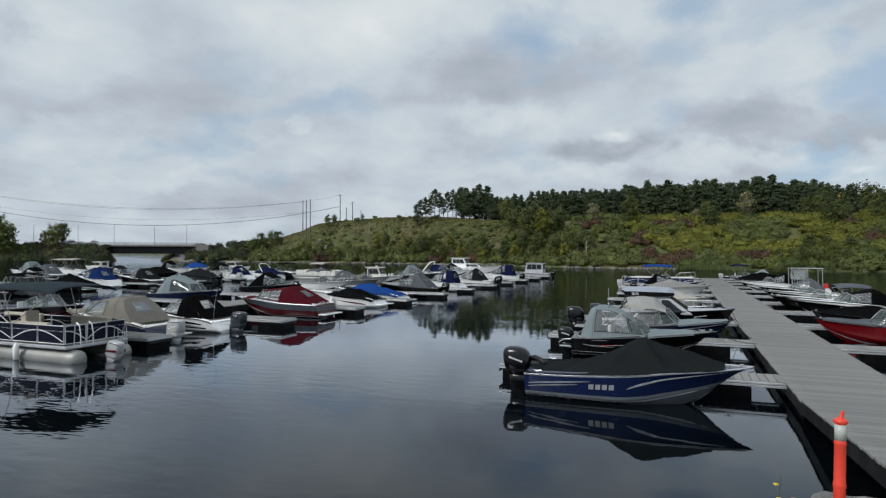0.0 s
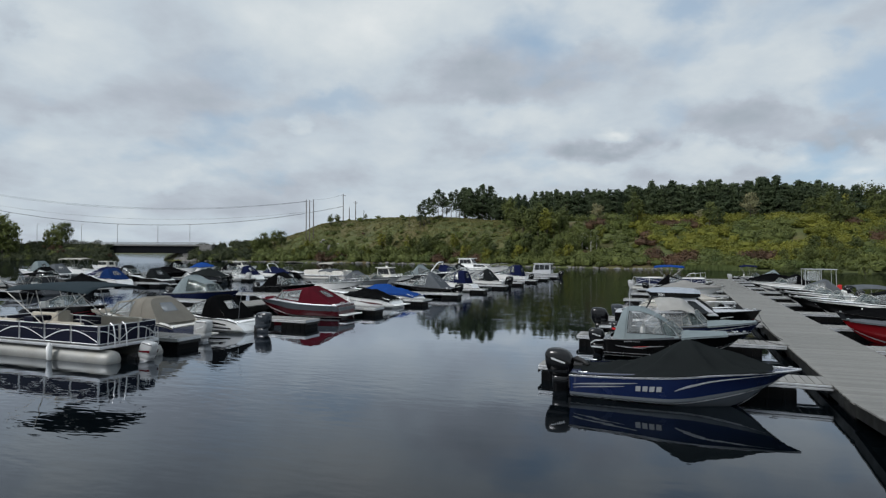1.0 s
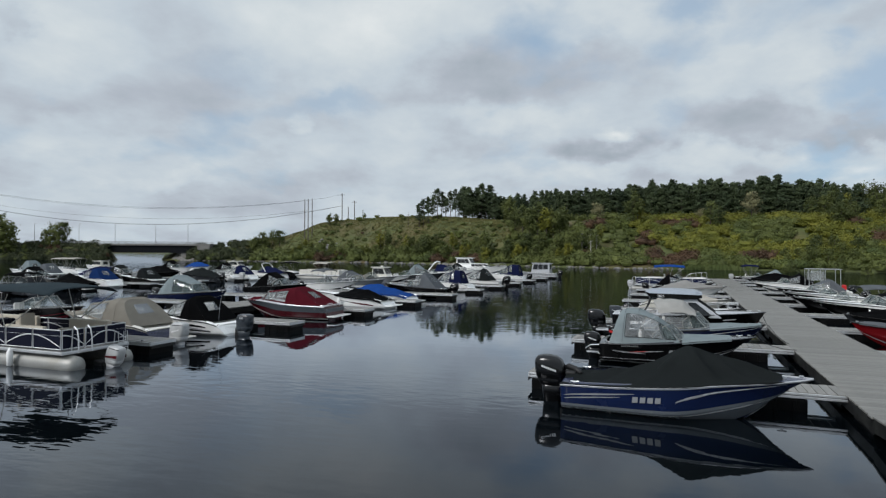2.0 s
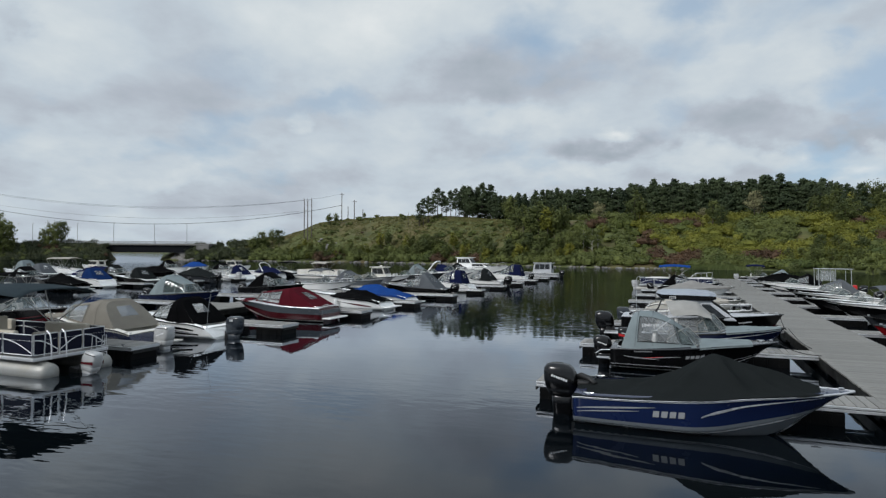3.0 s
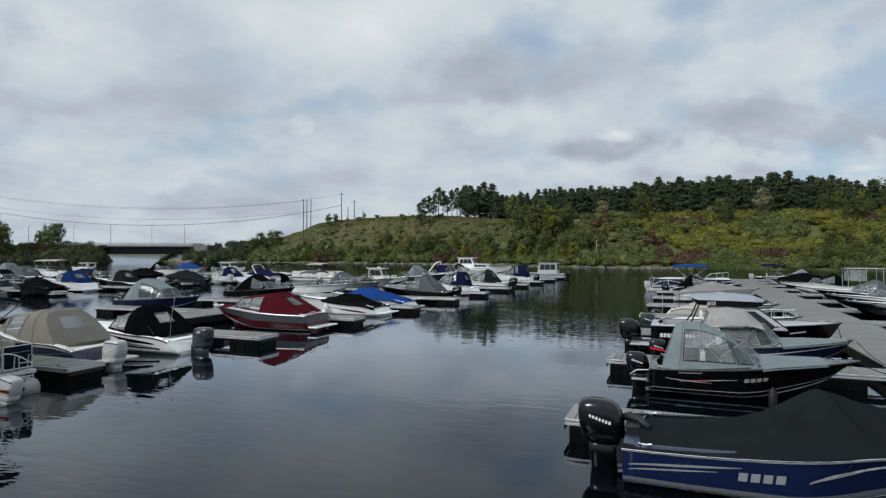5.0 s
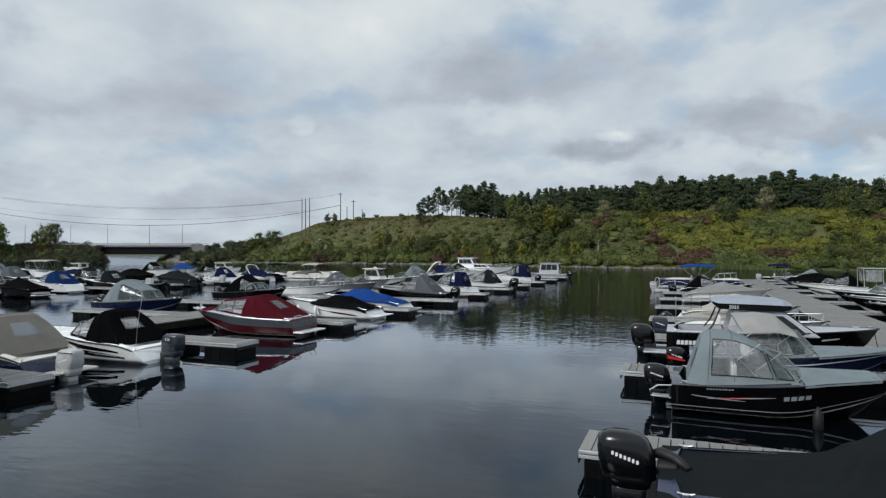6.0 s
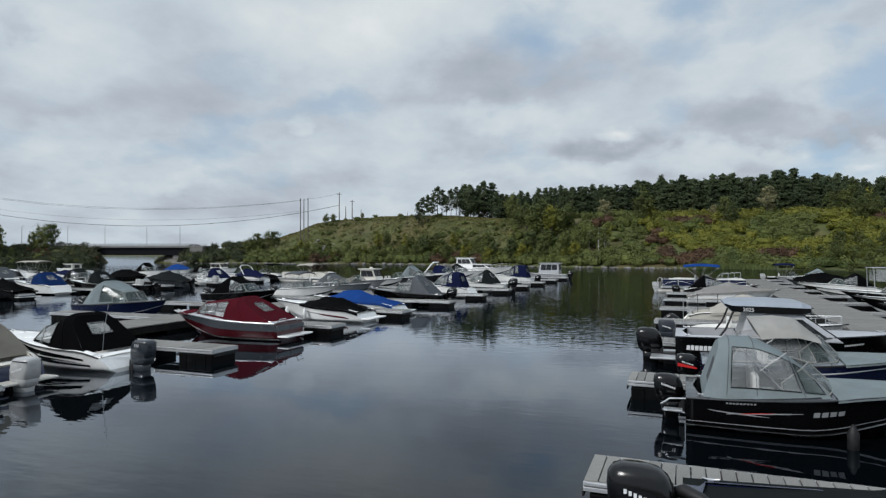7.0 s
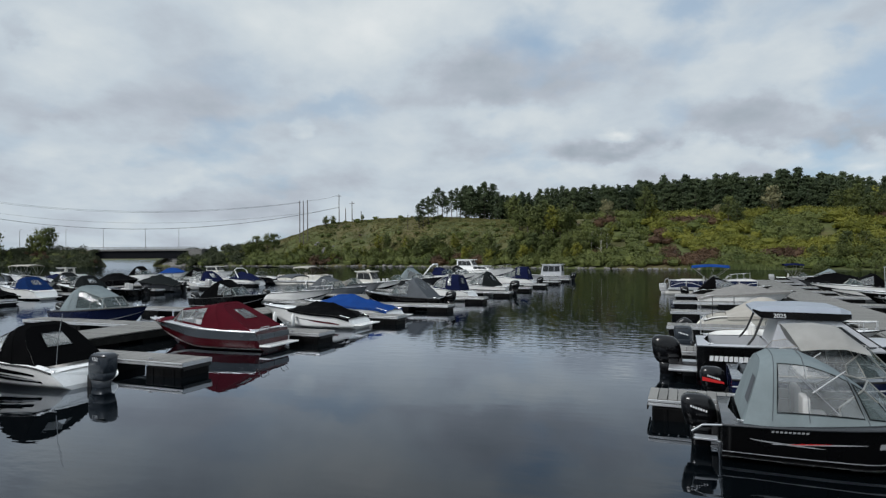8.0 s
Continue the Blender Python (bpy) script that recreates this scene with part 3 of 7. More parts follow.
class Hull:
    """The lines of a boat: bow along +x, stern at x = 0, the water at z = 0."""

    def __init__(self, length, beam, stern=0.62, bow=1.0, full=0.45, rake=0.35, chine=0.12, tail=0.0, fine=2.3, tuck=0.07, kick=0.0):
        self.length, self.beam, self.stern, self.bow, self.full, self.rake, self.chine = length, beam, stern, bow, full, rake, chine
        self.tail, self.fine, self.tuck, self.kick = tail, fine, tuck, kick

    def half(self, s):
        t = max(0.0, (s - self.full) / (1 - self.full))
        return self.beam / 2 * (1 - self.tuck * max(0.0, 1 - s / 0.35) ** 1.5) * max(0.0, 1 - t ** self.fine)

    def sheer(self, s):
        return self.stern + (self.bow - self.stern) * (0.25 * s + 0.75 * s * s) - self.tail * max(0.0, 1 - s / 0.22) ** 1.6

    def at(self, s, v):
        """A point of the skin: s from stern to bow, v from keel (0) to sheer (1)."""
        hw, zs = self.half(s), self.sheer(s)
        lift = max(0.0, (s - 0.50) / 0.50)
        rise = max(0.0, (s - 0.70) / 0.30)
        zk = -0.28 + (0.28 + 0.62 * self.bow) * rise ** 1.9
        zc = max(zk + 0.02, self.chine + (0.62 * self.bow) * lift ** 2.1)
        wc = hw * (0.86 - 0.30 * lift)
        if v < 0.35:
            k = v / 0.35
            y, z = wc * k, zk + (zc - zk) * k ** 1.1
        else:
            k = (v - 0.35) / 0.65
            y, z = wc + (hw - wc) * (k ** (0.8 + 0.6 * lift)), zc + (zs - zc) * k
        x = s * (self.length - self.rake) + self.rake * smooth01(rise) * (0.15 + 0.85 * max(0.0, (z - zk) / max(0.05, zs - zk)))
        if self.kick and s < 0.16:
            x += self.kick * (1 - s / 0.16) * max(0.0, z - 0.20) / max(0.1, zs - 0.20)
        return Vector((x, y, z))

    def side(self, v0, v1, out, mat_, name, parent, label="", s0=0.0, s1=1.0, n=27, m=4):
        """A band of both sides between heights v0 and v1, out metres proud."""
        bm = bmesh.new()
        vs_ = sorted(set(steps(v0, v1, m) + [v for v in SECTION if v0 < v < v1]))
        for sign in (1, -1):
            rows = []
            for s in steps(s0, s1, n):
                rows.append([bm.verts.new(self.shifted(s, v, out, sign)) for v in vs_])
            for a, b in zip(rows, rows[1:]):
                for k in range(len(vs_) - 1):
                    quad = (a[k], b[k], b[k + 1], a[k + 1])
                    bm.faces.new(quad if sign < 0 else quad[::-1])
        return part(name, bm, mat_, parent, label, True)

    def shifted(self, s, v, out, sign=1):
        """A point of the skin, out metres along its normal."""
        e = 0.004
        ds = self.at(min(1.0, s + e), v) - self.at(max(0.0, s - e), v)
        dv = self.at(s, min(1.0, v + e)) - self.at(s, max(0.0, v - e))
        n = dv.cross(ds)
        if n.length < 1e-9:
            n = Vector((1, 0.3, 0))
        n.normalize()
        if n.y < 0:
            n = -n
        p = self.at(s, v) + n * out
        return Vector((p.x, p.y * sign, p.z))

    def x_to_s(self, x):
        lo, hi = 0.0, 1.0
        for _ in range(24):
            mid = (lo + hi) / 2
            if self.at(mid, 1.0).x < x:
                lo = mid
            else:
                hi = mid
        return lo

    def width_at(self, s, z):
        """Half the width inside the skin at a height."""
        lo, hi = 0.0, 1.0
        for _ in range(16):
            mid = (lo + hi) / 2
            if self.at(s, mid).z < z:
                lo = mid
            else:
                hi = mid
        return self.at(s, lo).y

    def rim(self, x):
        p = self.at(self.x_to_s(x), 1.0)
        return p.y, p.z


def build_hull(b, h, colour, bands=(), deck=WHITE, open_from=0.08, open_to=0.62, side_deck=0.16, rail=RUBBER, floor=FLOOR, liner=None, label=""):
    """Skin, transom, coloured bands, rub rail, deck with its cockpit well, sole."""
    n = 27
    rings = []
    for s in steps(0, 1, n):
        half = [h.at(s, v) for v in SECTION]
        rings.append([Vector((p.x, -p.y, p.z)) for p in half[::-1]] + half[1:])
    bm = loft(rings, cap=False, closed=False)
    bm.verts.ensure_lookup_table()
    bm.faces.new([bm.verts[i] for i in range(len(rings[0]))])
    bmesh.ops.recalc_face_normals(bm, faces=bm.faces)
    hull = part("hull", bm, colour, b, label)
    hull.data.shade_smooth()
    for poly in hull.data.polygons:
        if len(poly.vertices) > 6:
            poly.use_smooth = False
    for v0, v1, mat_, name in bands:
        h.side(v0, v1, 0.007, mat_, name, hull)
    for sign in (1, -1):
        pts = [h.shifted(s, 1.0, 0.012, sign) for s in steps(0, 1, 20)]
        part("rub_rail", tube(pts, 0.022, 6), rail, b)
    # deck with an open well
    bm = bmesh.new()
    ss = sorted(set(steps(0, 1, 30) + [open_from, open_to]))
    for sign in (1, -1):
        prev = None
        for s in ss:
            p = h.at(s, 1.0)
            well = open_from <= s <= open_to
            inner = max(0.0, p.y - side_deck) if well else 0.0
            row = [Vector((p.x, (p.y + (inner - p.y) * k) * sign, p.z + 0.05 * (1 - (1 - k) ** 2) * min(1, p.y))) for k in (0, 0.33, 0.66, 1)]
            if prev is not None:
                pin, pwell, prow = prev
                use_prev, use_row = prow, row
                for k in range(3):
                    f_ = [bm.verts.new(q) for q in (use_prev[k], use_row[k], use_row[k + 1], use_prev[k + 1])]
                    bm.faces.new(f_ if sign < 0 else f_[::-1])
            prev = (inner, well, row)
    bmesh.ops.remove_doubles(bm, verts=bm.verts, dist=0.0005)
    bmesh.ops.recalc_face_normals(bm, faces=bm.faces)
    part("deck", bm, deck, b, "", False)
    # liner of the well and its sole
    zf = 0.16
    ring_top, ring_low = [], []
    inside = [s for s in ss if open_from <= s <= open_to]
    for sign, order in ((1, inside), (-1, inside[::-1])):
        for s in order:
            p = h.at(s, 1.0)
            ring_top.append(Vector((p.x, max(0.02, p.y - side_deck) * sign, p.z + 0.03)))
            zl = max(zf, h.at(s, 0.0).z + 0.22)
            ring_low.append(Vector((h.at(s, 0.5).x - 0.05, max(0.015, min(p.y - side_deck - 0.05, h.width_at(s, zl) - 0.07)) * sign, zl)))
    bm = bmesh.new()
    tops, lows = [bm.verts.new(p) for p in ring_top], [bm.verts.new(p) for p in ring_low]
    for k in range(len(tops)):
        j = (k + 1) % len(tops)
        bm.faces.new((tops[k], tops[j], lows[j], lows[k]))
    part("cockpit_liner", bm, liner or deck, b)
    bm = bmesh.new()
    bm.faces.new([bm.verts.new(p + Vector((0, 0, 0.004))) for p in ring_low])
    part("cockpit_sole", bm, floor, b)
    return hull


def windshield(b, h, x, height=0.42, rake=0.45, reach=0.9, frame_mat=TUBE, glass=GLASS, deck_z=0.05):
    """A raked wrap-round windshield: front at x, its wings running aft for reach metres."""
    w0, z0 = h.rim(x - 0.1)
    w1, z1 = h.rim(x - reach)
    w0, w1 = w0 - 0.20, w1 - 0.12
    z0 += deck_z
    z1 += deck_z - 0.02
    low = [(x - reach, -w1, z1), (x - 0.12, -w0 * 0.92, z0), (x + 0.10, 0, z0 + 0.02), (x - 0.12, w0 * 0.92, z0), (x - reach, w1, z1)]
    high = [(x - reach - rake * 0.10, -w1 * 0.97, z1 + height * 0.62), (x - 0.12 - rake, -w0 * 0.86, z0 + height), (x + 0.10 - rake, 0, z0 + height + 0.02),
            (x - 0.12 - rake, w0 * 0.86, z0 + height), (x - reach - rake * 0.10, w1 * 0.97, z1 + height * 0.62)]
    bm = tube(low, 0.014, 6)
    add_tube(bm, high, 0.016, 6)
    ws = part("windshield", bm, frame_mat, b)
    for a in range(4):
        bm = bmesh.new()
        bm.faces.new([bm.verts.new(p) for p in (low[a], low[a + 1], high[a + 1], high[a])])
        bmesh.ops.solidify(bm, geom=bm.faces[:], thickness=0.006)
        part("pane", bm, glass, ws).visible_shadow = False
    for p, q in zip(low, high):
        part("post", tube([p, q], 0.012, 6), frame_mat, ws)
    return low, high


class Top:
    """A canvas enclosure: rings of a rounded section along x."""

    def __init__(self, rows, power=3.5, lean=0.24):
        # rows: x at the foot, x at the top, half width, foot z, top z
        self.rows, self.power, self.lean = rows, power, lean

    def at(self, u, v, out=0.0):
        n = len(self.rows) - 1
        k = min(n - 1, int(u * n))
        t = u * n - k
        a, b = self.rows[k], self.rows[k + 1]
        xf, xt, w, zf, zt = [p + (q - p) * t for p, q in zip(a, b)]
        # even steps up the sides and over the roof
        q = 2 * min(v, 1 - v)
        g = self.power / 2
        q = q ** g / (q ** g + (1 - q) ** g)
        ang = math.pi / 2 * q if v <= 0.5 else math.pi * (1 - q / 2)
        c, s = math.cos(ang), math.sin(ang)
        cy = math.copysign(abs(c) ** (2 / self.power), c)
        sz = abs(s) ** (2 / self.power)
        p = Vector((xf + (xt - xf) * sz, (w + out) * cy * (1 - self.lean * sz), zf + (zt + out - zf) * sz))
        wob = 0.012 * noise.noise((p.x * 2.3, p.y * 2.3, p.z * 2.3 + self.rows[0][0]))
        p.z += wob * sz
        p.y += wob * (1 - sz)
        return p

    def panel(self, yf, k):
        """A point of the rear panel: yf across, from -1 to 1, k up it."""
        xf, xt, w, zf, zt = self.rows[0]
        wide = w * max(0.0, 1 - k ** self.power) ** (1 / self.power) * (1 - self.lean * k)
        return Vector((xf + (xt - xf) * k, wide * yf, zf + (zt - zf) * k))

    def cloth(self, b, mat_, name="canopy", label="", rear=True, holes=(), rear_hole=None):
        """The cloth, left open where its windows sit."""
        us = set(steps(0, 1, 6 * (len(self.rows) - 1) + 1))
        vs_ = set(steps(0, 1, 33))
        for u0, u1, v0, v1 in holes:
            us |= {u0, u1}
            vs_ |= {v0, v1}
        us, vs_ = sorted(us), sorted(vs_)
        bm = bmesh.new()
        grid = [[bm.verts.new(self.at(u, v)) for v in vs_] for u in us]
        for i in range(len(us) - 1):
            for j in range(len(vs_) - 1):
                cu, cv = (us[i] + us[i + 1]) / 2, (vs_[j] + vs_[j + 1]) / 2
                if any(u0 < cu < u1 and v0 < cv < v1 for u0, u1, v0, v1 in holes):
                    continue
                bm.faces.new((grid[i][j], grid[i][j + 1], grid[i + 1][j + 1], grid[i + 1][j]))
        if rear:
            ks = sorted({0, 0.2, 0.4, 0.6, 0.75, 0.86, 0.93, 0.97, 0.99, 1.0} | (set(rear_hole[2:]) if rear_hole else set()))
            ys = sorted({-1, -0.75, -0.5, -0.25, 0, 0.25, 0.5, 0.75, 1} | (set(rear_hole[:2]) if rear_hole else set()))
            pts = [[bm.verts.new(self.panel(y, k)) for y in ys] for k in ks]
            for i in range(len(ks) - 1):
                for j in range(len(ys) - 1):
                    ck, cy = (ks[i] + ks[i + 1]) / 2, (ys[j] + ys[j + 1]) / 2
                    if rear_hole and rear_hole[0] < cy < rear_hole[1] and rear_hole[2] < ck < rear_hole[3]:
                        continue
                    bm.faces.new((pts[i][j], pts[i][j + 1], pts[i + 1][j + 1], pts[i + 1][j]))
        bmesh.ops.delete(bm, geom=[v for v in bm.verts if not v.link_faces], context="VERTS")
        return part(name, bm, mat_, b, label, True)

    def window(self, parent, u0, u1, v0, v1, mat_=VINYL, trim=None, name="window"):
        bm = sheet(lambda u, v: self.at(u, v, 0.010), steps(u0, u1, 7), steps(v0, v1, 7))
        part(name, bm, mat_, parent, "", True)
        if trim:
            edge = [self.at(u, v0, 0.012) for u in steps(u0, u1, 6)] + [self.at(u1, v, 0.012) for v in steps(v0, v1, 6)[1:]]
            edge += [self.at(u, v1, 0.012) for u in steps(u1, u0, 6)[1:]] + [self.at(u0, v, 0.012) for v in steps(v1, v0, 6)[1:-1]]
            part("window_trim", tube(edge, 0.010, 5, True), trim, parent)

    def rear_window(self, parent, y0, y1, k0, k1, mat_=VINYL, trim=None):
        """A pane in the rear panel: across from y0 to y1, up it from k0 to k1."""
        quad = [self.panel(y, k) + Vector((-0.006, 0, 0.002)) for y, k in ((y0, k0), (y1, k0), (y1, k1), (y0, k1))]
        bm = bmesh.new()
        bm.faces.new([bm.verts.new(p) for p in quad])
        part("window", bm, mat_, parent)
        if trim:
            part("window_trim", tube(quad, 0.012, 5, True), trim, parent)


def cover(b, h, mat_, peaks, x0=-0.05, x1=None, drop=0.10, name="cover", label="", sag=0.03, power=0.98, folds=()):
    """A mooring cover: tied over the rim, its ridge following peaks (x, height over the rim)."""
    x1 = x1 if x1 is not None else h.length * 0.97
    px, pz = [p[0] for p in peaks], [p[1] for p in peaks]

    def fn(u, v):
        x = x0 + (x1 - x0) * u
        w, z = h.rim(max(0.0, x))
        w += 0.03
        t = abs(v) * 2
        ridge = interp(x, px, pz)
        # smooth the ridge line
        ridge = 0.25 * interp(x - 0.25, px, pz) + 0.5 * ridge + 0.25 * interp(x + 0.25, px, pz)
        if t > 0.92:
            k = (t - 0.92) / 0.08
            return Vector((x, math.copysign(w, v), z + 0.03 - (drop + 0.03) * k))
        t /= 0.92
        zz = z + 0.03 + ridge * (1 - t ** power)
        wob = noise.noise((x * 1.7, v * 5.0, h.length)) * 0.06 + noise.noise((x * 4, v * 9.0, h.length)) * 0.022
        return Vector((x, math.copysign(w * t, v), zz + wob * (1 - t) - sag * math.sin(math.pi * t) + crease(x, t, v)))

    def crease(x, t, v):
        """Taut folds that run from the ridge (x at the ridge, x at the rim, height, width)."""
        out = 0.0
        for xa, xb, tall, wide in folds:
            off = (x - (xa + (xb - xa) * t + 0.05 * math.sin(5 * t + xa + (1 if v > 0 else 0)))) / wide
            out += tall * math.exp(-off * off) * 4 * t * (1 - t) * (1.25 - t)
        return out

    vs_ = steps(-0.5, 0.5, 61)
    bm = sheet(fn, steps(0, 1, 90 if folds else 48), vs_)
    return part(name, bm, mat_, b, label, True)


def outboard(b, x, z, size=1.0, cowl=MOTOR, leg=None, tilt=0.0, y=0.0, stripe=None, bars=True, drop=0.0, back=0.0):
    """An outboard: cowl, leg, bracket, gear case with its plate and propeller."""
    leg = leg or cowl
    root = pose(x - back, y, z - drop, 0, -tilt, 0) @ Matrix.Scale(size, 4)
    mt = root

    def ring(zz, cx, lx, ly, p=3.8, n=24):
        out = []
        for k in range(n):
            a = math.tau * k / n
            c, s = math.cos(a), math.sin(a)
            out.append(mt @ Vector((cx + lx * math.copysign(abs(c) ** (2 / p), c), ly * math.copysign(abs(s) ** (2 / p), s), zz)))
        return out

    lower = loft([ring(0.06, -0.28, 0.22, 0.15), ring(-0.14, -0.29, 0.20, 0.13), ring(-0.34, -0.30, 0.17, 0.09), ring(-0.60, -0.31, 0.14, 0.05, 2.2), ring(-0.78, -0.32, 0.15, 0.035, 2.0)])
    m = part("outboard_motor", lower, leg, b, "", True)
    if cowl is MOTOR:
        # a rounded, egg-shaped cowl
        rings = [ring(-0.02, -0.28, 0.19, 0.13, 3.2), ring(0.02, -0.29, 0.25, 0.165, 3.2), ring(0.12, -0.31, 0.295, 0.188, 3.2), ring(0.14, -0.31, 0.285, 0.180, 3.2), ring(0.16, -0.315, 0.30, 0.191, 3.2),
                 ring(0.30, -0.335, 0.31, 0.194, 3.2), ring(0.42, -0.355, 0.30, 0.188, 3.1), ring(0.51, -0.375, 0.272, 0.170, 3.0), ring(0.57, -0.39, 0.215, 0.136, 2.8), ring(0.60, -0.405, 0.12, 0.08, 2.6)]
    else:
        rings = [ring(-0.02, -0.29, 0.20, 0.13), ring(0.02, -0.30, 0.255, 0.165, 4.6), ring(0.16, -0.315, 0.285, 0.185, 4.6), ring(0.17, -0.316, 0.278, 0.179, 4.6), ring(0.18, -0.318, 0.288, 0.187, 4.6),
                 ring(0.36, -0.335, 0.295, 0.190, 4.6), ring(0.50, -0.352, 0.285, 0.182, 4.6), ring(0.565, -0.365, 0.262, 0.166, 4.2), ring(0.598, -0.375, 0.215, 0.135, 3.6), ring(0.608, -0.385, 0.12, 0.08, 3.0)]
    part("cowl", loft(rings), cowl, m, "", True)
    if cowl is not MOTOR:
        part("cowl_vent", box(-0.40, 0, 0.535, 0.40, 0.366, 0.022, 0.006, mt), RUBBER, m)
    if stripe:
        for sign in (1, -1):
            bm = bmesh.new()
            quad = [(-0.60, 0.26), (-0.10, 0.20), (-0.10, 0.25), (-0.60, 0.36)]
            bm.faces.new([bm.verts.new(mt @ Vector((px, 0.194 * sign, pz))) for px, pz in quad])
            part("cowl_stripe", bm, stripe, m)
    if bars:
        for sign in (1, -1):
            bm = bmesh.new()
            for k in range(7):
                add_box(bm, -0.47 + k * 0.044, (0.190 if cowl is not MOTOR else 0.192 - 0.03 * abs(k - 3) * 0.044) * sign, 0.39 - k * 0.013, 0.027, 0.010, 0.040, 0, mt)
            part("cowl_lettering", bm, DECAL, m, "row of pale bars along the cowl")
    part("plate", box(-0.36, 0, -0.60, 0.42, 0.22, 0.02, 0.006, mt), leg, m)
    part("gear_case", loft([[mt @ Vector((xx, math.cos(q) * r, -0.84 + math.sin(q) * r)) for q in steps(0, math.tau * 0.9, 10)] for xx, r in ((-0.10, 0.01), (-0.16, 0.05), (-0.35, 0.06), (-0.52, 0.04))]), leg, m, "", True)
    bm = box(-0.06, 0, -0.06, 0.12, 0.26, 0.34, 0.02, mt)
    add_box(bm, -0.13, 0, 0.02, 0.12, 0.16, 0.12, 0.02, mt)
    if back:
        add_box(bm, back / 2, 0, -0.15, back, 0.40, 0.30, 0.03, mt)
    part("bracket", bm, RUBBER, m)
    return m


def camper(b, h, xr, xf, zt, mat_, label="", rear=True, glass_h=0.42, trim=None, side_win=True, rear_win=True, front=True, slope=1.25, reach=1.35, side_pane=False, quarter=None):
    """A folding camper top: a long sloping rear panel, a domed roof between two bows, clear quarters running down to the windshield."""
    def row(x, shift, inset, top):
        w, z = h.rim(x)
        return (x, x + shift, w - inset, z - 0.01, top)
    w_f, z_f = h.rim(xf - 0.05)
    xa = xf - min(reach, (xf - xr) * 0.72)
    slope = min(slope, (xa - xr) * 0.86)
    rows = [row(xr, slope, 0.03, zt - 0.06), row(xr + (xa - xr) * 0.58, max(0.0, slope - (xa - xr) * 0.58) + 0.16, 0.02, zt), row(xa, -0.06, 0.04, zt - 0.03)]
    if front:
        rows.append((xf - 0.20, xf - 0.50, w_f - 0.14, z_f + 0.02, z_f + glass_h + 0.07))
    top = Top(rows, 4.6, 0.26)
    n = len(rows) - 1
    holes = []
    if front and side_win:
        holes += [(2.06 / n, 2.94 / n, v0, v1) for v0, v1 in ((0.05, 0.245), (0.755, 0.95))]
    if side_pane:
        holes += [(1.12 / n, 1.86 / n, v0, v1) for v0, v1 in ((0.10, 0.29), (0.71, 0.90))]
    back = (-0.42, 0.42, 0.44, 0.80) if rear_win and rear else None
    cloth = top.cloth(b, mat_, "canopy", label, rear, holes, back)
    for hole in holes:
        top.window(cloth, *hole, quarter or VINYL, trim or mat_)
    if back:
        top.rear_window(cloth, *back, HAZE if mat_ is C_TAN else VINYL, trim)
    for u in (1 / n, 2 / n):
        part("canopy_seam", tube([top.at(u, v, 0.004) for v in steps(0.02, 0.98, 22)], 0.009, 4), mat_, b)
    return top, cloth


def bimini(b, h, x0, x1, z, mat_, wide=None, foot=0.0, label="", frame_mat=TUBE, bend=0.10):
    """A cloth sunshade on a folding tube frame."""
    mid = (x0 + x1) / 2
    w = wide if wide else h.rim(mid)[0] - 0.05
    zf = h.rim(mid)[1] + foot if h else foot

    def fn(u, v):
        x = x0 + (x1 - x0) * u
        y = w * (2 * v - 1)
        edge = abs(2 * v - 1)
        return Vector((x, y, z + bend * (1 - (2 * u - 1) ** 2) - 0.16 * edge ** 6 - 0.05 * edge ** 2 + 0.012 * noise.noise((x * 3, y * 3, z))))

    cloth = part("bimini_top", sheet(fn, steps(0, 1, 14), steps(0, 1, 17), 0.012), mat_, b, label, True)
    for sign in (1, -1):
        y = w * sign
        part("bimini_leg", tube([(mid - 0.1, y, zf), (x0 + 0.08, y, z - 0.2)], 0.016, 6), frame_mat, b)
        part("bimini_leg", tube([(mid + 0.1, y, zf), (x1 - 0.08, y, z - 0.2)], 0.016, 6), frame_mat, b)
        part("bimini_leg", tube([(mid, y, zf), (mid + 0.1 * (x1 - x0), y, z - 0.14)], 0.016, 6), frame_mat, b)
    return cloth


def fender(b, x, y, z, mat_=WHITE, label="white vinyl fender"):
    part("fender", loft([[Vector((x + math.cos(q) * r, y + math.sin(q) * r, z + zz)) for q in steps(0, math.tau * 0.9, 10)]
                         for zz, r in ((-0.30, 0.03), (-0.26, 0.09), (0.14, 0.10), (0.22, 0.06), (0.30, 0.02))]), mat_, b, label, True)


def written(text, size, mat_, parent, m, name="lettering"):
    """Raised figures from the built-in font."""
    cu = bpy.data.curves.new(name, "FONT")
    cu.body, cu.size, cu.extrude, cu.align_x = text, size, 0.004, "CENTER"
    tmp = bpy.data.objects.new(name, cu)
    scene.collection.objects.link(tmp)
    me = bpy.data.meshes.new_from_object(tmp.evaluated_get(bpy.context.evaluated_depsgraph_get()))
    bpy.data.objects.remove(tmp)
    me.materials.clear()
    me.materials.append(mat_)
    ob = part_mesh(name, me, parent)
    ob.matrix_local = m
    return ob


def swim_platform(b, h, mat_=WHITE, reach=0.5, z=0.22):
    part("swim_platform", box(-reach / 2 + 0.02, 0, z, reach, h.beam * 0.74, 0.06, 0.02), mat_, b)


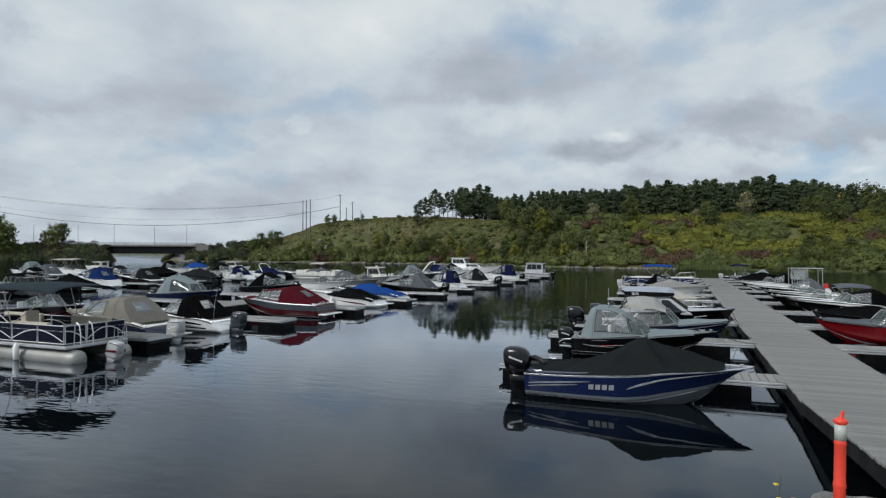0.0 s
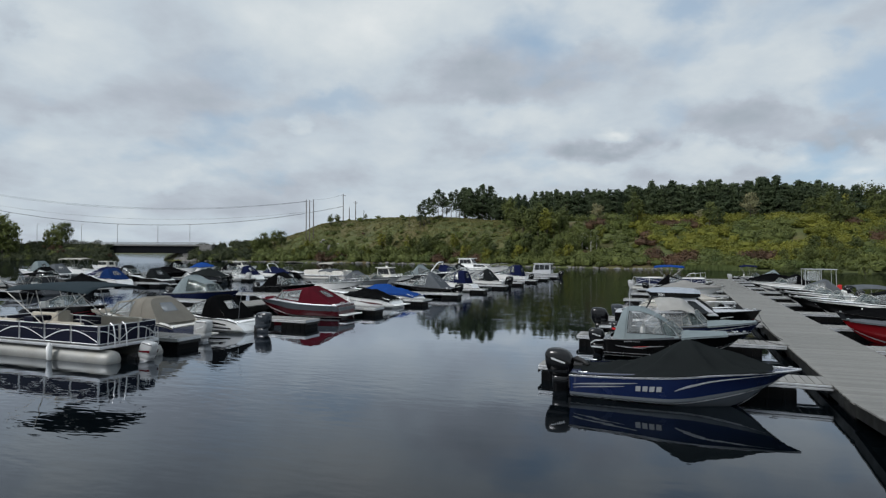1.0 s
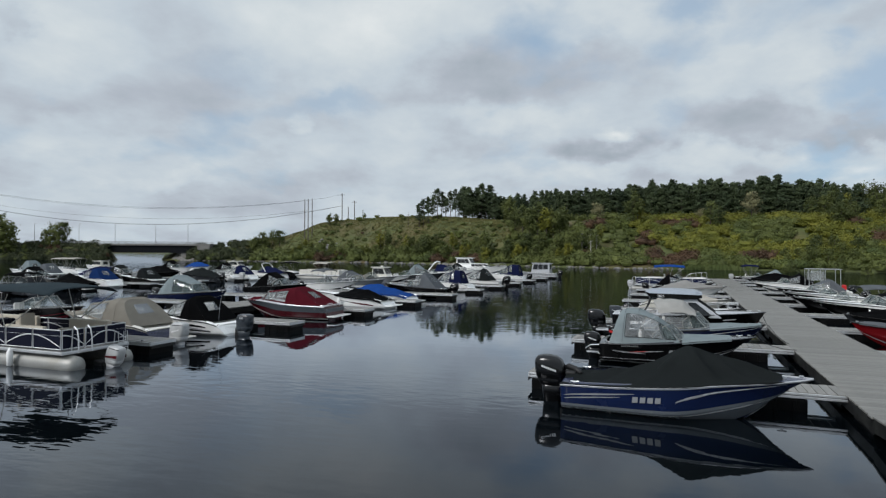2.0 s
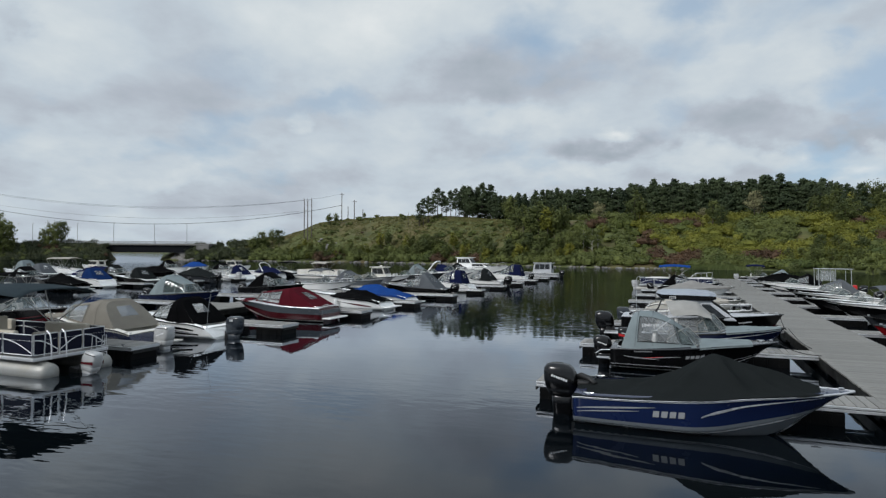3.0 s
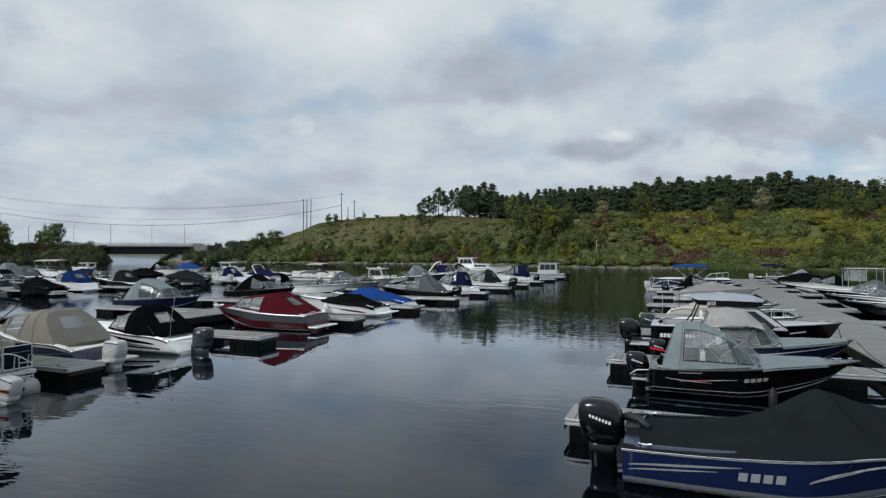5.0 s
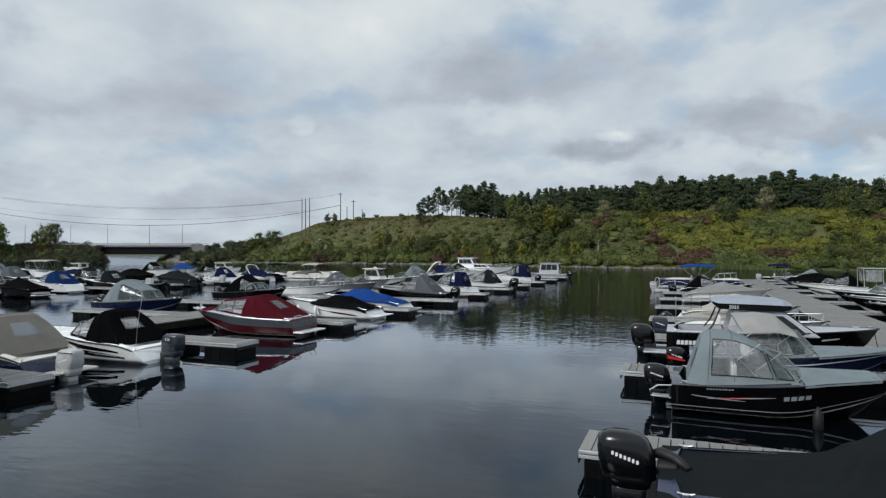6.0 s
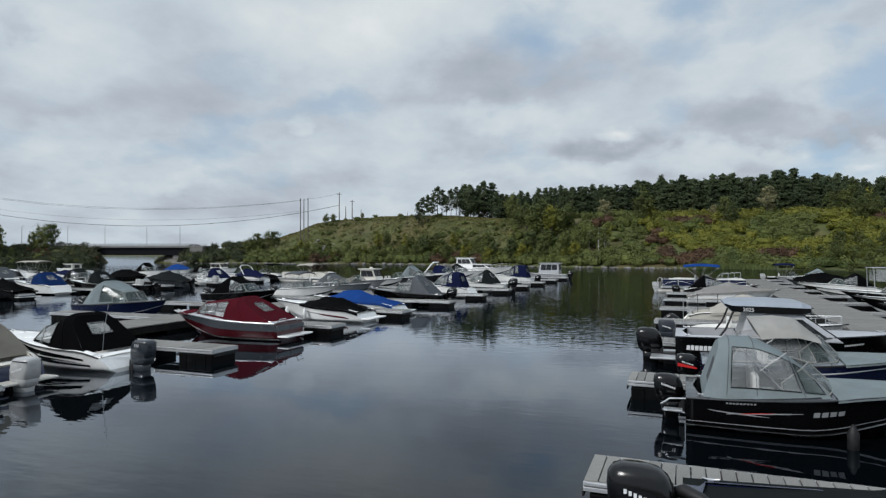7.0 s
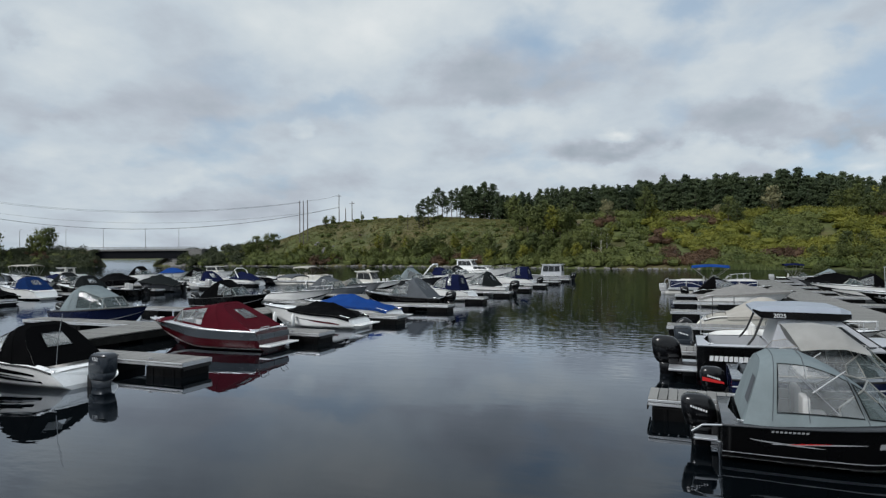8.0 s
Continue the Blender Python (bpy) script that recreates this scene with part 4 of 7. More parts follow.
def seats(b, h, xs, mat_=SEAT_WHITE):
    """Helm seats: a base, a cushion, a backrest."""
    for x, y in xs:
        bm = box(x, y, 0.36, 0.34, 0.40, 0.36, 0.05)
        add_box(bm, x, y, 0.58, 0.48, 0.50, 0.12, 0.05)
        add_box(bm, x - 0.24, y, 0.86, 0.12, 0.48, 0.50, 0.05)
        part("seat", bm, mat_, b)


def bow_rail(b, h, x0, x1, height=0.28, mat_=ALU):
    for sign in (1, -1):
        pts = []
        for x in steps(x0, x1, 9):
            w, z = h.rim(x)
            k = (x - x0) / (x1 - x0)
            pts.append((x, (max(w, 0.04) - 0.06) * sign, z + height * min(1, k * 5, 1)))
        bm = tube(pts, 0.012, 6)
        for x in steps(x0, x1, 5)[1:]:
            w, z = h.rim(x)
            add_tube(bm, [(x, (max(w, 0.04) - 0.06) * sign, z), (x, (max(w, 0.04) - 0.06) * sign, z + height)], 0.010, 5)
        part("bow_rail", bm, mat_, b)


def side_bars(b, h, s_mid, v, count, pitch, tall, wide, mat_=DECAL, name="lettering", label=""):
    """Bars for a name on both sides of the hull, following the skin."""
    for sign in (1, -1):
        for k in range(count):
            s = s_mid + (k - (count - 1) / 2) * pitch / h.length
            ds = wide / 2 / h.length
            dv = tall / 2 / max(0.2, h.sheer(s) - h.chine) * 0.65
            bm = bmesh.new()
            quad = [h.shifted(s - ds, v - dv, 0.012, sign), h.shifted(s + ds, v - dv, 0.012, sign), h.shifted(s + ds * 1.25, v + dv, 0.012, sign), h.shifted(s - ds * 0.75, v + dv, 0.012, sign)]
            vs = [bm.verts.new(p) for p in quad]
            bm.faces.new(vs if sign > 0 else vs[::-1])
            bmesh.ops.recalc_face_normals(bm, faces=bm.faces)
            bmesh.ops.solidify(bm, geom=bm.faces[:], thickness=-0.004)
            part(name, bm, mat_, b, label if k == 0 else "")


def swoosh(b, h, s0, s1, v0, v1, thick, mat_, name="side_stripe", out=0.008):
    """A tapering stripe along both sides from (s0, v0) to (s1, v1)."""
    for sign in (1, -1):
        bm = bmesh.new()
        rows = []
        for k in steps(0, 1, 12):
            s = s0 + (s1 - s0) * k
            v = v0 + (v1 - v0) * k ** 0.7
            t = thick * (0.15 + math.sin(math.pi * min(1, k * 0.85 + 0.12)))
            rows.append([bm.verts.new(h.shifted(s, min(0.995, v + q * t / 2), out, sign)) for q in (-1, 1)])
        for a, c in zip(rows, rows[1:]):
            bm.faces.new((a[0], c[0], c[1], a[1]))
        bmesh.ops.recalc_face_normals(bm, faces=bm.faces)
        part(name, bm, mat_, b)


def wheelhouse(b, x0, x1, w, z0, z1, rake=0.40, panes=2, mat_=WHITE, sill=0.48):
    """A small deckhouse: sides leaning in, a raked front, windows all round, an overhanging roof."""
    def at(fx, fy, k):
        """fx along from rear (0) to front (1), fy across from -1 to 1, k up."""
        lo, hi = x0 + 0.06 * k, x1 - rake * k
        return Vector((lo + (hi - lo) * fx, fy * w * (1 - 0.10 * k), z0 + (z1 - z0) * k))
    bm = loft([[at(0, 1, k), at(0, -1, k), at(1, -0.92, k), at(1, 0.92, k)] for k in (0, 1)])
    bmesh.ops.bevel(bm, geom=bm.edges[:], offset=0.05, segments=2, affect="EDGES")
    house = part("deckhouse", bm, mat_, b)

    def pane(quad, out):
        quad = [q + Vector(out) for q in quad]
        bm_ = bmesh.new()
        bm_.faces.new([bm_.verts.new(q) for q in quad])
        bmesh.ops.solidify(bm_, geom=bm_.faces[:], thickness=0.006)
        part("window", bm_, DARKGLASS, house)
        part("window_frame", tube(quad, 0.022, 5, True), RUBBER, house)

    for sg in (1, -1):
        for n_ in range(panes):
            f0, f1 = 0.07 + 0.86 * n_ / panes + 0.02, 0.07 + 0.86 * (n_ + 1) / panes - 0.02
            pane([at(f0, sg, sill), at(f1, sg, sill), at(f1, sg, 0.90), at(f0, sg, 0.90)], (0, 0.012 * sg, 0))
        pane([at(1, sg * 0.06, sill), at(1, sg * 0.84, sill), at(1, sg * 0.84, 0.92), at(1, sg * 0.06, 0.92)], (0.016, 0, 0.004))
    pane([at(0, -0.5, sill), at(0, 0.5, sill), at(0, 0.5, 0.9), at(0, -0.5, 0.9)], (-0.014, 0, 0))
    rim = [(0, 1.0), (0.05, 1.03), (0.09, 0.95)]
    part("roof", loft([[Vector((xx, sy * w * 0.98 * k, z1 + dz)) for xx, sy in ((x0 - 0.15, 1), (x0 - 0.15, -1), (x1 - rake * 0.55, -0.92), (x1 - rake * 0.55, 0.92))] for dz, k in rim]), mat_, b)
    return house


def fittings(b, h, ws, open_deck):
    """Mooring cleats, a bow light, and at an open helm the dash and its wheel."""
    for x, side in ((0.32, 1), (0.32, -1), (h.length * 0.90, 0)):
        w, z = h.rim(x)
        y = side * (w - 0.09)
        bm = tube([(x - 0.10, y, z + 0.075), (x - 0.04, y, z + 0.065), (x + 0.04, y, z + 0.065), (x + 0.10, y, z + 0.075)], 0.013, 6)
        add_box(bm, x, y, z + 0.035, 0.07, 0.03, 0.06, 0.006)
        part("cleat", bm, CHROME, b)
    x = h.length * 0.96
    part("bow_light", box(x, 0, h.rim(x)[1] + 0.055, 0.09, 0.06, 0.045, 0.012), CHROME, b)
    if ws and open_deck:
        w, z = h.rim(ws - 0.6)
        y = -0.45 * w
        part("dash", box(ws - 0.62, 0.0, z - 0.03, 0.34, 1.5 * w, 0.16, 0.04), DARKGREY, b)
        ring = [(ws - 0.90 + 0.07 * math.sin(q), y + 0.17 * math.cos(q), z + 0.02 + 0.16 * math.sin(q)) for q in steps(0, math.tau * 13 / 14, 14)]
        bm = tube(ring, 0.015, 6, True)
        add_tube(bm, [(ws - 0.90, y, z + 0.02), (ws - 0.75, y, z)], 0.03, 8)
        part("steering_wheel", bm, RUBBER, b)


def craft(name, x, y, flip, length, label, colour, beam=2.25, stern=0.62, bow=1.0, bands=(), deck=WHITE, ws=None, ws_h=0.42,
          top=None, tarp=None, front_tarp=None, sun=None, motor=None, platform=None, category="boat", yaw=0.0, chairs=(), rail=None, open_to=None,
          full=0.45, rake=0.35, rub=RUBBER, floor=FLOOR, fend=(), trim=None, tail=0.16, kick=0.30):
    """A moored boat, its stern at (x, y), its bow along +x, or along -x when flipped."""
    b = thing(name, pose(x, y, 0, 0, 0, (180 if flip else 0) + yaw), label, category, "boats moored at the docks")
    sleek = name == "runabout"
    h = Hull(length, beam, stern + 0.07 * sleek, bow + 0.10 * sleek, full - 0.06 * sleek, rake + 0.45 * sleek, tail=tail * sleek, fine=2.1 if sleek else 2.3, tuck=0.07 + 0.12 * sleek, kick=kick * sleek)
    to = open_to if open_to else (h.x_to_s(ws - 0.3) if ws else 0.6)
    build_hull(b, h, colour, bands, deck, 0.06, to, rail=rub, floor=floor)
    if ws:
        windshield(b, h, ws, ws_h, glass=GLASS)
    if chairs:
        seats(b, h, chairs, SEAT_WHITE)
    if top:
        xr, xf, zt, mat_ = top[:4]
        camper(b, h, xr, xf, zt, mat_, glass_h=ws_h, trim=trim, **(top[4] if len(top) > 4 else {}))
    if tarp:
        mat_, peaks, x0, x1 = tarp
        cover(b, h, mat_, peaks, x0, x1)
    if front_tarp:
        mat_, x0, x1, hump = front_tarp
        cover(b, h, mat_, [(x0, hump), (x0 + (x1 - x0) * 0.5, hump * 0.6), (x1, 0.03)], x0, x1, 0.05, "bow_cover")
    if sun:
        bimini(b, h, *sun)
    if motor:
        cowl, size, extra = motor
        outboard(b, -0.02, h.sheer(0) - 0.20 * size, size, cowl, **extra)
    if platform:
        swim_platform(b, h, platform)
    if rail:
        bow_rail(b, h, *rail)
    for fx, fs in fend:
        fender(b, fx, fs * (h.rim(fx)[0] + 0.10), 0.42)
    fittings(b, h, ws, open_deck=not (top or tarp))
    return b, h


def pontoon(x, y, flip, length, label, panel, stripe, shade, shade_at, motor, wide=2.4, seat=SEAT):
    """A pontoon boat: two tubes, a deck, a railed fence with panels, benches, a sunshade."""
    b = thing("pontoon_boat", pose(x, y, 0, 0, 0, 180 if flip else 0), label, "boat", "boats moored at the docks")
    for sign in (1, -1):
        yy = sign * (wide / 2 - 0.33)
        rings = []
        for xx, r in ((-0.30, 0.02), (-0.28, 0.20), (-0.16, 0.29), (0.1, 0.32), (length - 1.2, 0.32), (length - 0.55, 0.26), (length - 0.15, 0.15), (length, 0.03)):
            lift = max(0, xx - (length - 1.2)) * 0.16
            rings.append([Vector((xx, yy + math.cos(q) * r, 0.10 + lift + math.sin(q) * r)) for q in steps(0, math.tau * 15 / 16, 16)])
        part("pontoon_tube", loft(rings), TUBE, b, "dull aluminium pontoon tube", True)
    part("deck", box(length / 2, 0, 0.50, length - 0.1, wide, 0.10, 0.02), ALU, b)
    part("carpet", box(length / 2, 0, 0.556, length - 0.2, wide - 0.08, 0.012), FLOOR, b)
    z0, z1 = 0.62, 1.20

    def panel_run(p, q, count):
        p, q = Vector(p), Vector(q)
        for k in range(count):
            a, c = p + (q - p) * (k / count), p + (q - p) * ((k + 1) / count)
            d = (c - a).normalized() * 0.03
            side = d.normalized().cross(Vector((0, 0, 1))) * 0.008
            quad = [a + d + Vector((0, 0, z0)), c - d + Vector((0, 0, z0)), c - d + Vector((0, 0, z1 - 0.02)), a + d + Vector((0, 0, z1 - 0.02))]
            bm = loft([[v - side for v in quad], [v + side for v in quad]])
            bmesh.ops.recalc_face_normals(bm, faces=bm.faces)
            fence = part("fence_panel", bm, panel, b)
            if stripe:
                bm = bmesh.new()
                for sgn in (1, -1):
                    rows = []
                    for t in steps(0, 1, 9):
                        base = a + d + (c - a - 2 * d) * t
                        run = t if k % 2 == 0 else 1 - t
                        zz = z0 + 0.08 + 0.34 * math.sin(math.pi * 0.5 * run)
                        rows.append([bm.verts.new(base + side * 4.0 * sgn + Vector((0, 0, zz + e))) for e in (-0.016, 0.016)])
                    for r0, r1 in zip(rows, rows[1:]):
                        bm.faces.new((r0[0], r1[0], r1[1], r0[1]))
                part("curved_stripe", bm, DECAL, fence)
            bm = tube([a + d + Vector((0, 0, z0)), a + d + Vector((0, 0, z1)), c - d + Vector((0, 0, z1)), c - d + Vector((0, 0, z0))], 0.018, 6)
            add_tube(bm, [a + d + Vector((0, 0, z0)), c - d + Vector((0, 0, z0))], 0.016, 6)
            add_tube(bm, [a + d + Vector((0, 0, z1 - 0.17)), c - d + Vector((0, 0, z1 - 0.17))], 0.010, 6)
            part("fence_rail", bm, ALU, b)

    hw = wide / 2 - 0.05
    x0, x1 = 0.50, length - 0.6
    for sign, first in ((1, 0.15), (-1, 0.15)):
        panel_run((first, sign * hw, 0), (x1, sign * hw, 0), 5)
    panel_run((x1, -hw, 0), (x1, hw, 0), 2)
    panel_run((0.15, -hw, 0), (0.15, hw, 0), 3)
    # stern gate loops and ladder
    for y_in in (0.40, 0.85):
        part("boarding_rail", tube([(0.10, y_in, 0.56), (0.06, y_in, 1.22), (-0.04, y_in + 0.02, 1.30), (-0.20, y_in + 0.05, 1.22), (-0.30, y_in + 0.08, 0.95), (-0.34, y_in + 0.10, 0.52)], 0.020, 6), ALU, b)
    bm = tube([(0.05, -0.95, 0.50), (0.0, -0.95, 0.95), (-0.15, -0.95, 0.98), (-0.18, -0.95, 0.35)], 0.014, 6)
    add_tube(bm, [(0.05, -0.60, 0.50), (0.0, -0.60, 0.95), (-0.15, -0.60, 0.98), (-0.18, -0.60, 0.35)], 0.014, 6)
    for zz in (0.45, 0.62, 0.80):
        add_tube(bm, [(-0.17, -0.95, zz), (-0.17, -0.60, zz)], 0.012, 6)
    part("ladder", bm, ALU, b)
    # benches and helm
    for cx, cy, lx, ly in ((x0 + 1.45, hw - 0.36, 1.8, 0.55), (x0 + 1.15, -hw + 0.36, 1.9, 0.55), (x1 - 1.15, hw - 0.36, 2.1, 0.55), (x1 - 1.15, -hw + 0.36, 2.1, 0.55)):
        bm = box(cx, cy, 0.76, lx, ly, 0.40, 0.05)
        back = 1 if cy > 0 else -1
        add_box(bm, cx, cy + back * 0.22, 1.08, lx, 0.16, 0.38, 0.06)
        part("bench", bm, seat, b)
    bm = box(x0 + 2.6, 0.35, 0.78, 0.45, 0.40, 0.40, 0.04)
    add_box(bm, x0 + 2.6, 0.35, 1.02, 0.52, 0.52, 0.12, 0.05)
    add_box(bm, x0 + 2.36, 0.35, 1.30, 0.14, 0.50, 0.50, 0.06)
    part("helm_chair", bm, seat, b)
    part("helm_console", box(x0 + 3.35, 0.55, 0.95, 0.5, 0.7, 0.80, 0.06), panel, b)
    part("steering_wheel", tube([(x0 + 3.04, 0.55 + 0.17 * math.cos(q), 1.22 + 0.17 * math.sin(q)) for q in steps(0, math.tau * 11 / 12, 12)], 0.014, 6, True), RUBBER, b)
    if shade:
        a, c, z = shade_at
        bimini(b, None, a, c, z, shade, wide / 2 + 0.02, 1.20)
    if motor:
        cowl, size, extra = motor
        outboard(b, -0.02, 0.45 - 0.18 * size, size, cowl, **extra)
    fender(b, 2.2, wide / 2 + 0.12, 0.30)
    return b

# ---- the near dock's boats ----
b, h = craft("fishing_boat", -3.40, 15.48, False, 5.18, "blue aluminium fishing boat under a black mooring cover", ROYAL, 2.2, 0.64, 0.97, deck=NAVY,
             rake=0.80, bands=((0.10, 0.455, GREY, "grey_band"), (0.325, 0.345, DECAL, "chine_stripe"), (0.955, 0.985, DECAL, "gunwale_stripe")), rub=SILVER,
             motor=(MOTOR, 1.2, dict(leg=MOTOR)))
cover(b, h, C_CHAR, [(-0.1, 0.10), (0.6, 0.13), (1.2, 0.19), (1.7, 0.29), (2.2, 0.48), (2.65, 0.70), (2.85, 0.71), (3.2, 0.57), (3.7, 0.38), (4.25, 0.22), (4.6, 0.04)], 0.0, 4.6, 0.012, label="black fabric mooring cover with a peak",
      sag=0.06, folds=((2.75, 3.30, 0.20, 0.15), (2.65, 1.60, 0.12, 0.18), (3.2, 4.2, 0.09, 0.14), (1.5, 0.9, 0.035, 0.14), (2.2, 2.25, 0.03, 0.10), (3.9, 4.3, 0.03, 0.10)))
bm = tube([(-0.12, 0.10, 0.80), (0.02, 0.06, 0.86), (0.20, -0.06, 0.83), (0.36, -0.22, 0.76)], [0.06, 0.07, 0.065, 0.05], 10)
add_box(bm, 0.10, 0.02, 0.74, 0.26, 0.50, 0.10, 0.04)
part("rigging_hose", bm, RUBBER, b, "black rigging hose behind the motor", True)
side_bars(b, h, 0.425, 0.70, 4, 0.185, 0.125, 0.135, DECAL_DULL, label="row of four pale bars")
swoosh(b, h, 0.02, 0.37, 0.70, 0.84, 0.04, DECAL_DULL)
swoosh(b, h, 0.02, 0.30, 0.60, 0.74, 0.03, DECAL_DULL)
swoosh(b, h, 0.56, 0.78, 0.66, 0.86, 0.045, SILVER)
swoosh(b, h, 0.60, 0.92, 0.74, 0.90, 0.03, DECAL)
part("bow_cap", tube([h.shifted(s, 1.0, 0.014, sg) + Vector((0, 0, 0.01)) for sg, ss in ((1, steps(0.90, 1, 6)), (-1, steps(1, 0.90, 6))) for s in ss], 0.022, 6), SILVER, b)
part("keel_strip", tube([h.at(s, 0.02) + Vector((0.01, 0, 0)) for s in steps(0.80, 1, 8)], 0.012, 5), ALU, b)

b, h = craft("fishing_boat", -3.35, 22.15, False, 4.72, "black aluminium fishing boat with a pale grey canvas top", BLACK, 2.2, 0.66, 1.0, deck=DARKGREY, ws=2.6, ws_h=0.44, rake=0.70,
             bands=((0.33, 0.35, DECAL, "pinstripe"), (0.44, 0.455, SILVER, "pinstripe")), rub=DARKGREY, chairs=((1.5, 0.45), (1.5, -0.45)),
             front_tarp=(C_GREY, 2.55, 4.0, 0.10), motor=(MOTOR, 0.95, dict(drop=0.12)))
tp = Top([(0.30, 0.62, 1.00, 0.68, 1.66), (0.72, 0.80, 1.05, 0.70, 1.76), (1.25, 1.22, 1.05, 0.72, 1.75), (1.70, 1.55, 1.03, 0.74, 1.62), (2.1, 1.86, 1.0, 0.77, 1.44), (2.5, 2.18, 0.93, 0.80, 1.20)], 4.2)
panes = [(u0, u1, *vv) for vv in ((0.07, 0.265), (0.735, 0.93)) for u0, u1 in ((0.225, 0.765), (0.80, 0.97))]
cl = tp.cloth(b, C_GREY, "canopy", "pale grey canvas top with clear windows", True, panes)
for k, q in enumerate(panes):
    tp.window(cl, *q, GLASS if k % 2 else VINYL, C_CHAR)
tp.rear_window(cl, -0.85, -0.30, 0.30, 0.72, C_MIDGREY)
for u in (0.2, 0.4, 0.785):
    part("canopy_seam", tube([tp.at(u, v, 0.004) for v in steps(0.03, 0.97, 24)], 0.006, 5), C_MIDGREY, b)
for sign in (1, -1):
    part("canopy_brace", tube([(1.0, 0.93 * sign, 1.62), (1.75, 0.95 * sign, 0.85)], 0.009, 6), GALV, b)
    part("canopy_brace", tube([(1.75, 0.93 * sign, 1.62), (1.30, 0.95 * sign, 1.25)], 0.009, 6), GALV, b)
side_bars(b, h, 0.60, 0.74, 4, 0.16, 0.09, 0.12, DECAL_DULL, label="row of four pale bars")
swoosh(b, h, 0.24, 0.38, 0.70, 0.75, 0.020, DECAL_RED)
swoosh(b, h, 0.10, 0.36, 0.76, 0.66, 0.028, DECAL_DULL)
swoosh(b, h, 0.18, 0.50, 0.68, 0.76, 0.024, SILVER)
side_bars(b, h, 0.24, 0.93, 9, 0.070, 0.030, 0.045, DECAL_DULL)
for sign in (-1,):
    part("boarding_ladder", tube([(0.02, 0.85 * sign, 0.60), (-0.30, 0.86 * sign, 0.58), (-0.46, 0.84 * sign, 0.46), (-0.44, 0.80 * sign, 0.34), (-0.02, 0.78 * sign, 0.30)], 0.018, 8), CHROME, b)
    part("boarding_step", box(-0.24, 0.70 * sign, 0.33, 0.36, 0.24, 0.03, 0.008), ALU, b)
fender(b, 2.75, -1.14, 0.14, RUBBER, "black rubber fender")

b, h = craft("fishing_boat", -2.95, 26.1, False, 5.05, "dark blue fishing boat with a folded cream canvas top", NAVY, 2.25, 0.66, 1.0, deck=GREY, ws=3.1, ws_h=0.5,
             bands=((0.36, 0.38, SILVER, "pinstripe"), (0.80, 0.83, DECAL, "pinstripe")), chairs=((1.7, 0.45), (1.7, -0.45)),
             front_tarp=(C_GREY, 3.1, 4.9, 0.12), motor=(MOTOR, 0.95, dict(stripe=DECAL_RED, drop=0.28)))
tp = Top([(1.35, 1.1, 0.98, 1.35, 1.80), (1.7, 1.7, 1.0, 1.40, 1.86), (2.15, 2.2, 0.98, 1.42, 1.80), (2.65, 2.62, 0.92, 1.30, 1.42)], 2.6)
tp.cloth(b, C_PALE, "canopy", "cream canvas top folded over its frame")
tp2 = Top([(0.5, 1.0, 1.0, 0.70, 1.40), (1.5, 1.4, 1.0, 0.72, 1.5), (2.6, 2.3, 0.94, 0.78, 1.45)], 4.0)
for v0, v1 in ((0.04, 0.27), (0.73, 0.96)):
    tp2.window(b, 0.05, 0.98, v0, v1, VINYL, C_CREAM, "side_curtain")

# the cabin boat
b, h = craft("cabin_boat", -3.62, 29.0, False, 6.05, "black aluminium boat with a pale grey hard-top cabin", BLACK, 2.45, 0.98, 1.22, deck=SILVER, open_to=0.30, rub=DARKGREY,
             bands=((0.10, 0.34, MAROON, "bottom_paint"),), motor=(MOTOR, 1.28, dict(bars=False, drop=0.40, back=0.35)))
prof = [(1.75, 0.95), (1.98, 1.72), (3.35, 1.72), (4.35, 0.98)]
rings = []
for x_, z_ in prof:
    k = (z_ - 0.8) / 0.92
    w_ = 1.08 - 0.16 * k
    rings.append([Vector((x_, w_, z_)), Vector((x_, -w_, z_))])
bm = bmesh.new()
va = [[bm.verts.new(p) for p in r] for r in rings]
bm.faces.new([r[0] for r in va])
bm.faces.new([r[1] for r in va][::-1])
for a_, c_ in zip(va, va[1:]):
    bm.faces.new((a_[0], c_[0], c_[1], a_[1]))
bm.faces.new((va[0][0], va[0][1], va[-1][1], va[-1][0]))
bmesh.ops.recalc_face_normals(bm, faces=bm.faces)
bmesh.ops.bevel(bm, geom=bm.edges[:], offset=0.03, segments=2, affect="EDGES")
cab = part("cabin", bm, SILVER, b, "pale grey metal cabin")


def cabin_pane(pts, parent, mat_=DARKGLASS, sides=(1, -1), name="window", frame_r=0.018, frame_mat=ALU, base=1.08, lean=0.16, z0=0.8, tall=0.92):
    for sg in sides:
        q = [Vector((x_, sg * (base - lean * (z_ - z0) / tall + 0.008), z_)) for x_, z_ in pts]
        bm_ = bmesh.new()
        bm_.faces.new([bm_.verts.new(p) for p in q])
        bmesh.ops.solidify(bm_, geom=bm_.faces[:], thickness=0.004)
        part(name, bm_, mat_, parent)
        if frame_r:
            part("window_frame", tube(q, frame_r, 6, True), frame_mat, parent)


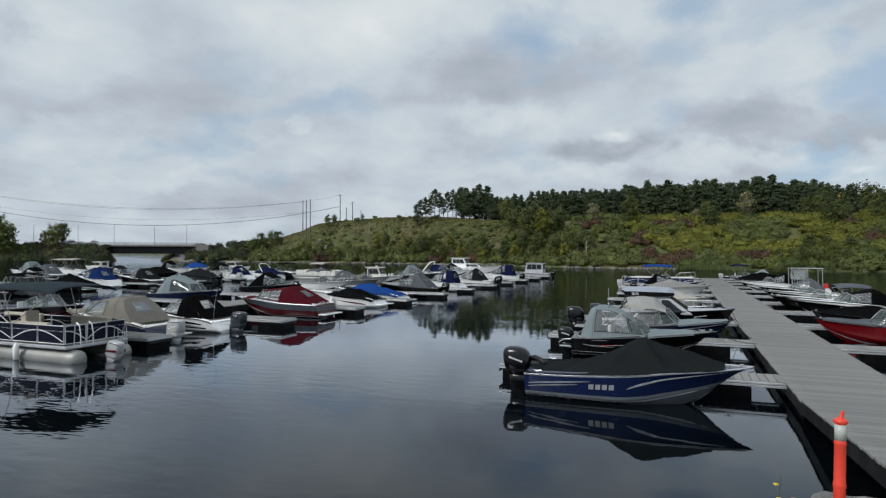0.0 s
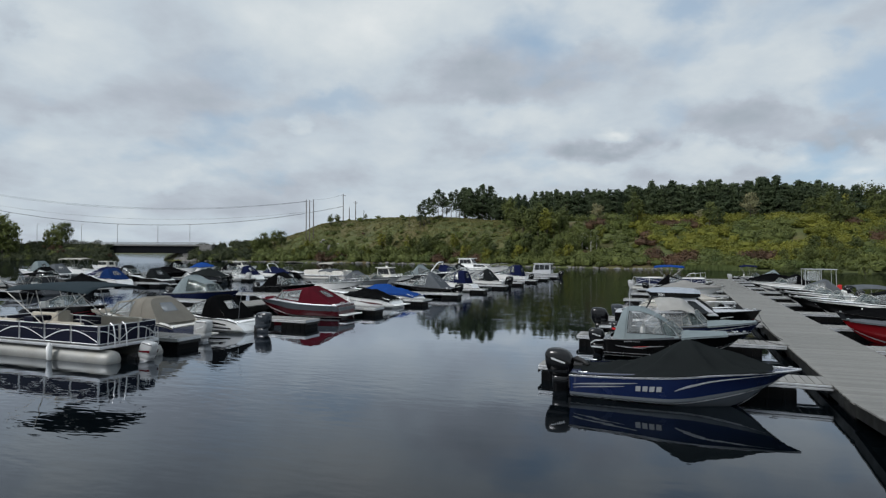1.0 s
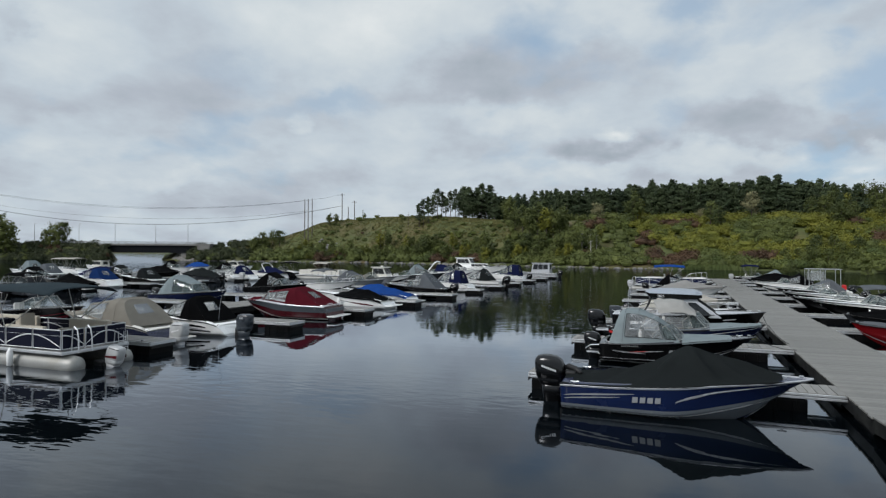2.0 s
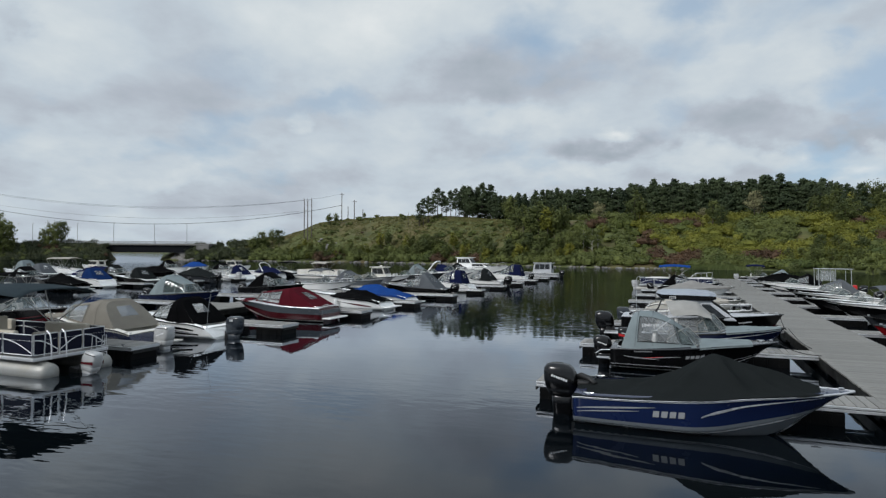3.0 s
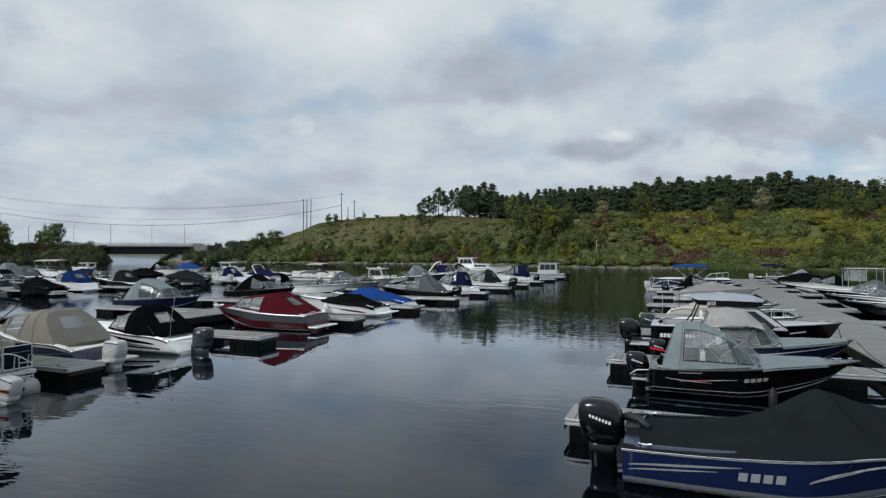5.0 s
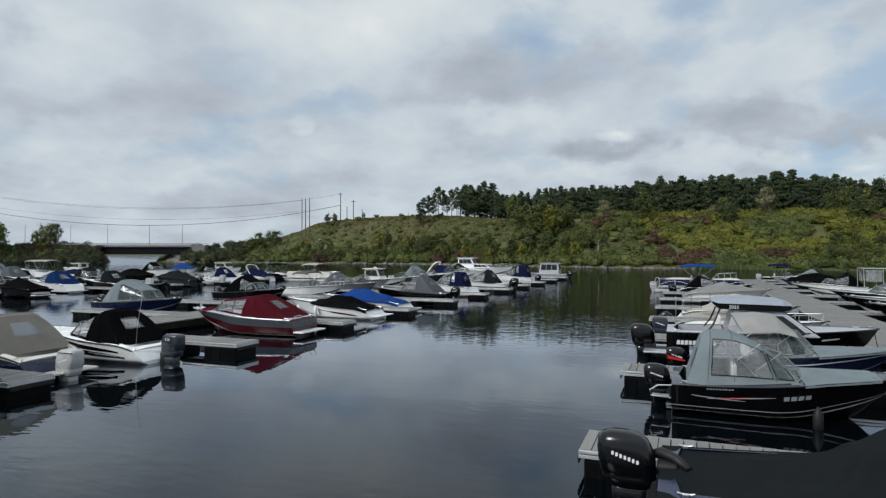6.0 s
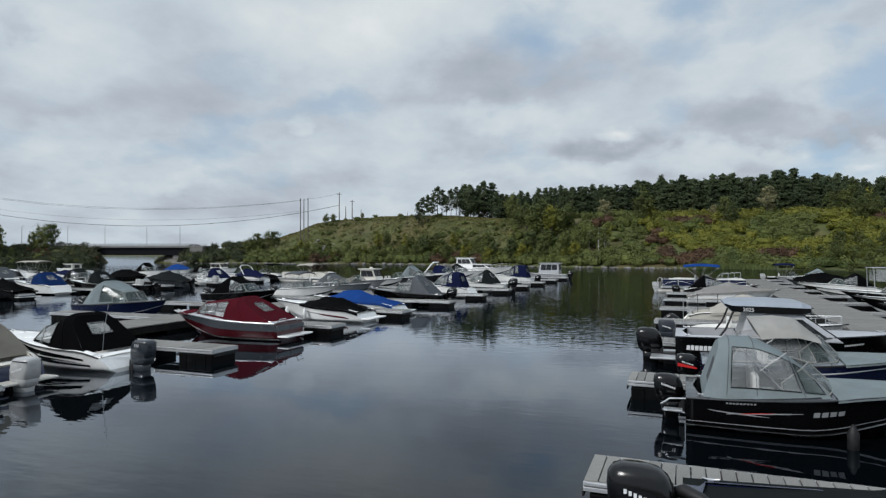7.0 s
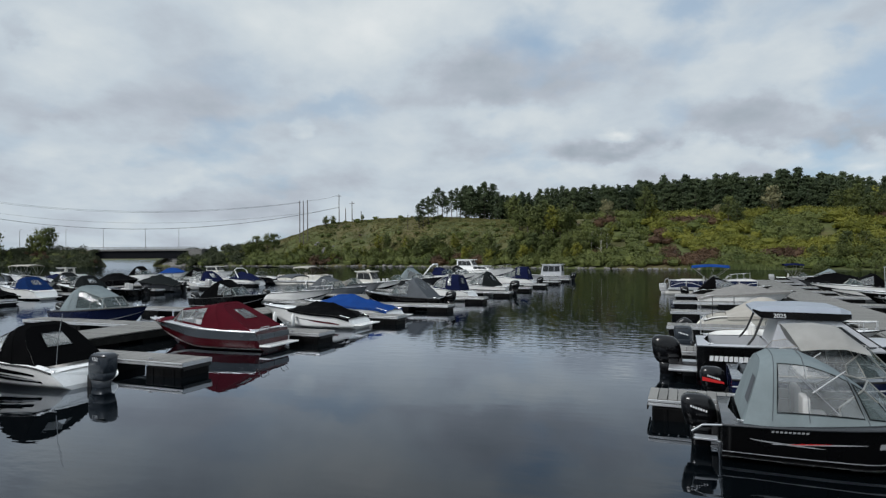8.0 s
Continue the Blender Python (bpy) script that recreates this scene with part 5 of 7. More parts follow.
cabin_pane([(2.35, 1.10), (2.45, 1.60), (2.95, 1.60), (3.00, 1.10)], cab)
cabin_pane([(3.08, 1.08), (3.05, 1.60), (3.36, 1.60), (3.98, 1.08)], cab)
for y0, y1 in ((-0.92, -0.03), (0.03, 0.92)):
    q = []
    for yy, t in ((y0, 0.12), (y1, 0.12), (y1 * 0.93, 0.92), (y0 * 0.93, 0.92)):
        q.append(Vector((4.35 - 1.0 * t + 0.012, yy, 0.98 + 0.74 * t + 0.014)))
    bm = bmesh.new()
    bm.faces.new([bm.verts.new(p) for p in q])
    part("windscreen", bm, DARKGLASS, cab)
    part("window_frame", tube(q, 0.02, 6, True), RUBBER, cab)
rr = []
for x_, w_, z0_, z1_ in ((1.35, 0.86, 1.93, 2.00), (1.55, 1.02, 1.76, 2.06), (2.6, 1.05, 1.72, 2.09), (3.35, 1.0, 1.72, 2.05), (3.60, 0.86, 1.78, 1.97)):
    rr.append([Vector((x_, -w_, z0_)), Vector((x_, -w_ * 1.02, (z0_ + z1_) / 2)), Vector((x_, -w_ * 0.86, z1_)), Vector((x_, w_ * 0.86, z1_)), Vector((x_, w_ * 1.02, (z0_ + z1_) / 2)), Vector((x_, w_, z0_))])
roof = part("roof", loft(rr), material("hardtop_grey", (0.27, 0.30, 0.345), 0.4, 0.0, 0.08, 1.5, 30.0), b, "pale grey hard top with a dark band")
for sign in (1, -1):
    bm = bmesh.new()
    pts = [[(x_, sign * (w_ * 1.02 + 0.012), z0_ + 0.015), (x_, sign * (w_ * 1.02 + 0.012), (z0_ + z1_) / 2 + 0.03)] for x_, w_, z0_, z1_ in ((1.36, 0.86, 1.93, 2.00), (1.55, 1.02, 1.76, 2.06), (2.6, 1.05, 1.72, 2.09), (3.35, 1.0, 1.72, 2.05), (3.59, 0.86, 1.78, 1.97))]
    vs = [[bm.verts.new(p) for p in r] for r in pts]
    for a_, c_ in zip(vs, vs[1:]):
        bm.faces.new((a_[0], c_[0], c_[1], a_[1]))
    part("roof_band", bm, BLACK, roof)
written("2025", 0.15, DECAL, roof, pose(1.98, -1.10, 1.79, 90, 0, 0))
for sign in (1, -1):
    part("roof_strut", tube([(1.62, 0.98 * sign, 1.86), (1.38, 1.04 * sign, 1.25), (1.05, 1.08 * sign, 0.80)], 0.03, 6), RUBBER, b)
side_bars(b, h, 0.155, 0.76, 10, 0.125, 0.14, 0.10, label="row of pale bars along the side")
side_bars(b, h, 0.80, 0.80, 8, 0.055, 0.06, 0.04)
swim_platform(b, h, ALU, 0.75, 0.26)

b, h = craft("runabout", -3.6, 33.0, False, 5.5, "white open runabout with a grey outboard motor", WHITE, 2.2, 0.62, 0.92, ws=3.2, ws_h=0.4, chairs=((2.0, 0.4), (2.0, -0.4)),
             bands=((0.30, 0.42, DARKGREY, "boot_stripe"),), motor=(MOTOR_GREY, 1.05, {}), rail=(3.6, 5.3), floor=SEAT_WHITE)
part("flag_staff", tube([(0.2, 0.6, 0.6), (0.2, 0.6, 1.75)], 0.014, 6), CHROME, b)
b, h = craft("runabout", -3.45, 40.0, False, 5.5, "cream runabout partly under a beige cover", OFFWHITE, 2.2, 0.60, 0.9, deck=OFFWHITE, motor=(MOTOR, 1.05, dict(tilt=38.0, drop=0.1)),
             tarp=(C_CREAM, [(1.2, 0.1), (2.2, 0.65), (2.9, 0.72), (3.9, 0.2), (4.6, 0.02)], 1.2, 4.6))
for x_ in (0.7, 1.6):
    part("rod_post", tube([(x_, 0.7, 0.6), (x_, 0.7, 1.5)], 0.016, 6), RUBBER, b)
b, h = craft("runabout", -3.2, 53.9, False, 5.75, "white runabout under a taupe and grey cover", WHITE, 2.3, 0.66, 0.95, bands=((0.55, 0.60, DECAL, "pinstripe"),),
             tarp=(C_TAUPE, [(0, 0.08), (1.0, 0.22), (2.4, 0.62), (2.8, 0.62), (3.6, 0.34), (4.6, 0.12), (5.5, 0.03)], 0.0, 5.4))
craft("runabout", -3.6, 60.4, False, 5.6, "dark runabout with a black canvas top", BLACK, 2.3, 0.66, 0.95, ws=3.1, top=(0.5, 3.1, 1.75, C_BLACK), motor=(MOTOR, 1.0, {}))
pontoon(-5.3, 66.2, False, 7.4, "pontoon boat with blue sunshade and striped rails", NAVY, True, C_BLUE, (1.9, 4.8, 2.45), (MOTOR_SILVER, 1.1, {}), seat=SEAT_WHITE)
b, h = craft("runabout", -4.2, 74.5, False, 6.2, "pale open boat with a chrome rail", OFFWHITE, 2.3, 0.6, 1.0, ws=3.4, rail=(3.8, 6.0, 0.5), bands=((0.3, 0.4, NAVY, "boot_stripe"),), motor=(MOTOR, 1.0, {}))

# across the near dock
craft("runabout", 11.3, 21.7, True, 5.3, "maroon runabout with a white deck", MAROON, 2.2, 0.62, 0.95, ws=3.0, bands=((0.86, 0.99, WHITE, "gunwale_stripe"), (0.30, 0.34, WHITE, "waterline_stripe")),
      tarp=(C_CHAR, [(0, 0.1), (2.2, 0.5), (3.0, 0.1)], 0.0, 2.9), motor=(MOTOR, 1.0, {}))
craft("fishing_boat", 11.2, 29.3, True, 5.7, "red aluminium fishing boat with grey windshield top", RED, 2.25, 0.62, 0.93, deck=GREY, ws=3.7, ws_h=0.5, top=(0.6, 3.7, 1.75, C_MIDGREY),
      bands=((0.20, 0.23, SILVER, "chine_stripe"), (0.96, 0.99, SILVER, "gunwale_stripe")), front_tarp=(C_MIDGREY, 3.75, 5.45, 0.12), motor=(MOTOR, 1.0, {}))
craft("fishing_boat", 11.2, 32.9, True, 5.2, "grey aluminium fishing boat with a black cover", DARKGREY, 2.2, 0.62, 0.95, deck=DARKGREY,
      tarp=(C_BLACK, [(0, 0.12), (2.0, 0.4), (3.0, 0.5), (4.2, 0.2), (5.0, 0.02)], 0.0, 4.9), motor=(MOTOR, 1.0, {}))
b, h = craft("runabout", 12.1, 40.0, True, 6.1, "white bowrider, black lower hull, black canvas top", WHITE, 2.4, 0.72, 0.95, ws=3.7, ws_h=0.46, top=(0.5, 3.5, 1.7, C_BLACK),
             bands=((0.20, 0.88, BLACK, "hull_band"),), fend=((3.6, 1),))
craft("runabout", 11.4, 43.4, True, 6.0, "dark bowrider with a folded grey sunshade", BLACK, 2.35, 0.68, 0.95, ws=3.6, ws_h=0.46, sun=(0.6, 2.4, 1.75, C_MIDGREY), bands=((0.93, 0.99, WHITE, "gunwale_stripe"),), chairs=((1.8, 0.4), (1.8, -0.4)), floor=SEAT_WHITE)
craft("runabout", 11.6, 50.2, True, 5.8, "white runabout with open cockpit and windshield", WHITE, 2.3, 0.62, 0.9, ws=3.4, chairs=((1.8, 0.4), (1.8, -0.4)), bands=((0.2, 0.86, BLACK, "hull_band"),), motor=(MOTOR, 1.0, {}))
b, h = craft("runabout", 11.5, 53.9, True, 5.6, "black fishing boat with a grey canvas top", BLACK, 2.3, 0.66, 0.95, ws=3.4, top=(0.7, 3.4, 1.8, C_MIDGREY), motor=(MOTOR, 1.0, {}))

b, h = craft("workboat", 12.2, 61.0, True, 6.4, "open work boat with a white hard-top frame", WHITE, 2.4, 0.62, 0.9, bands=((0.3, 0.6, DARKGREY, "hull_band"),), motor=(MOTOR, 1.1, {}), floor=SEAT_WHITE)
for x_ in (0.6, 1.7, 2.9):
    for sign in (1, -1):
        part("roof_post", tube([(x_, 0.95 * sign, 0.6), (x_ + 0.05, 0.92 * sign, 2.39)], 0.022, 6), ALU, b)
part("roof", box(1.75, 0, 2.40, 2.5, 1.95, 0.035, 0.012), SILVER, b)
for x_ in (2.3,):
    for sign in (1, -1):
        part("side_curtain", box(x_, 0.93 * sign, 1.85, 1.0, 0.006, 0.85), VINYL, b)
part("life_jacket", box(0.3, 0.5, 0.85, 0.35, 0.25, 0.5, 0.1), DECAL_RED, b)
craft("runabout", 11.3, 66.2, True, 6.0, "white runabout with a black canvas top", WHITE, 2.35, 0.70, 0.95, ws=3.6, top=(0.6, 3.2, 1.85, C_BLACK), bands=((0.20, 0.72, BLACK, "hull_band"),))
craft("runabout", 11.3, 73.5, True, 5.8, "dark runabout under a black cover", DARKGREY, 2.3, 0.66, 0.95, tarp=(C_BLACK, [(0, 0.2), (2, 0.7), (3, 0.8), (5.2, 0.05)], 0, 5.2), motor=(MOTOR, 1.0, {}))
craft("runabout", 11.0, 79.5, True, 5.6, "silver runabout with a grey canvas top", SILVER, 2.3, 0.66, 0.95, ws=3.2, top=(0.5, 3.2, 1.9, C_GREY), motor=(MOTOR, 1.0, {}))
craft("fishing_boat", 5.6, 88.6, False, 5.4, "black fishing boat with a navy sunshade", BLACK, 2.3, 0.66, 0.95, ws=3.2, sun=(0.8, 2.8, 2.2, C_NAVY), motor=(MOTOR_SILVER, 1.0, {}), chairs=((1.6, 0.4),))

# ---- the middle dock's near row ----
pontoon(-18.15, 14.65, True, 7.0, "pontoon boat with navy panels and slate sunshade", PANEL_NAVY, True, C_TEAL, (0.6, 4.6, 2.44), (MOTOR_SILVER, 0.95, dict(leg=MOTOR_SILVER, tilt=10.0, back=0.35, stripe=MAROON, bars=False, drop=0.16)))

b, h = craft("runabout", -19.40, 18.85, True, 5.9, "navy runabout with a taupe camper canvas", NAVY, 2.3, 0.66, 0.95, deck=OFFWHITE, ws=4.45, ws_h=0.46, top=(0.85, 4.4, 1.76, C_TAN, dict(reach=2.0, slope=0.95)), front_tarp=(C_TAN, 4.55, 5.7, 0.10),
             bands=((0.92, 0.98, OFFWHITE, "gunwale_stripe"),), motor=(MOTOR_SILVER, 1.2, dict(drop=0.20)), platform=OFFWHITE)
b, h = craft("runabout", -18.85, 22.0, True, 6.0, "white bowrider with black stripes and canvas", WHITE, 2.3, 0.54, 0.84, ws=3.5, ws_h=0.42, top=(0.75, 3.45, 1.64, C_BLACK, dict(reach=1.35, slope=1.05)), trim=C_BLACK,
             motor=(MOTOR_GREY, 1.2, dict(bars=False, drop=0.02)))
swoosh(b, h, 0.16, 0.99, 0.70, 0.90, 0.14, BLACK)
swoosh(b, h, 0.12, 0.76, 0.48, 0.66, 0.15, BLACK)
swoosh(b, h, 0.14, 0.40, 0.52, 0.60, 0.05, SILVER)
written("150", 0.14, DECAL, b, pose(-0.40, -0.234, 0.72, 90, 0, 0))
written("150", 0.14, DECAL, b, pose(-0.40, 0.234, 0.72, 90, 0, 180))
part("antenna", tube([(0.35, 0.75, 0.65), (0.30, 0.74, 1.3), (0.18, 0.70, 2.0)], 0.008, 5), CHROME, b)

b, h = craft("runabout", -18.2, 29.05, True, 6.15, "red and grey runabout with burgundy canvas", DEEP_RED, 2.35, 0.66, 0.90, deck=SILVER, ws=4.65, ws_h=0.45, top=(0.30, 4.6, 1.70, C_RED, dict(reach=2.2, slope=1.7)), trim=C_RED, front_tarp=(C_RED, 4.8, 5.5, 0.10),
             bands=((0.66, 0.96, SLATE, "grey_band"), (0.96, 0.995, DECAL, "pale_stripe"), (0.30, 0.35, WHITE, "waterline_stripe")), rub=ALU, platform=WHITE, tail=0.0, kick=0.12)
for sign in (1, -1):
    part("transom_band", box(0.045, 0.46 * sign, 0.53, 0.08, 0.90, 0.20, 0.02), SLATE, b, "grey band across the transom")
    part("grab_rail", tube([(0.10, 0.8 * sign, 0.74), (-0.05, 0.8 * sign, 0.90), (-0.05, 0.4 * sign, 0.90), (0.02, 0.4 * sign, 0.74)], 0.014, 6), CHROME, b)

b, h = craft("runabout", -18.3, 35.95, True, 5.9, "white runabout, red flash, black cockpit cover", WHITE, 2.35, 0.58, 0.94, open_to=0.62, platform=WHITE,
             tarp=(C_BLACK, [(0.2, 0.05), (0.9, 0.24), (1.9, 0.48), (2.6, 0.42), (3.5, 0.10), (3.8, 0.0)], 0.2, 3.7), fend=((3.2, 1), (4.6, 1)))
swoosh(b, h, 0.14, 0.46, 0.48, 0.64, 0.10, MAROON)
swoosh(b, h, 0.30, 0.70, 0.62, 0.70, 0.03, DARKGREY)
part("windshield_wiper", tube([(3.0, 0.2, 1.12), (3.4, 0.5, 0.98)], 0.01, 5), RUBBER, b)
craft("runabout", -18.35, 39.9, True, 6.1, "white bowrider under a bright blue cover", WHITE, 2.35, 0.58, 0.88, open_to=0.66, platform=WHITE,
      tarp=(C_BLUE, [(0.2, 0.10), (1.4, 0.26), (2.6, 0.50), (3.2, 0.58), (4.0, 0.30), (4.8, 0.02)], 0.2, 4.7), bands=((0.30, 0.40, NAVY, "boot_stripe"),))
craft("fishing_boat", -18.4, 46.95, True, 5.9, "black fishing boat with a grey canvas top", BLACK, 2.3, 0.70, 1.05, ws=3.7, ws_h=0.5, deck=DARKGREY, top=(0.7, 3.5, 1.98, C_MIDGREY), bands=((0.33, 0.36, SILVER, "pinstripe"),), motor=(MOTOR, 1.15, {}))
craft("runabout", -18.7, 54.0, True, 6.0, "white cuddy boat with a navy canvas top", WHITE, 2.35, 0.72, 1.05, ws=3.4, ws_h=0.5, top=(0.8, 3.3, 2.0, C_NAVY, dict(side_pane=True, slope=0.35)), platform=WHITE, rail=(3.8, 5.8, 0.25))
craft("fishing_boat", -18.1, 61.5, True, 6.3, "white boat, charcoal side band, grey canvas top", WHITE, 2.35, 0.72, 1.05, ws=3.6, ws_h=0.5, top=(0.9, 3.4, 2.0, C_CHAR), bands=((0.34, 0.70, DARKGREY, "hull_band"),), motor=(MOTOR, 1.35, {}))
craft("runabout", -18.8, 75.0, True, 6.0, "white cruiser with a navy enclosed sunshade", WHITE, 2.4, 0.75, 1.1, ws=3.6, ws_h=0.5, top=(0.6, 3.4, 2.2, C_NAVY, dict(side_pane=True, slope=0.35)), motor=(MOTOR, 1.1, {}))
b, h = craft("houseboat", -17.9, 90.5, True, 6.2, "small grey metal cabin boat", SILVER, 2.5, 0.62, 0.85, motor=(MOTOR, 1.2, {}))
wheelhouse(b, 0.95, 3.75, 1.0, 0.68, 2.10, 0.25, 3, SILVER, 0.42)

# ---- the middle dock's far row, bows to the dock ----
craft("runabout", -32.0, 20.9, False, 5.3, "dark maroon bowrider with an open windshield", BLACK, 2.3, 0.66, 0.95, deck=DARKGREY, ws=3.2, ws_h=0.46, bands=((0.62, 0.68, MAROON, "pink_stripe"), (0.30, 0.5, MAROON, "hull_band")), chairs=((1.6, 0.4), (1.6, -0.4)), sun=(0.4, 1.6, 1.75, C_BLACK), floor=SEAT)
craft("fishing_boat", -35.2, 33.4, False, 5.9, "dark blue fishing boat with a pale grey top", NAVY, 2.3, 0.66, 1.0, deck=DARKGREY, ws=4.0, ws_h=0.5, top=(0.9, 4.0, 1.98, C_GREY, dict(reach=1.9, slope=0.8, quarter=GLASS)), trim=DARKGREY, motor=(MOTOR, 1.0, {}), bands=((0.40, 0.43, SILVER, "pinstripe"),))
craft("fishing_boat", -35.2, 43.2, False, 5.7, "black fishing boat with a black canvas top", BLACK, 2.3, 0.66, 1.0, deck=DARKGREY, ws=3.9, ws_h=0.5, top=(0.9, 3.8, 1.9, C_BLACK), motor=(MOTOR, 1.0, {}), bands=((0.42, 0.46, SILVER, "pinstripe"),))
craft("runabout", -34.0, 49.4, False, 5.8, "white centre-console boat with a high stern", WHITE, 2.35, 0.60, 0.90, bands=((0.30, 0.42, DARKGREY, "boot_stripe"),), ws=3.0, ws_h=0.5, sun=(1.4, 2.9, 2.0, C_MIDGREY), rail=(3.4, 5.6, 0.3), motor=(MOTOR, 1.0, {}))
craft("fishing_boat", -33.6, 53.4, False, 6.0, "grey aluminium boat with a charcoal canvas top", GREY, 2.3, 0.7, 1.0, deck=GREY, ws=3.7, ws_h=0.5, top=(1.0, 3.6, 1.85, C_MIDGREY), motor=(MOTOR, 1.0, {}))
b, h = craft("cabin_boat", -35.4, 62.0, False, 6.6, "small white pilothouse boat with dark windows", WHITE, 2.4, 0.75, 1.1, motor=(MOTOR, 1.1, {}), bands=((0.3, 0.5, BLACK, "hull_band"),))
wheelhouse(b, 2.3, 4.2, 0.86, 0.82, 1.92, 0.5, 2, OFFWHITE, 0.40)
part("radar", box(3.0, 0.3, 2.08, 0.26, 0.26, 0.12, 0.05), OFFWHITE, b)
craft("runabout", -34.0, 57.0, False, 6.0, "grey runabout under a taupe cockpit cover", SILVER, 2.35, 0.72, 1.05, ws=3.7, ws_h=0.5, deck=DARKGREY, tarp=(C_TAN, [(0, 0.1), (1.5, 0.35), (3.0, 0.4)], 0, 3.0))
craft("runabout", -33.8, 70.6, False, 5.9, "dark runabout with a pale grey canvas top", DARKGREY, 2.35, 0.7, 1.05, ws=3.6, ws_h=0.5, top=(1.0, 3.5, 2.2, C_GREY))
b, h = craft("sport_cruiser", -35.5, 80.4, False, 8.0, "white sport cruiser with a raked arch", WHITE, 2.7, 0.9, 1.35, ws=5.0, ws_h=0.6, bands=((0.30, 0.48, NAVY, "hull_band"),), rail=(5.4, 7.7, 0.4), chairs=((2.6, 0.5), (2.6, -0.5)))
part("arch", tube([(1.6, 1.25, 0.95), (2.5, 1.15, 2.1), (2.7, 0.7, 2.35), (2.7, -0.7, 2.35), (2.5, -1.15, 2.1), (1.6, -1.25, 0.95)], 0.09, 8), WHITE, b)
cover(b, h, C_NAVY, [(2.6, 1.0), (3.4, 0.95), (4.4, 0.55)], 2.6, 4.5, 0.0, "cockpit_top")
b, h = craft("cruiser", -37.0, 96.0, False, 10.0, "white cabin cruiser with tall wheelhouse windows", WHITE, 3.2, 1.0, 1.6, bands=((0.30, 0.40, NAVY, "boot_stripe"),), rail=(6.2, 9.6, 0.5), open_to=0.25)
wheelhouse(b, 1.6, 4.6, 1.2, 1.15, 2.75, 0.9, 3, WHITE, 0.52)
wheelhouse(b, 4.0, 7.0, 1.15, 1.25, 1.80, 1.1, 3, WHITE, 0.35)
craft("runabout", -34.2, 86.5, False, 6.2, "white runabout with a dark canvas top", WHITE, 2.4, 0.75, 1.1, ws=3.6, ws_h=0.5, top=(0.8, 3.4, 2.1, C_CHAR))

# ---- the far dock's boats ----
craft("runabout", -48.6, 34.0, True, 6.2, "slate grey bowrider with a folded black sunshade", DARKGREY, 2.35, 0.7, 1.0, deck=DARKGREY, ws=3.6, ws_h=0.5, bands=((0.86, 0.99, SILVER, "gunwale_stripe"),), sun=(0.8, 2.4, 1.8, C_BLACK), chairs=((1.8, 0.4),), floor=SEAT)
craft("runabout", -50.5, 40.2, True, 6.2, "black runabout with a black tonneau and white platform", BLACK, 2.35, 0.7, 1.0, deck=BLACK, tarp=(C_BLACK, [(0, 0.1), (1.6, 0.5), (2.8, 0.7), (4.0, 0.1)], 0, 4.0), platform=WHITE, ws=3.9, ws_h=0.4)
craft("runabout", -53.2, 45.2, True, 6.3, "white cuddy boat with a blue camper canvas", WHITE, 2.4, 0.75, 1.05, ws=3.9, ws_h=0.5, top=(0.7, 3.7, 1.90, C_ROYAL), platform=WHITE, rail=(4.2, 6.1, 0.3), bands=((0.10, 0.36, BLACK, "bottom_paint"),))
b, h = craft("fishing_boat", -49.6, 51.4, True, 5.6, "low black open boat at the pier", BLACK, 2.2, 0.55, 0.8, deck=DARKGREY, chairs=((1.2, 0.4), (2.4, -0.3)), motor=(MOTOR, 0.9, {}))
craft("runabout", -51.0, 57.4, True, 6.0, "runabout hidden under a charcoal mooring cover", DARKGREY, 2.35, 0.7, 0.95, tarp=(C_CHAR, [(0, 0.25), (1.6, 0.6), (2.8, 0.85), (4.0, 0.5), (5.4, 0.05)], -0.1, 5.5), motor=(MOTOR, 1.0, {}))
craft("runabout", -51.6, 61.4, True, 6.2, "white bowrider with a silver outboard", WHITE, 2.4, 0.7, 0.95, ws=3.5, ws_h=0.4, motor=(MOTOR_SILVER, 1.2, {}), chairs=((1.8, 0.4), (1.8, -0.4)), floor=SEAT_WHITE)
b, h = craft("runabout", -50.4, 69.0, True, 6.6, "white wakeboard boat with navy canvas and tower", WHITE, 2.5, 0.75, 1.0, ws=3.8, ws_h=0.5, tarp=(C_NAVY, [(0, 0.2), (1.6, 0.6), (3.0, 0.8), (3.6, 0.3)], 0, 3.7), bands=((0.3, 0.6, NAVY, "hull_band"),))
part("tower", tube([(2.2, 1.1, 0.8), (3.0, 1.0, 1.9), (3.1, 0.5, 2.1), (3.1, -0.5, 2.1), (3.0, -1.0, 1.9), (2.2, -1.1, 0.8)], 0.05, 8), WHITE, b)
craft("runabout", -52.6, 75.5, True, 6.0, "dark runabout with a black sunshade", BLACK, 2.4, 0.7, 1.0, ws=3.5, ws_h=0.5, sun=(0.8, 2.6, 2.1, C_BLACK))
pontoon(-43.0, 72.0, True, 7.0, "beige pontoon boat with a folded frame", OFFWHITE, False, C_CREAM, (2.0, 4.2, 2.2), None)
craft("runabout", -66.5, 60.5, False, 6.4, "long boat under a black mooring cover", BLACK, 2.4, 0.7, 1.0, tarp=(C_BLACK, [(0, 0.25), (2, 0.8), (3.4, 0.8), (5.8, 0.1)], -0.1, 5.9))
craft("runabout", -66.3, 67.5, False, 6.2, "white and red bowrider", WHITE, 2.4, 0.7, 1.0, ws=3.6, ws_h=0.5, bands=((0.3, 0.6, MAROON, "hull_band"),), chairs=((1.8, 0.4),))
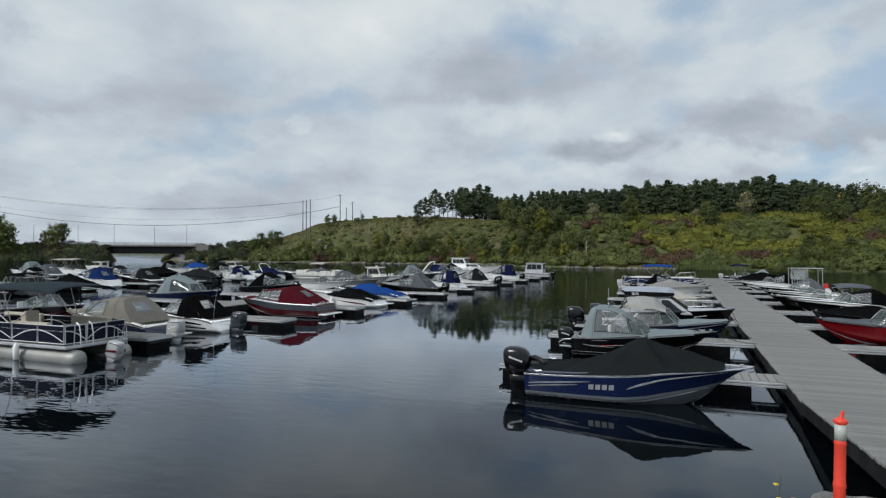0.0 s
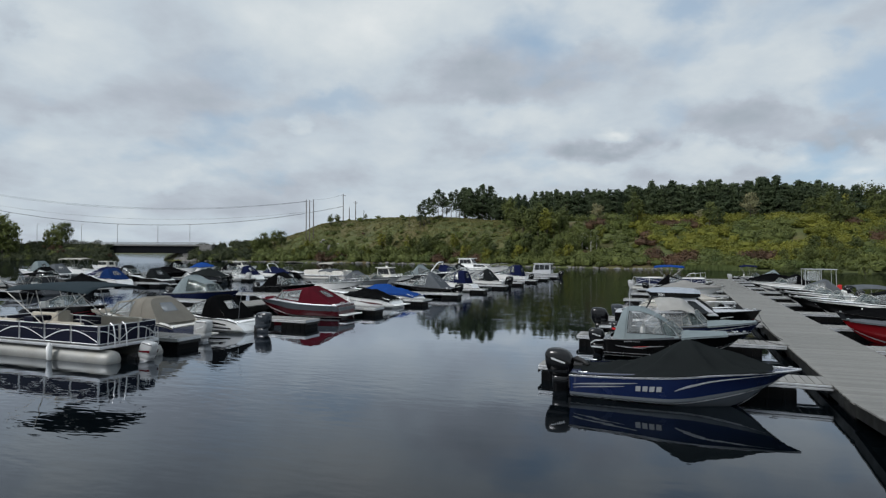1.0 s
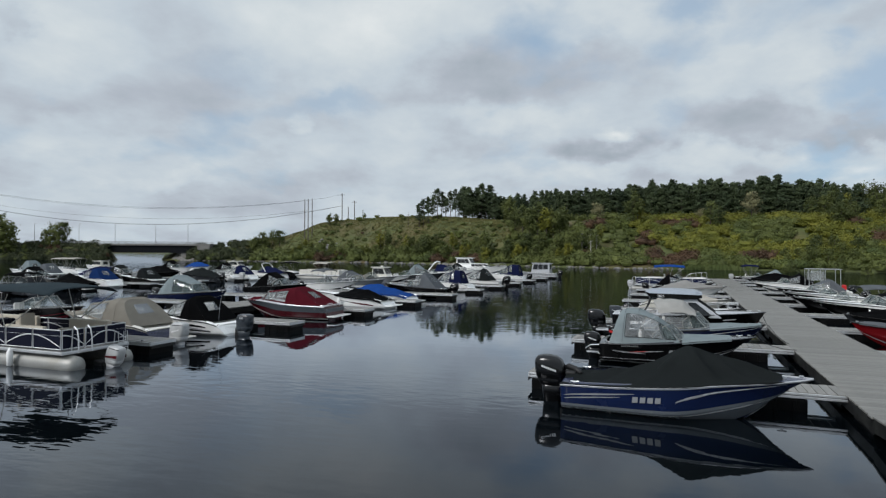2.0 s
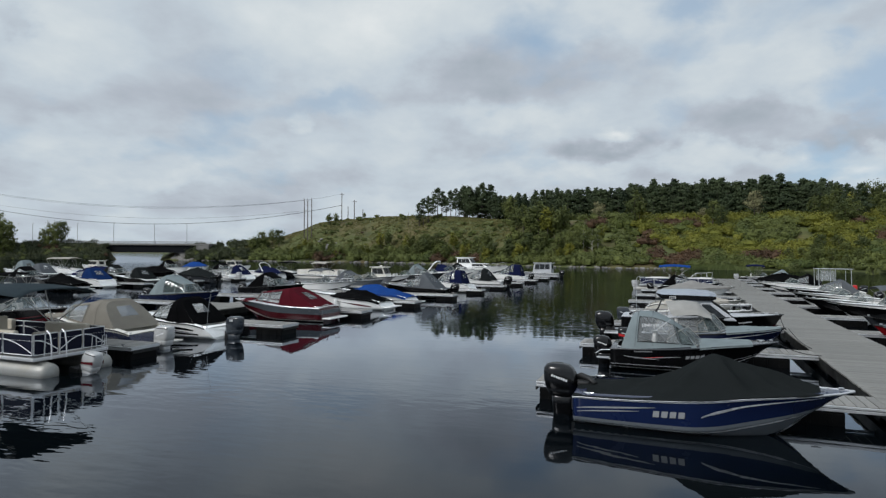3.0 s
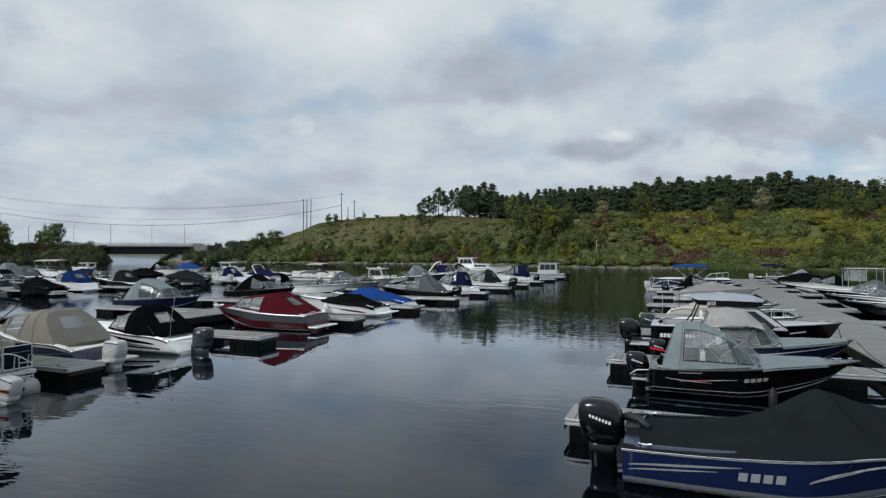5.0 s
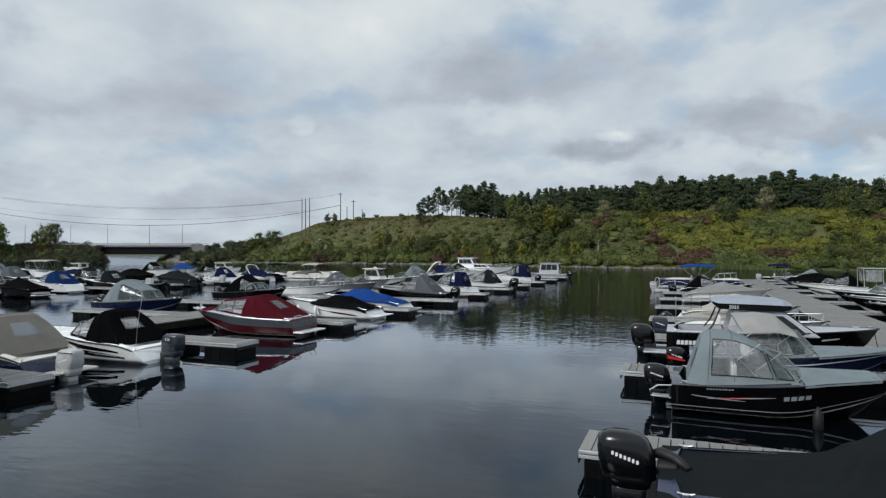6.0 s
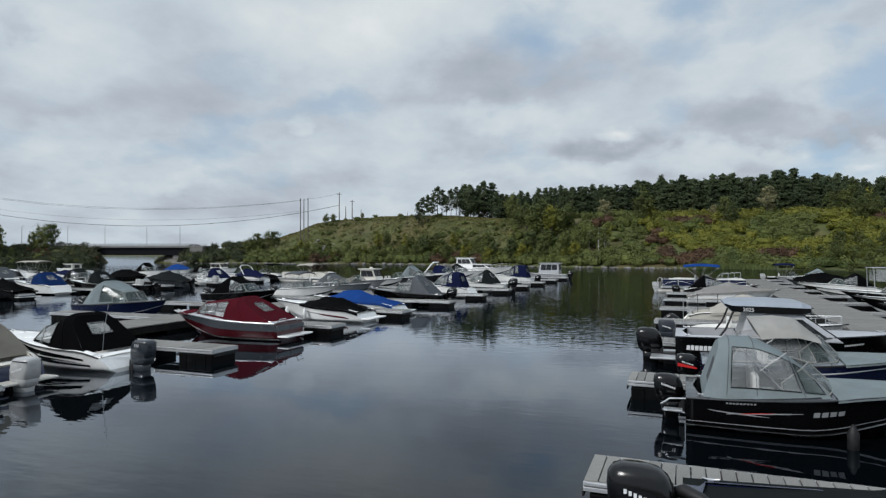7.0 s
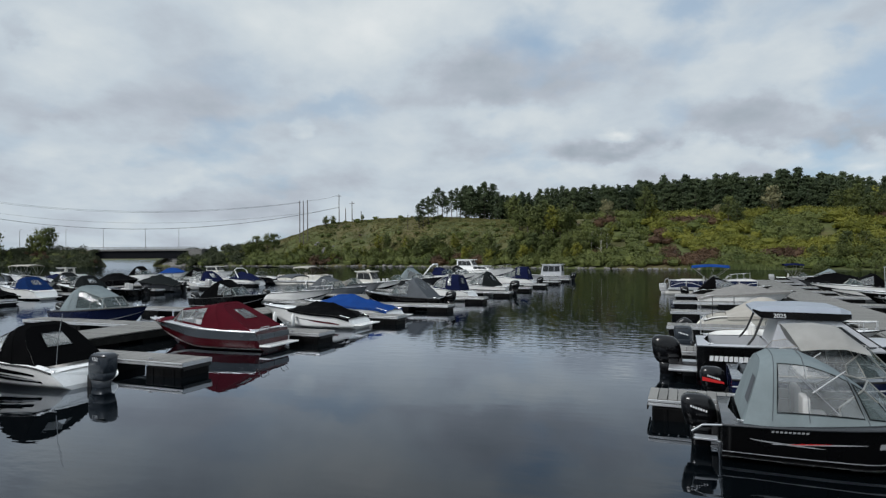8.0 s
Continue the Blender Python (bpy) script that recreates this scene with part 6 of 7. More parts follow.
craft("runabout", -76.0, 65.2, True, 6.0, "white runabout under a blue tarpaulin", WHITE, 2.4, 0.7, 1.0, tarp=(C_NAVY, [(0, 0.2), (2, 0.5), (4, 0.4), (5.4, 0.05)], 0, 5.4))
craft("runabout", -80.2, 76.8, False, 6.6, "white boat with a black canvas top", WHITE, 2.4, 0.75, 1.05, ws=3.8, ws_h=0.5, top=(0.9, 3.6, 2.2, C_BLACK))
craft("runabout", -84.0, 86.0, False, 6.0, "boat under a bright blue tarpaulin", WHITE, 2.4, 0.7, 1.0, tarp=(C_BLUE, [(0, 0.3), (2, 0.9), (3.4, 0.8), (5.4, 0.1)], 0, 5.4))
for x_, y_ in ((-79.0, 89.5), (-92.0, 78.0)):
    b, h = craft("cabin_boat", x_, y_, x_ < -90, 7.0, "white cabin boat with a square wheelhouse", WHITE, 2.6, 0.8, 1.2)
    wheelhouse(b, 2.2, 4.7, 0.92, 0.9, 1.85, 0.6, 2, OFFWHITE, 0.42)
craft("runabout", -80.0, 56.6, True, 6.4, "white boat with pale grey enclosed canvas", WHITE, 2.4, 0.75, 1.05, ws=3.8, ws_h=0.5, top=(0.5, 3.6, 2.3, C_GREY), bands=((0.3, 0.5, MAROON, "hull_band"),))
craft("runabout", -74.0, 54.6, True, 6.2, "dark boat with a grey canvas top", DARKGREY, 2.4, 0.75, 1.05, ws=3.8, ws_h=0.5, top=(0.5, 3.6, 2.0, C_MIDGREY))
craft("runabout", -86.0, 67.5, True, 6.4, "white boat with a beige hard sunshade", WHITE, 2.4, 0.75, 1.05, ws=3.8, ws_h=0.5, sun=(0.8, 3.4, 2.5, C_CREAM))
craft("runabout", -95.0, 72.0, True, 6.4, "dark wakeboard boat with a pale tower top", BLACK, 2.4, 0.75, 1.05, ws=3.8, ws_h=0.5, sun=(0.8, 3.0, 2.4, C_CREAM))

for y_, hull_, cloth, kind in ((33.0, BLACK, C_BLACK, 0), (38.5, WHITE, C_GREY, 1), (44.6, DARKGREY, C_BLACK, 1), (51.0, WHITE, C_NAVY, 0), (55.2, BLACK, C_CHAR, 1), (73.6, WHITE, C_BLACK, 1)):
    name_ = {0: "white", 1: "dark"}[int(hull_ is not WHITE)]
    if kind:
        craft("runabout", -66.4, y_, False, 6.1, name_ + " runabout with a canvas camper top", hull_, 2.35, 0.72, 1.0, ws=3.6, ws_h=0.5, top=(0.7, 3.5, 1.95, cloth))
    else:
        craft("runabout", -66.4, y_, False, 6.1, name_ + " runabout under a fitted canvas cover", hull_, 2.35, 0.70, 1.0, tarp=(cloth, [(0, 0.2), (1.8, 0.55), (3.0, 0.8), (5.4, 0.05)], 0, 5.5))
for y_, hull_, cloth in ((63.4, WHITE, C_NAVY), (48.6, BLACK, C_CHAR), (27.0, WHITE, C_BLACK)):
    craft("runabout", -50.9, y_, True, 6.0, "moored runabout with a dark canvas camper top", hull_, 2.35, 0.70, 1.0, ws=3.6, ws_h=0.5, top=(0.7, 3.5, 1.9, cloth), platform=WHITE)
for y_, hull_ in ((66.4, DARKGREY), (74.6, WHITE)):
    craft("runabout", -34.2, y_, False, 5.9, "open runabout with raked windshield at the pier", hull_, 2.3, 0.68, 1.0, ws=3.5, ws_h=0.5, chairs=((1.8, 0.4), (1.8, -0.4)), motor=(MOTOR, 1.0, {}))

# ---- mooring ropes ----
ROPE = material("mooring_rope", (0.30, 0.28, 0.24), 0.9, 0.0, 0.2, 8.0, 60.0)
ROPE_DARK = material("dark_rope", (0.02, 0.02, 0.022), 0.9, 0.0, 0.2, 8.0, 60.0)


def rope(p, q, sag, mat_=ROPE):
    p, q = Vector(p), Vector(q)
    pts = [p + (q - p) * t - Vector((0, 0, 4 * sag * t * (1 - t))) for t in steps(0, 1, 11)]
    tagged(part("mooring_rope", tube(pts, 0.011, 5), mat_), "thin mooring rope tied from boat to dock", "rope", "mooring ropes")


for y_, bow_x, z_, side in ((22.15, 1.30, 0.98, 1.3), (26.1, 2.2, 0.98, -1.2), (29.0, 2.3, 1.2, 1.2), (33.0, 1.8, 0.92, -1.2), (40.0, 1.9, 0.9, -1.2)):
    rope((bow_x, y_, z_), (RX0 + 0.05, y_ + side, DECK + 0.03), 0.10, ROPE_DARK)
for y_, stern_x, z_, to in ((15.48, -3.2, 0.62, 16.66), (22.15, -3.1, 0.62, 23.6), (26.1, -2.7, 0.62, 24.65), (29.0, -3.4, 0.95, 30.55)):
    rope((stern_x, y_ + (0.95 if to > y_ else -0.95), z_), (stern_x + 0.9, to, DECK + 0.03), 0.04)
for y_, bow_x, side in ((18.85, -24.3, -0.9), (22.0, -24.2, 1.0), (29.05, -24.3, 1.1), (35.95, -24.1, 1.0)):
    rope((bow_x + 0.5, y_, 0.95), (LX1 - 0.06, y_ + side, DECK + 0.03), 0.06)

# ---- trees, bushes, rocks ----
def leaf_quads(rng, centres, size, droop=0.0, out=None, loose=0.38):
    """Little leaf sprays round the centres, lying along the crown's surface where out is given: arrays of vertices and faces."""
    n = len(centres)
    a = rng.normal(size=(n, 3))
    if out is not None:
        face = out / np.maximum(1e-6, np.linalg.norm(out, axis=1))[:, None] + rng.normal(size=(n, 3)) * loose
        a = np.cross(face, a)
    a /= np.linalg.norm(a, axis=1)[:, None]
    b = np.cross(a, rng.normal(size=(n, 3)) if out is None else face)
    b /= np.linalg.norm(b, axis=1)[:, None]
    if droop:
        a[:, 2] *= 1 - droop
        b[:, 2] *= 1 - droop
    s = size * rng.uniform(0.6, 1.4, size=(n, 1))
    a, b = a * s, b * s * rng.uniform(0.45, 0.9, size=(n, 1))
    v = np.stack([centres - a, centres - b * 0.8 + a * 0.1, centres + a, centres + b], 1).reshape(-1, 3)
    f = np.arange(4 * n).reshape(-1, 4)
    return v, f


def quads_mesh(name, v, f, mat_):
    me = bpy.data.meshes.new(name)
    n = len(f)
    me.vertices.add(len(v))
    me.vertices.foreach_set("co", np.ascontiguousarray(v, dtype=np.float32).ravel())
    me.loops.add(4 * n)
    me.loops.foreach_set("vertex_index", np.ascontiguousarray(f, dtype=np.int32).ravel())
    me.polygons.add(n)
    me.polygons.foreach_set("loop_start", np.arange(0, 4 * n, 4, dtype=np.int32))
    me.update(calc_edges=True)
    me.materials.append(mat_)
    return me


def trunk_mesh(name, rng, height, r, mat_, limbs=5, spread=1.2, start=0.35):
    bm = bmesh.new()
    lean = rng.uniform(-0.25, 0.25, 2)
    pts = [(lean[0] * t * t, lean[1] * t * t, height * t - 0.4 * (t == 0)) for t in steps(0, 1, 6)]
    add_tube(bm, pts, [r * (1 - 0.85 * t) for t in steps(0, 1, 6)], 7)
    for k in range(limbs):
        t = rng.uniform(start, 0.85)
        ang = rng.uniform(0, math.tau)
        base = Vector((lean[0] * t * t, lean[1] * t * t, height * t))
        out = Vector((math.cos(ang), math.sin(ang), rng.uniform(0.2, 0.9))) * spread * (1.1 - t * 0.6)
        add_tube(bm, [base, base + out * 0.5 + Vector((0, 0, 0.1)), base + out], [r * 0.35, r * 0.22, r * 0.08], 5)
    me = bpy.data.meshes.new(name)
    bm.to_mesh(me)
    bm.free()
    me.materials.append(mat_)
    return me


def pine_crown(seed, height, radius, bare, tufts=120, sprays=36):
    """Loose tufts of needles round the trunk, widest below the middle, thinning to an uneven top."""
    rng = np.random.default_rng(seed)
    cs, outs = [], []
    for k in range(tufts):
        up_ = ((k + rng.uniform(0, 1)) / tufts) ** 0.9
        t = bare + (0.97 - bare) * up_
        shape = (1.0 - 0.86 * up_ ** 1.9) * (0.66 + 0.34 * min(1.0, up_ * 4))
        ang = rng.uniform(0, math.tau)
        way = np.array([math.cos(ang), math.sin(ang), 0.0])
        mid = way * radius * shape * rng.uniform(0.35, 1.08) + np.array([0, 0, height * t + rng.uniform(-0.3, 0.3)])
        q = rng.normal(size=(sprays, 3))
        cs.append(mid + q * np.array([0.42, 0.42, 0.20]) * (0.6 + 0.6 * shape))
        outs.append(q * 0.35 + way * 0.65 + np.array([0, 0, 0.75]))
    tip = rng.normal(size=(60, 3)) * np.array([0.30, 0.30, 0.32]) + np.array([0, 0, height - 0.75])
    v, f = leaf_quads(rng, np.concatenate(cs + [tip]), 0.235, 0.10, np.concatenate(outs + [tip * np.array([1, 1, 0]) + np.array([0, 0, 0.6])]), 0.45)
    return quads_mesh("crown", v, f, PINE)


def leafy_crown(seed, height, radius, low, mat_, clumps=22, leaves=34, leaf=0.21):
    rng = np.random.default_rng(seed)
    cs, outs = [], []
    for k in range(clumps):
        d = rng.normal(size=3)
        d /= np.linalg.norm(d)
        mid = np.array([0, 0, height * (0.5 + low / 2)]) + d * np.array([radius, radius, height * (1 - low) / 2]) * rng.uniform(0.35, 0.92)
        q = rng.normal(size=(leaves, 3))
        cs.append(mid + q * radius * 0.17)
        outs.append(q + d * 0.6 + np.array([0, 0, 0.3]))
    v, f = leaf_quads(rng, np.concatenate(cs), leaf, 0.0, np.concatenate(outs))
    return quads_mesh("crown", v, f, mat_)


def at_land(a, d):
    p = R_DIR * a + F_DIR * d
    return Vector((p.x, p.y, ground_height(a, d)))


def tree_model(trunk, crown, label, category, group):
    base = thing("tree", Matrix.Translation((0, 0, -60)), label, category, group)
    part_mesh("trunk", trunk, base)
    if crown:
        part_mesh("crown", crown, base)
    return base


trng = np.random.default_rng(5)
MODELS = {"pine": [], "open_pine": [], "leafy": [], "yellow": [], "pale": [], "birch": []}
for s in range(6):
    hgt = 10.6 + s * 0.55
    MODELS["pine"].append(tree_model(trunk_mesh("trunk", trng, hgt * 0.95, 0.17, BARK, 8, 1.6, 0.2), pine_crown(20 + s, hgt, 2.7 + 0.25 * (s % 4), 0.10 + 0.06 * (s % 3), 104, 29), "tall dark green pine on the wooded hill", "tree", "pines of the wood"))
for s in range(4):
    hgt = 10.4 + s * 0.8
    MODELS["open_pine"].append(tree_model(trunk_mesh("trunk", trng, hgt * 0.96, 0.17, BARK, 10, 1.7, 0.35), pine_crown(80 + s, hgt, 2.7 + 0.25 * s, 0.22 + 0.10 * (s % 3), 46, 34), "tall thin pine with a bare lower trunk", "tree", "pines of the wood"))
for s in range(5):
    MODELS["leafy"].append(tree_model(trunk_mesh("trunk", trng, 6.5, 0.16, BARK, 7, 1.6), leafy_crown(40 + s, 8.0, 2.3, 0.12, LEAF, 36, 46), "green leafy tree on the far bank", "tree", "leafy trees of the bank"))
for s in range(3):
    MODELS["yellow"].append(tree_model(trunk_mesh("trunk", trng, 6.0, 0.14, BARK, 7, 1.5), leafy_crown(50 + s, 7.6, 2.2, 0.15, LEAF_YELLOW, 28, 50), "yellow-green leafy tree on the far bank", "tree", "leafy trees of the bank"))
for s in range(2):
    MODELS["pale"].append(tree_model(trunk_mesh("trunk", trng, 6.5, 0.15, BARK, 8, 1.6), leafy_crown(60 + s, 8.0, 2.3, 0.2, LEAF_PALE, 22, 44), "pale thinning leafy tree before the pines", "tree", "leafy trees of the bank"))
for s in range(2):
    MODELS["birch"].append(tree_model(trunk_mesh("trunk", trng, 8.0, 0.11, BIRCH, 12, 1.7, 0.25), leafy_crown(70 + s, 8.6, 1.7, 0.28, LEAF, 20, 40, 0.18), "slender birch with a white trunk", "tree", "leafy trees of the bank"))


def plant(kind, px, d, scale=1.0, which=None):
    """A tree in the direction px of the view's width, d metres ahead."""
    a = (px - 784) / 1079 * d
    model = MODELS[kind][which if which is not None else int(trng.integers(len(MODELS[kind])))]
    m = Matrix.Translation(at_land(a, d)) @ Matrix.Rotation(trng.uniform(0, math.tau), 4, "Z")
    ob = copy_thing(model, m)
    ob.scale = (scale * trng.uniform(0.9, 1.12), scale * trng.uniform(0.9, 1.12), scale)
    return ob


# the wood: a wall of pines from the middle of the hill to its far end
deep = []
for row in range(5):
    px = 897 + row * 4
    while px < 1690:
        d = interp(px, [885, 1000, 1200, 1400, 1700], [228, 208, 192, 182, 170]) + row * 5.5 + trng.uniform(-2, 2)
        size_ = interp(px, [885, 960, 1010, 1100, 1250, 1400, 1450, 1500, 1560, 1700], [0.90, 0.82, 0.88, 0.98, 1.05, 1.02, 0.90, 0.76, 0.70, 0.72]) * trng.uniform(0.93, 1.07)
        at_px = px + trng.uniform(-4, 4)
        if row < 2:
            plant("pine", at_px, d, size_)
        else:
            deep.append((at_land((at_px - 784) / 1079 * d, d), size_, trng.uniform(0, math.tau), int(trng.integers(6))))
        px += trng.uniform(8.5, 13)
pieces = []
for p, size_, turn_, which in deep:
    me = next(o for o in MODELS["pine"][which].children if o.name.startswith("crown")).data
    co = np.empty(len(me.vertices) * 3, dtype=np.float32)
    me.vertices.foreach_get("co", co)
    co = co.reshape(-1, 4, 3)[::3]
    co = (co.mean(1, keepdims=True) + (co - co.mean(1, keepdims=True)) * 1.5).reshape(-1, 3) * size_
    c_, s_ = math.cos(turn_), math.sin(turn_)
    pieces.append(np.stack([co[:, 0] * c_ - co[:, 1] * s_ + p.x, co[:, 0] * s_ + co[:, 1] * c_ + p.y, co[:, 2] + p.z], 1))
v_ = np.concatenate(pieces)
tagged(new("pine_wood", quads_mesh("pine_wood", v_, np.arange(len(v_)).reshape(-1, 4), PINE)), "dense dark pine wood behind the front trees", "wood", kind="stuff")
for px in (736, 743, 752, 760, 768, 776, 783, 791, 800, 806, 815, 824, 830, 838, 846, 853, 861, 869, 877, 885):
    plant("open_pine" if px < 812 else "pine", px, 232 + trng.uniform(-6, 6), trng.uniform(0.76, 0.94) * (1.14 if px > 808 else 1.0))
for px in range(814, 902, 8):
    plant("pine", px + trng.uniform(-2, 2), 243 + trng.uniform(-3, 3), trng.uniform(0.74, 0.86))
for px, d, k, s in ((893, 206, "leafy", 1.2), (905, 200, "leafy", 1.0), (918, 196, "leafy", 1.15), (930, 190, "leafy", 1.25), (944, 186, "leafy", 1.5), (960, 184, "yellow", 1.35), (972, 184, "leafy", 1.2), (925, 180, "leafy", 0.9), (950, 176, "leafy", 0.9), (978, 172, "leafy", 0.8),
                    (988, 186, "leafy", 1.0), (1050, 186, "pale", 0.9), (1055, 172, "yellow", 0.6), (1112, 178, "leafy", 1.3), (1120, 180, "yellow", 1.0), (1228, 176, "pale", 0.6), (1248, 172, "leafy", 0.9), (1262, 168, "leafy", 0.8), (1320, 168, "pale", 1.15),
                    (1425, 166, "leafy", 0.9), (1460, 170, "leafy", 1.2), (1490, 168, "yellow", 1.1), (1515, 168, "leafy", 1.3), (1540, 166, "leafy", 1.3), (1575, 166, "leafy", 1.3), (1600, 166, "leafy", 1.2), (1390, 128, "leafy", 0.55), (1378, 124, "leafy", 0.45), (1470, 118, "leafy", 0.5), (1520, 114, "leafy", 0.5), (1440, 122, "leafy", 0.45),
                    (1037, 164, "birch", 0.9), (1047, 166, "birch", 0.75), (1022, 168, "birch", 0.75), (1000, 172, "leafy", 0.8), (1030, 172, "leafy", 0.6), (1012, 168, "leafy", 0.65),
                    (445, 246, "leafy", 0.85), (460, 248, "leafy", 0.95), (490, 246, "leafy", 0.9), (478, 250, "leafy", 0.8), (578, 250, "leafy", 0.62), (590, 251, "leafy", 0.55), (655, 240, "leafy", 0.25), (640, 255, "leafy", 0.35),
                    (92, 244, "leafy", 1.5), (106, 246, "leafy", 1.4), (78, 245, "leafy", 1.1), (-6, 236, "leafy", 2.3), (-22, 236, "leafy", 2.1), (-45, 238, "leafy", 2.4), (5, 236, "leafy", 1.8), (-70, 238, "leafy", 2.2)):
    plant(k, px, d, s)
for k in range(24):
    px = trng.uniform(1375, 1640)
    d = 60.0
    while d < 200 and d < shore_at((px - 784) / 1079 * d):
        d += 2.0
    plant("leafy", px, d + trng.uniform(1.5, 10), trng.uniform(0.38, 0.62))
for k in range(18):
    px = trng.uniform(1430, 1680)
    plant("leafy" if k % 4 else "pine", px, trng.uniform(140, 168), trng.uniform(0.6, 0.95))
# young trees and tall bushes along the foot of the hill
for k in range(96):
    px = trng.uniform(490, 1010)
    d = 150.0
    while d < 290 and d < shore_at((px - 784) / 1079 * d):
        d += 2.0
    plant("yellow" if trng.uniform() < 0.30 else "leafy", px, d + trng.uniform(1.0, 15), trng.uniform(0.34, 0.72) * (1.25 if px > 640 else 0.8))
dead = tree_model(trunk_mesh("trunk", trng, 6.0, 0.12, BARK, 9, 1.0, 0.4), None, "bare dead tree on the hill crest", "tree", "")
dead.matrix_world = Matrix.Translation(at_land(-14.5, 232))
for models in MODELS.values():
    for model in models:
        for ob in (*model.children_recursive, model):
            bpy.data.objects.remove(ob)


def bush(rng, p, r, h, dense=1.0):
    """The leaves of one shrub: rounded lobes that crowd one another; centres and the way each leaf faces."""
    count = 5 + int(3.0 * r)
    lobes = rng.uniform(-1, 1, size=(count, 3)) * np.array([0.62, 0.62, 0.0])
    lobes[:, 2] = 0.30 + 0.42 * rng.uniform(0.3, 1.0, count) * (1 - 0.55 * (lobes[:, 0] ** 2 + lobes[:, 1] ** 2))
    size = rng.uniform(0.30, 0.58, count)
    n = int((28 + 62 * r ** 1.75) * dense)
    q = rng.normal(size=(n, 3))
    q /= np.linalg.norm(q, axis=1)[:, None]
    q[:, 2] = np.where(q[:, 2] < -0.35, -q[:, 2], q[:, 2])
    which = rng.integers(0, count, n)
    c = lobes[which] + q * (size[which] * rng.uniform(0.80, 1.08, n))[:, None]
    c[:, 2] = np.maximum(c[:, 2], 0.02)
    base, spread = np.array([p.x, p.y, p.z - 0.1]), np.array([r, r, h])
    # the body under the leaves: in each direction as far out as the farthest lobe
    az_, el_ = np.meshgrid(np.arange(9) * math.tau / 9, np.array([0.0, 0.42, 0.85, math.pi / 2]))
    way = np.stack([np.cos(az_) * np.cos(el_), np.sin(az_) * np.cos(el_), np.sin(el_)], -1)
    mid = np.array([0, 0, 0.15])
    near_ = way @ (lobes - mid).T
    miss = np.sum((lobes - mid) ** 2, 1) - near_ ** 2
    out = np.max(near_ + np.sqrt(np.maximum(size ** 2 - miss, 0)) - 2.0 * (miss > size ** 2), -1)
    body = base + (mid + way * np.maximum(out, 0.30)[..., None] * 0.75) * spread
    quads = np.stack([body[:-1], np.roll(body[:-1], -1, 1), np.roll(body[1:], -1, 1), body[1:]], 2).reshape(-1, 3)
    return np.concatenate([base + c * spread, q + np.array([0, 0, 0.15])], 1), quads


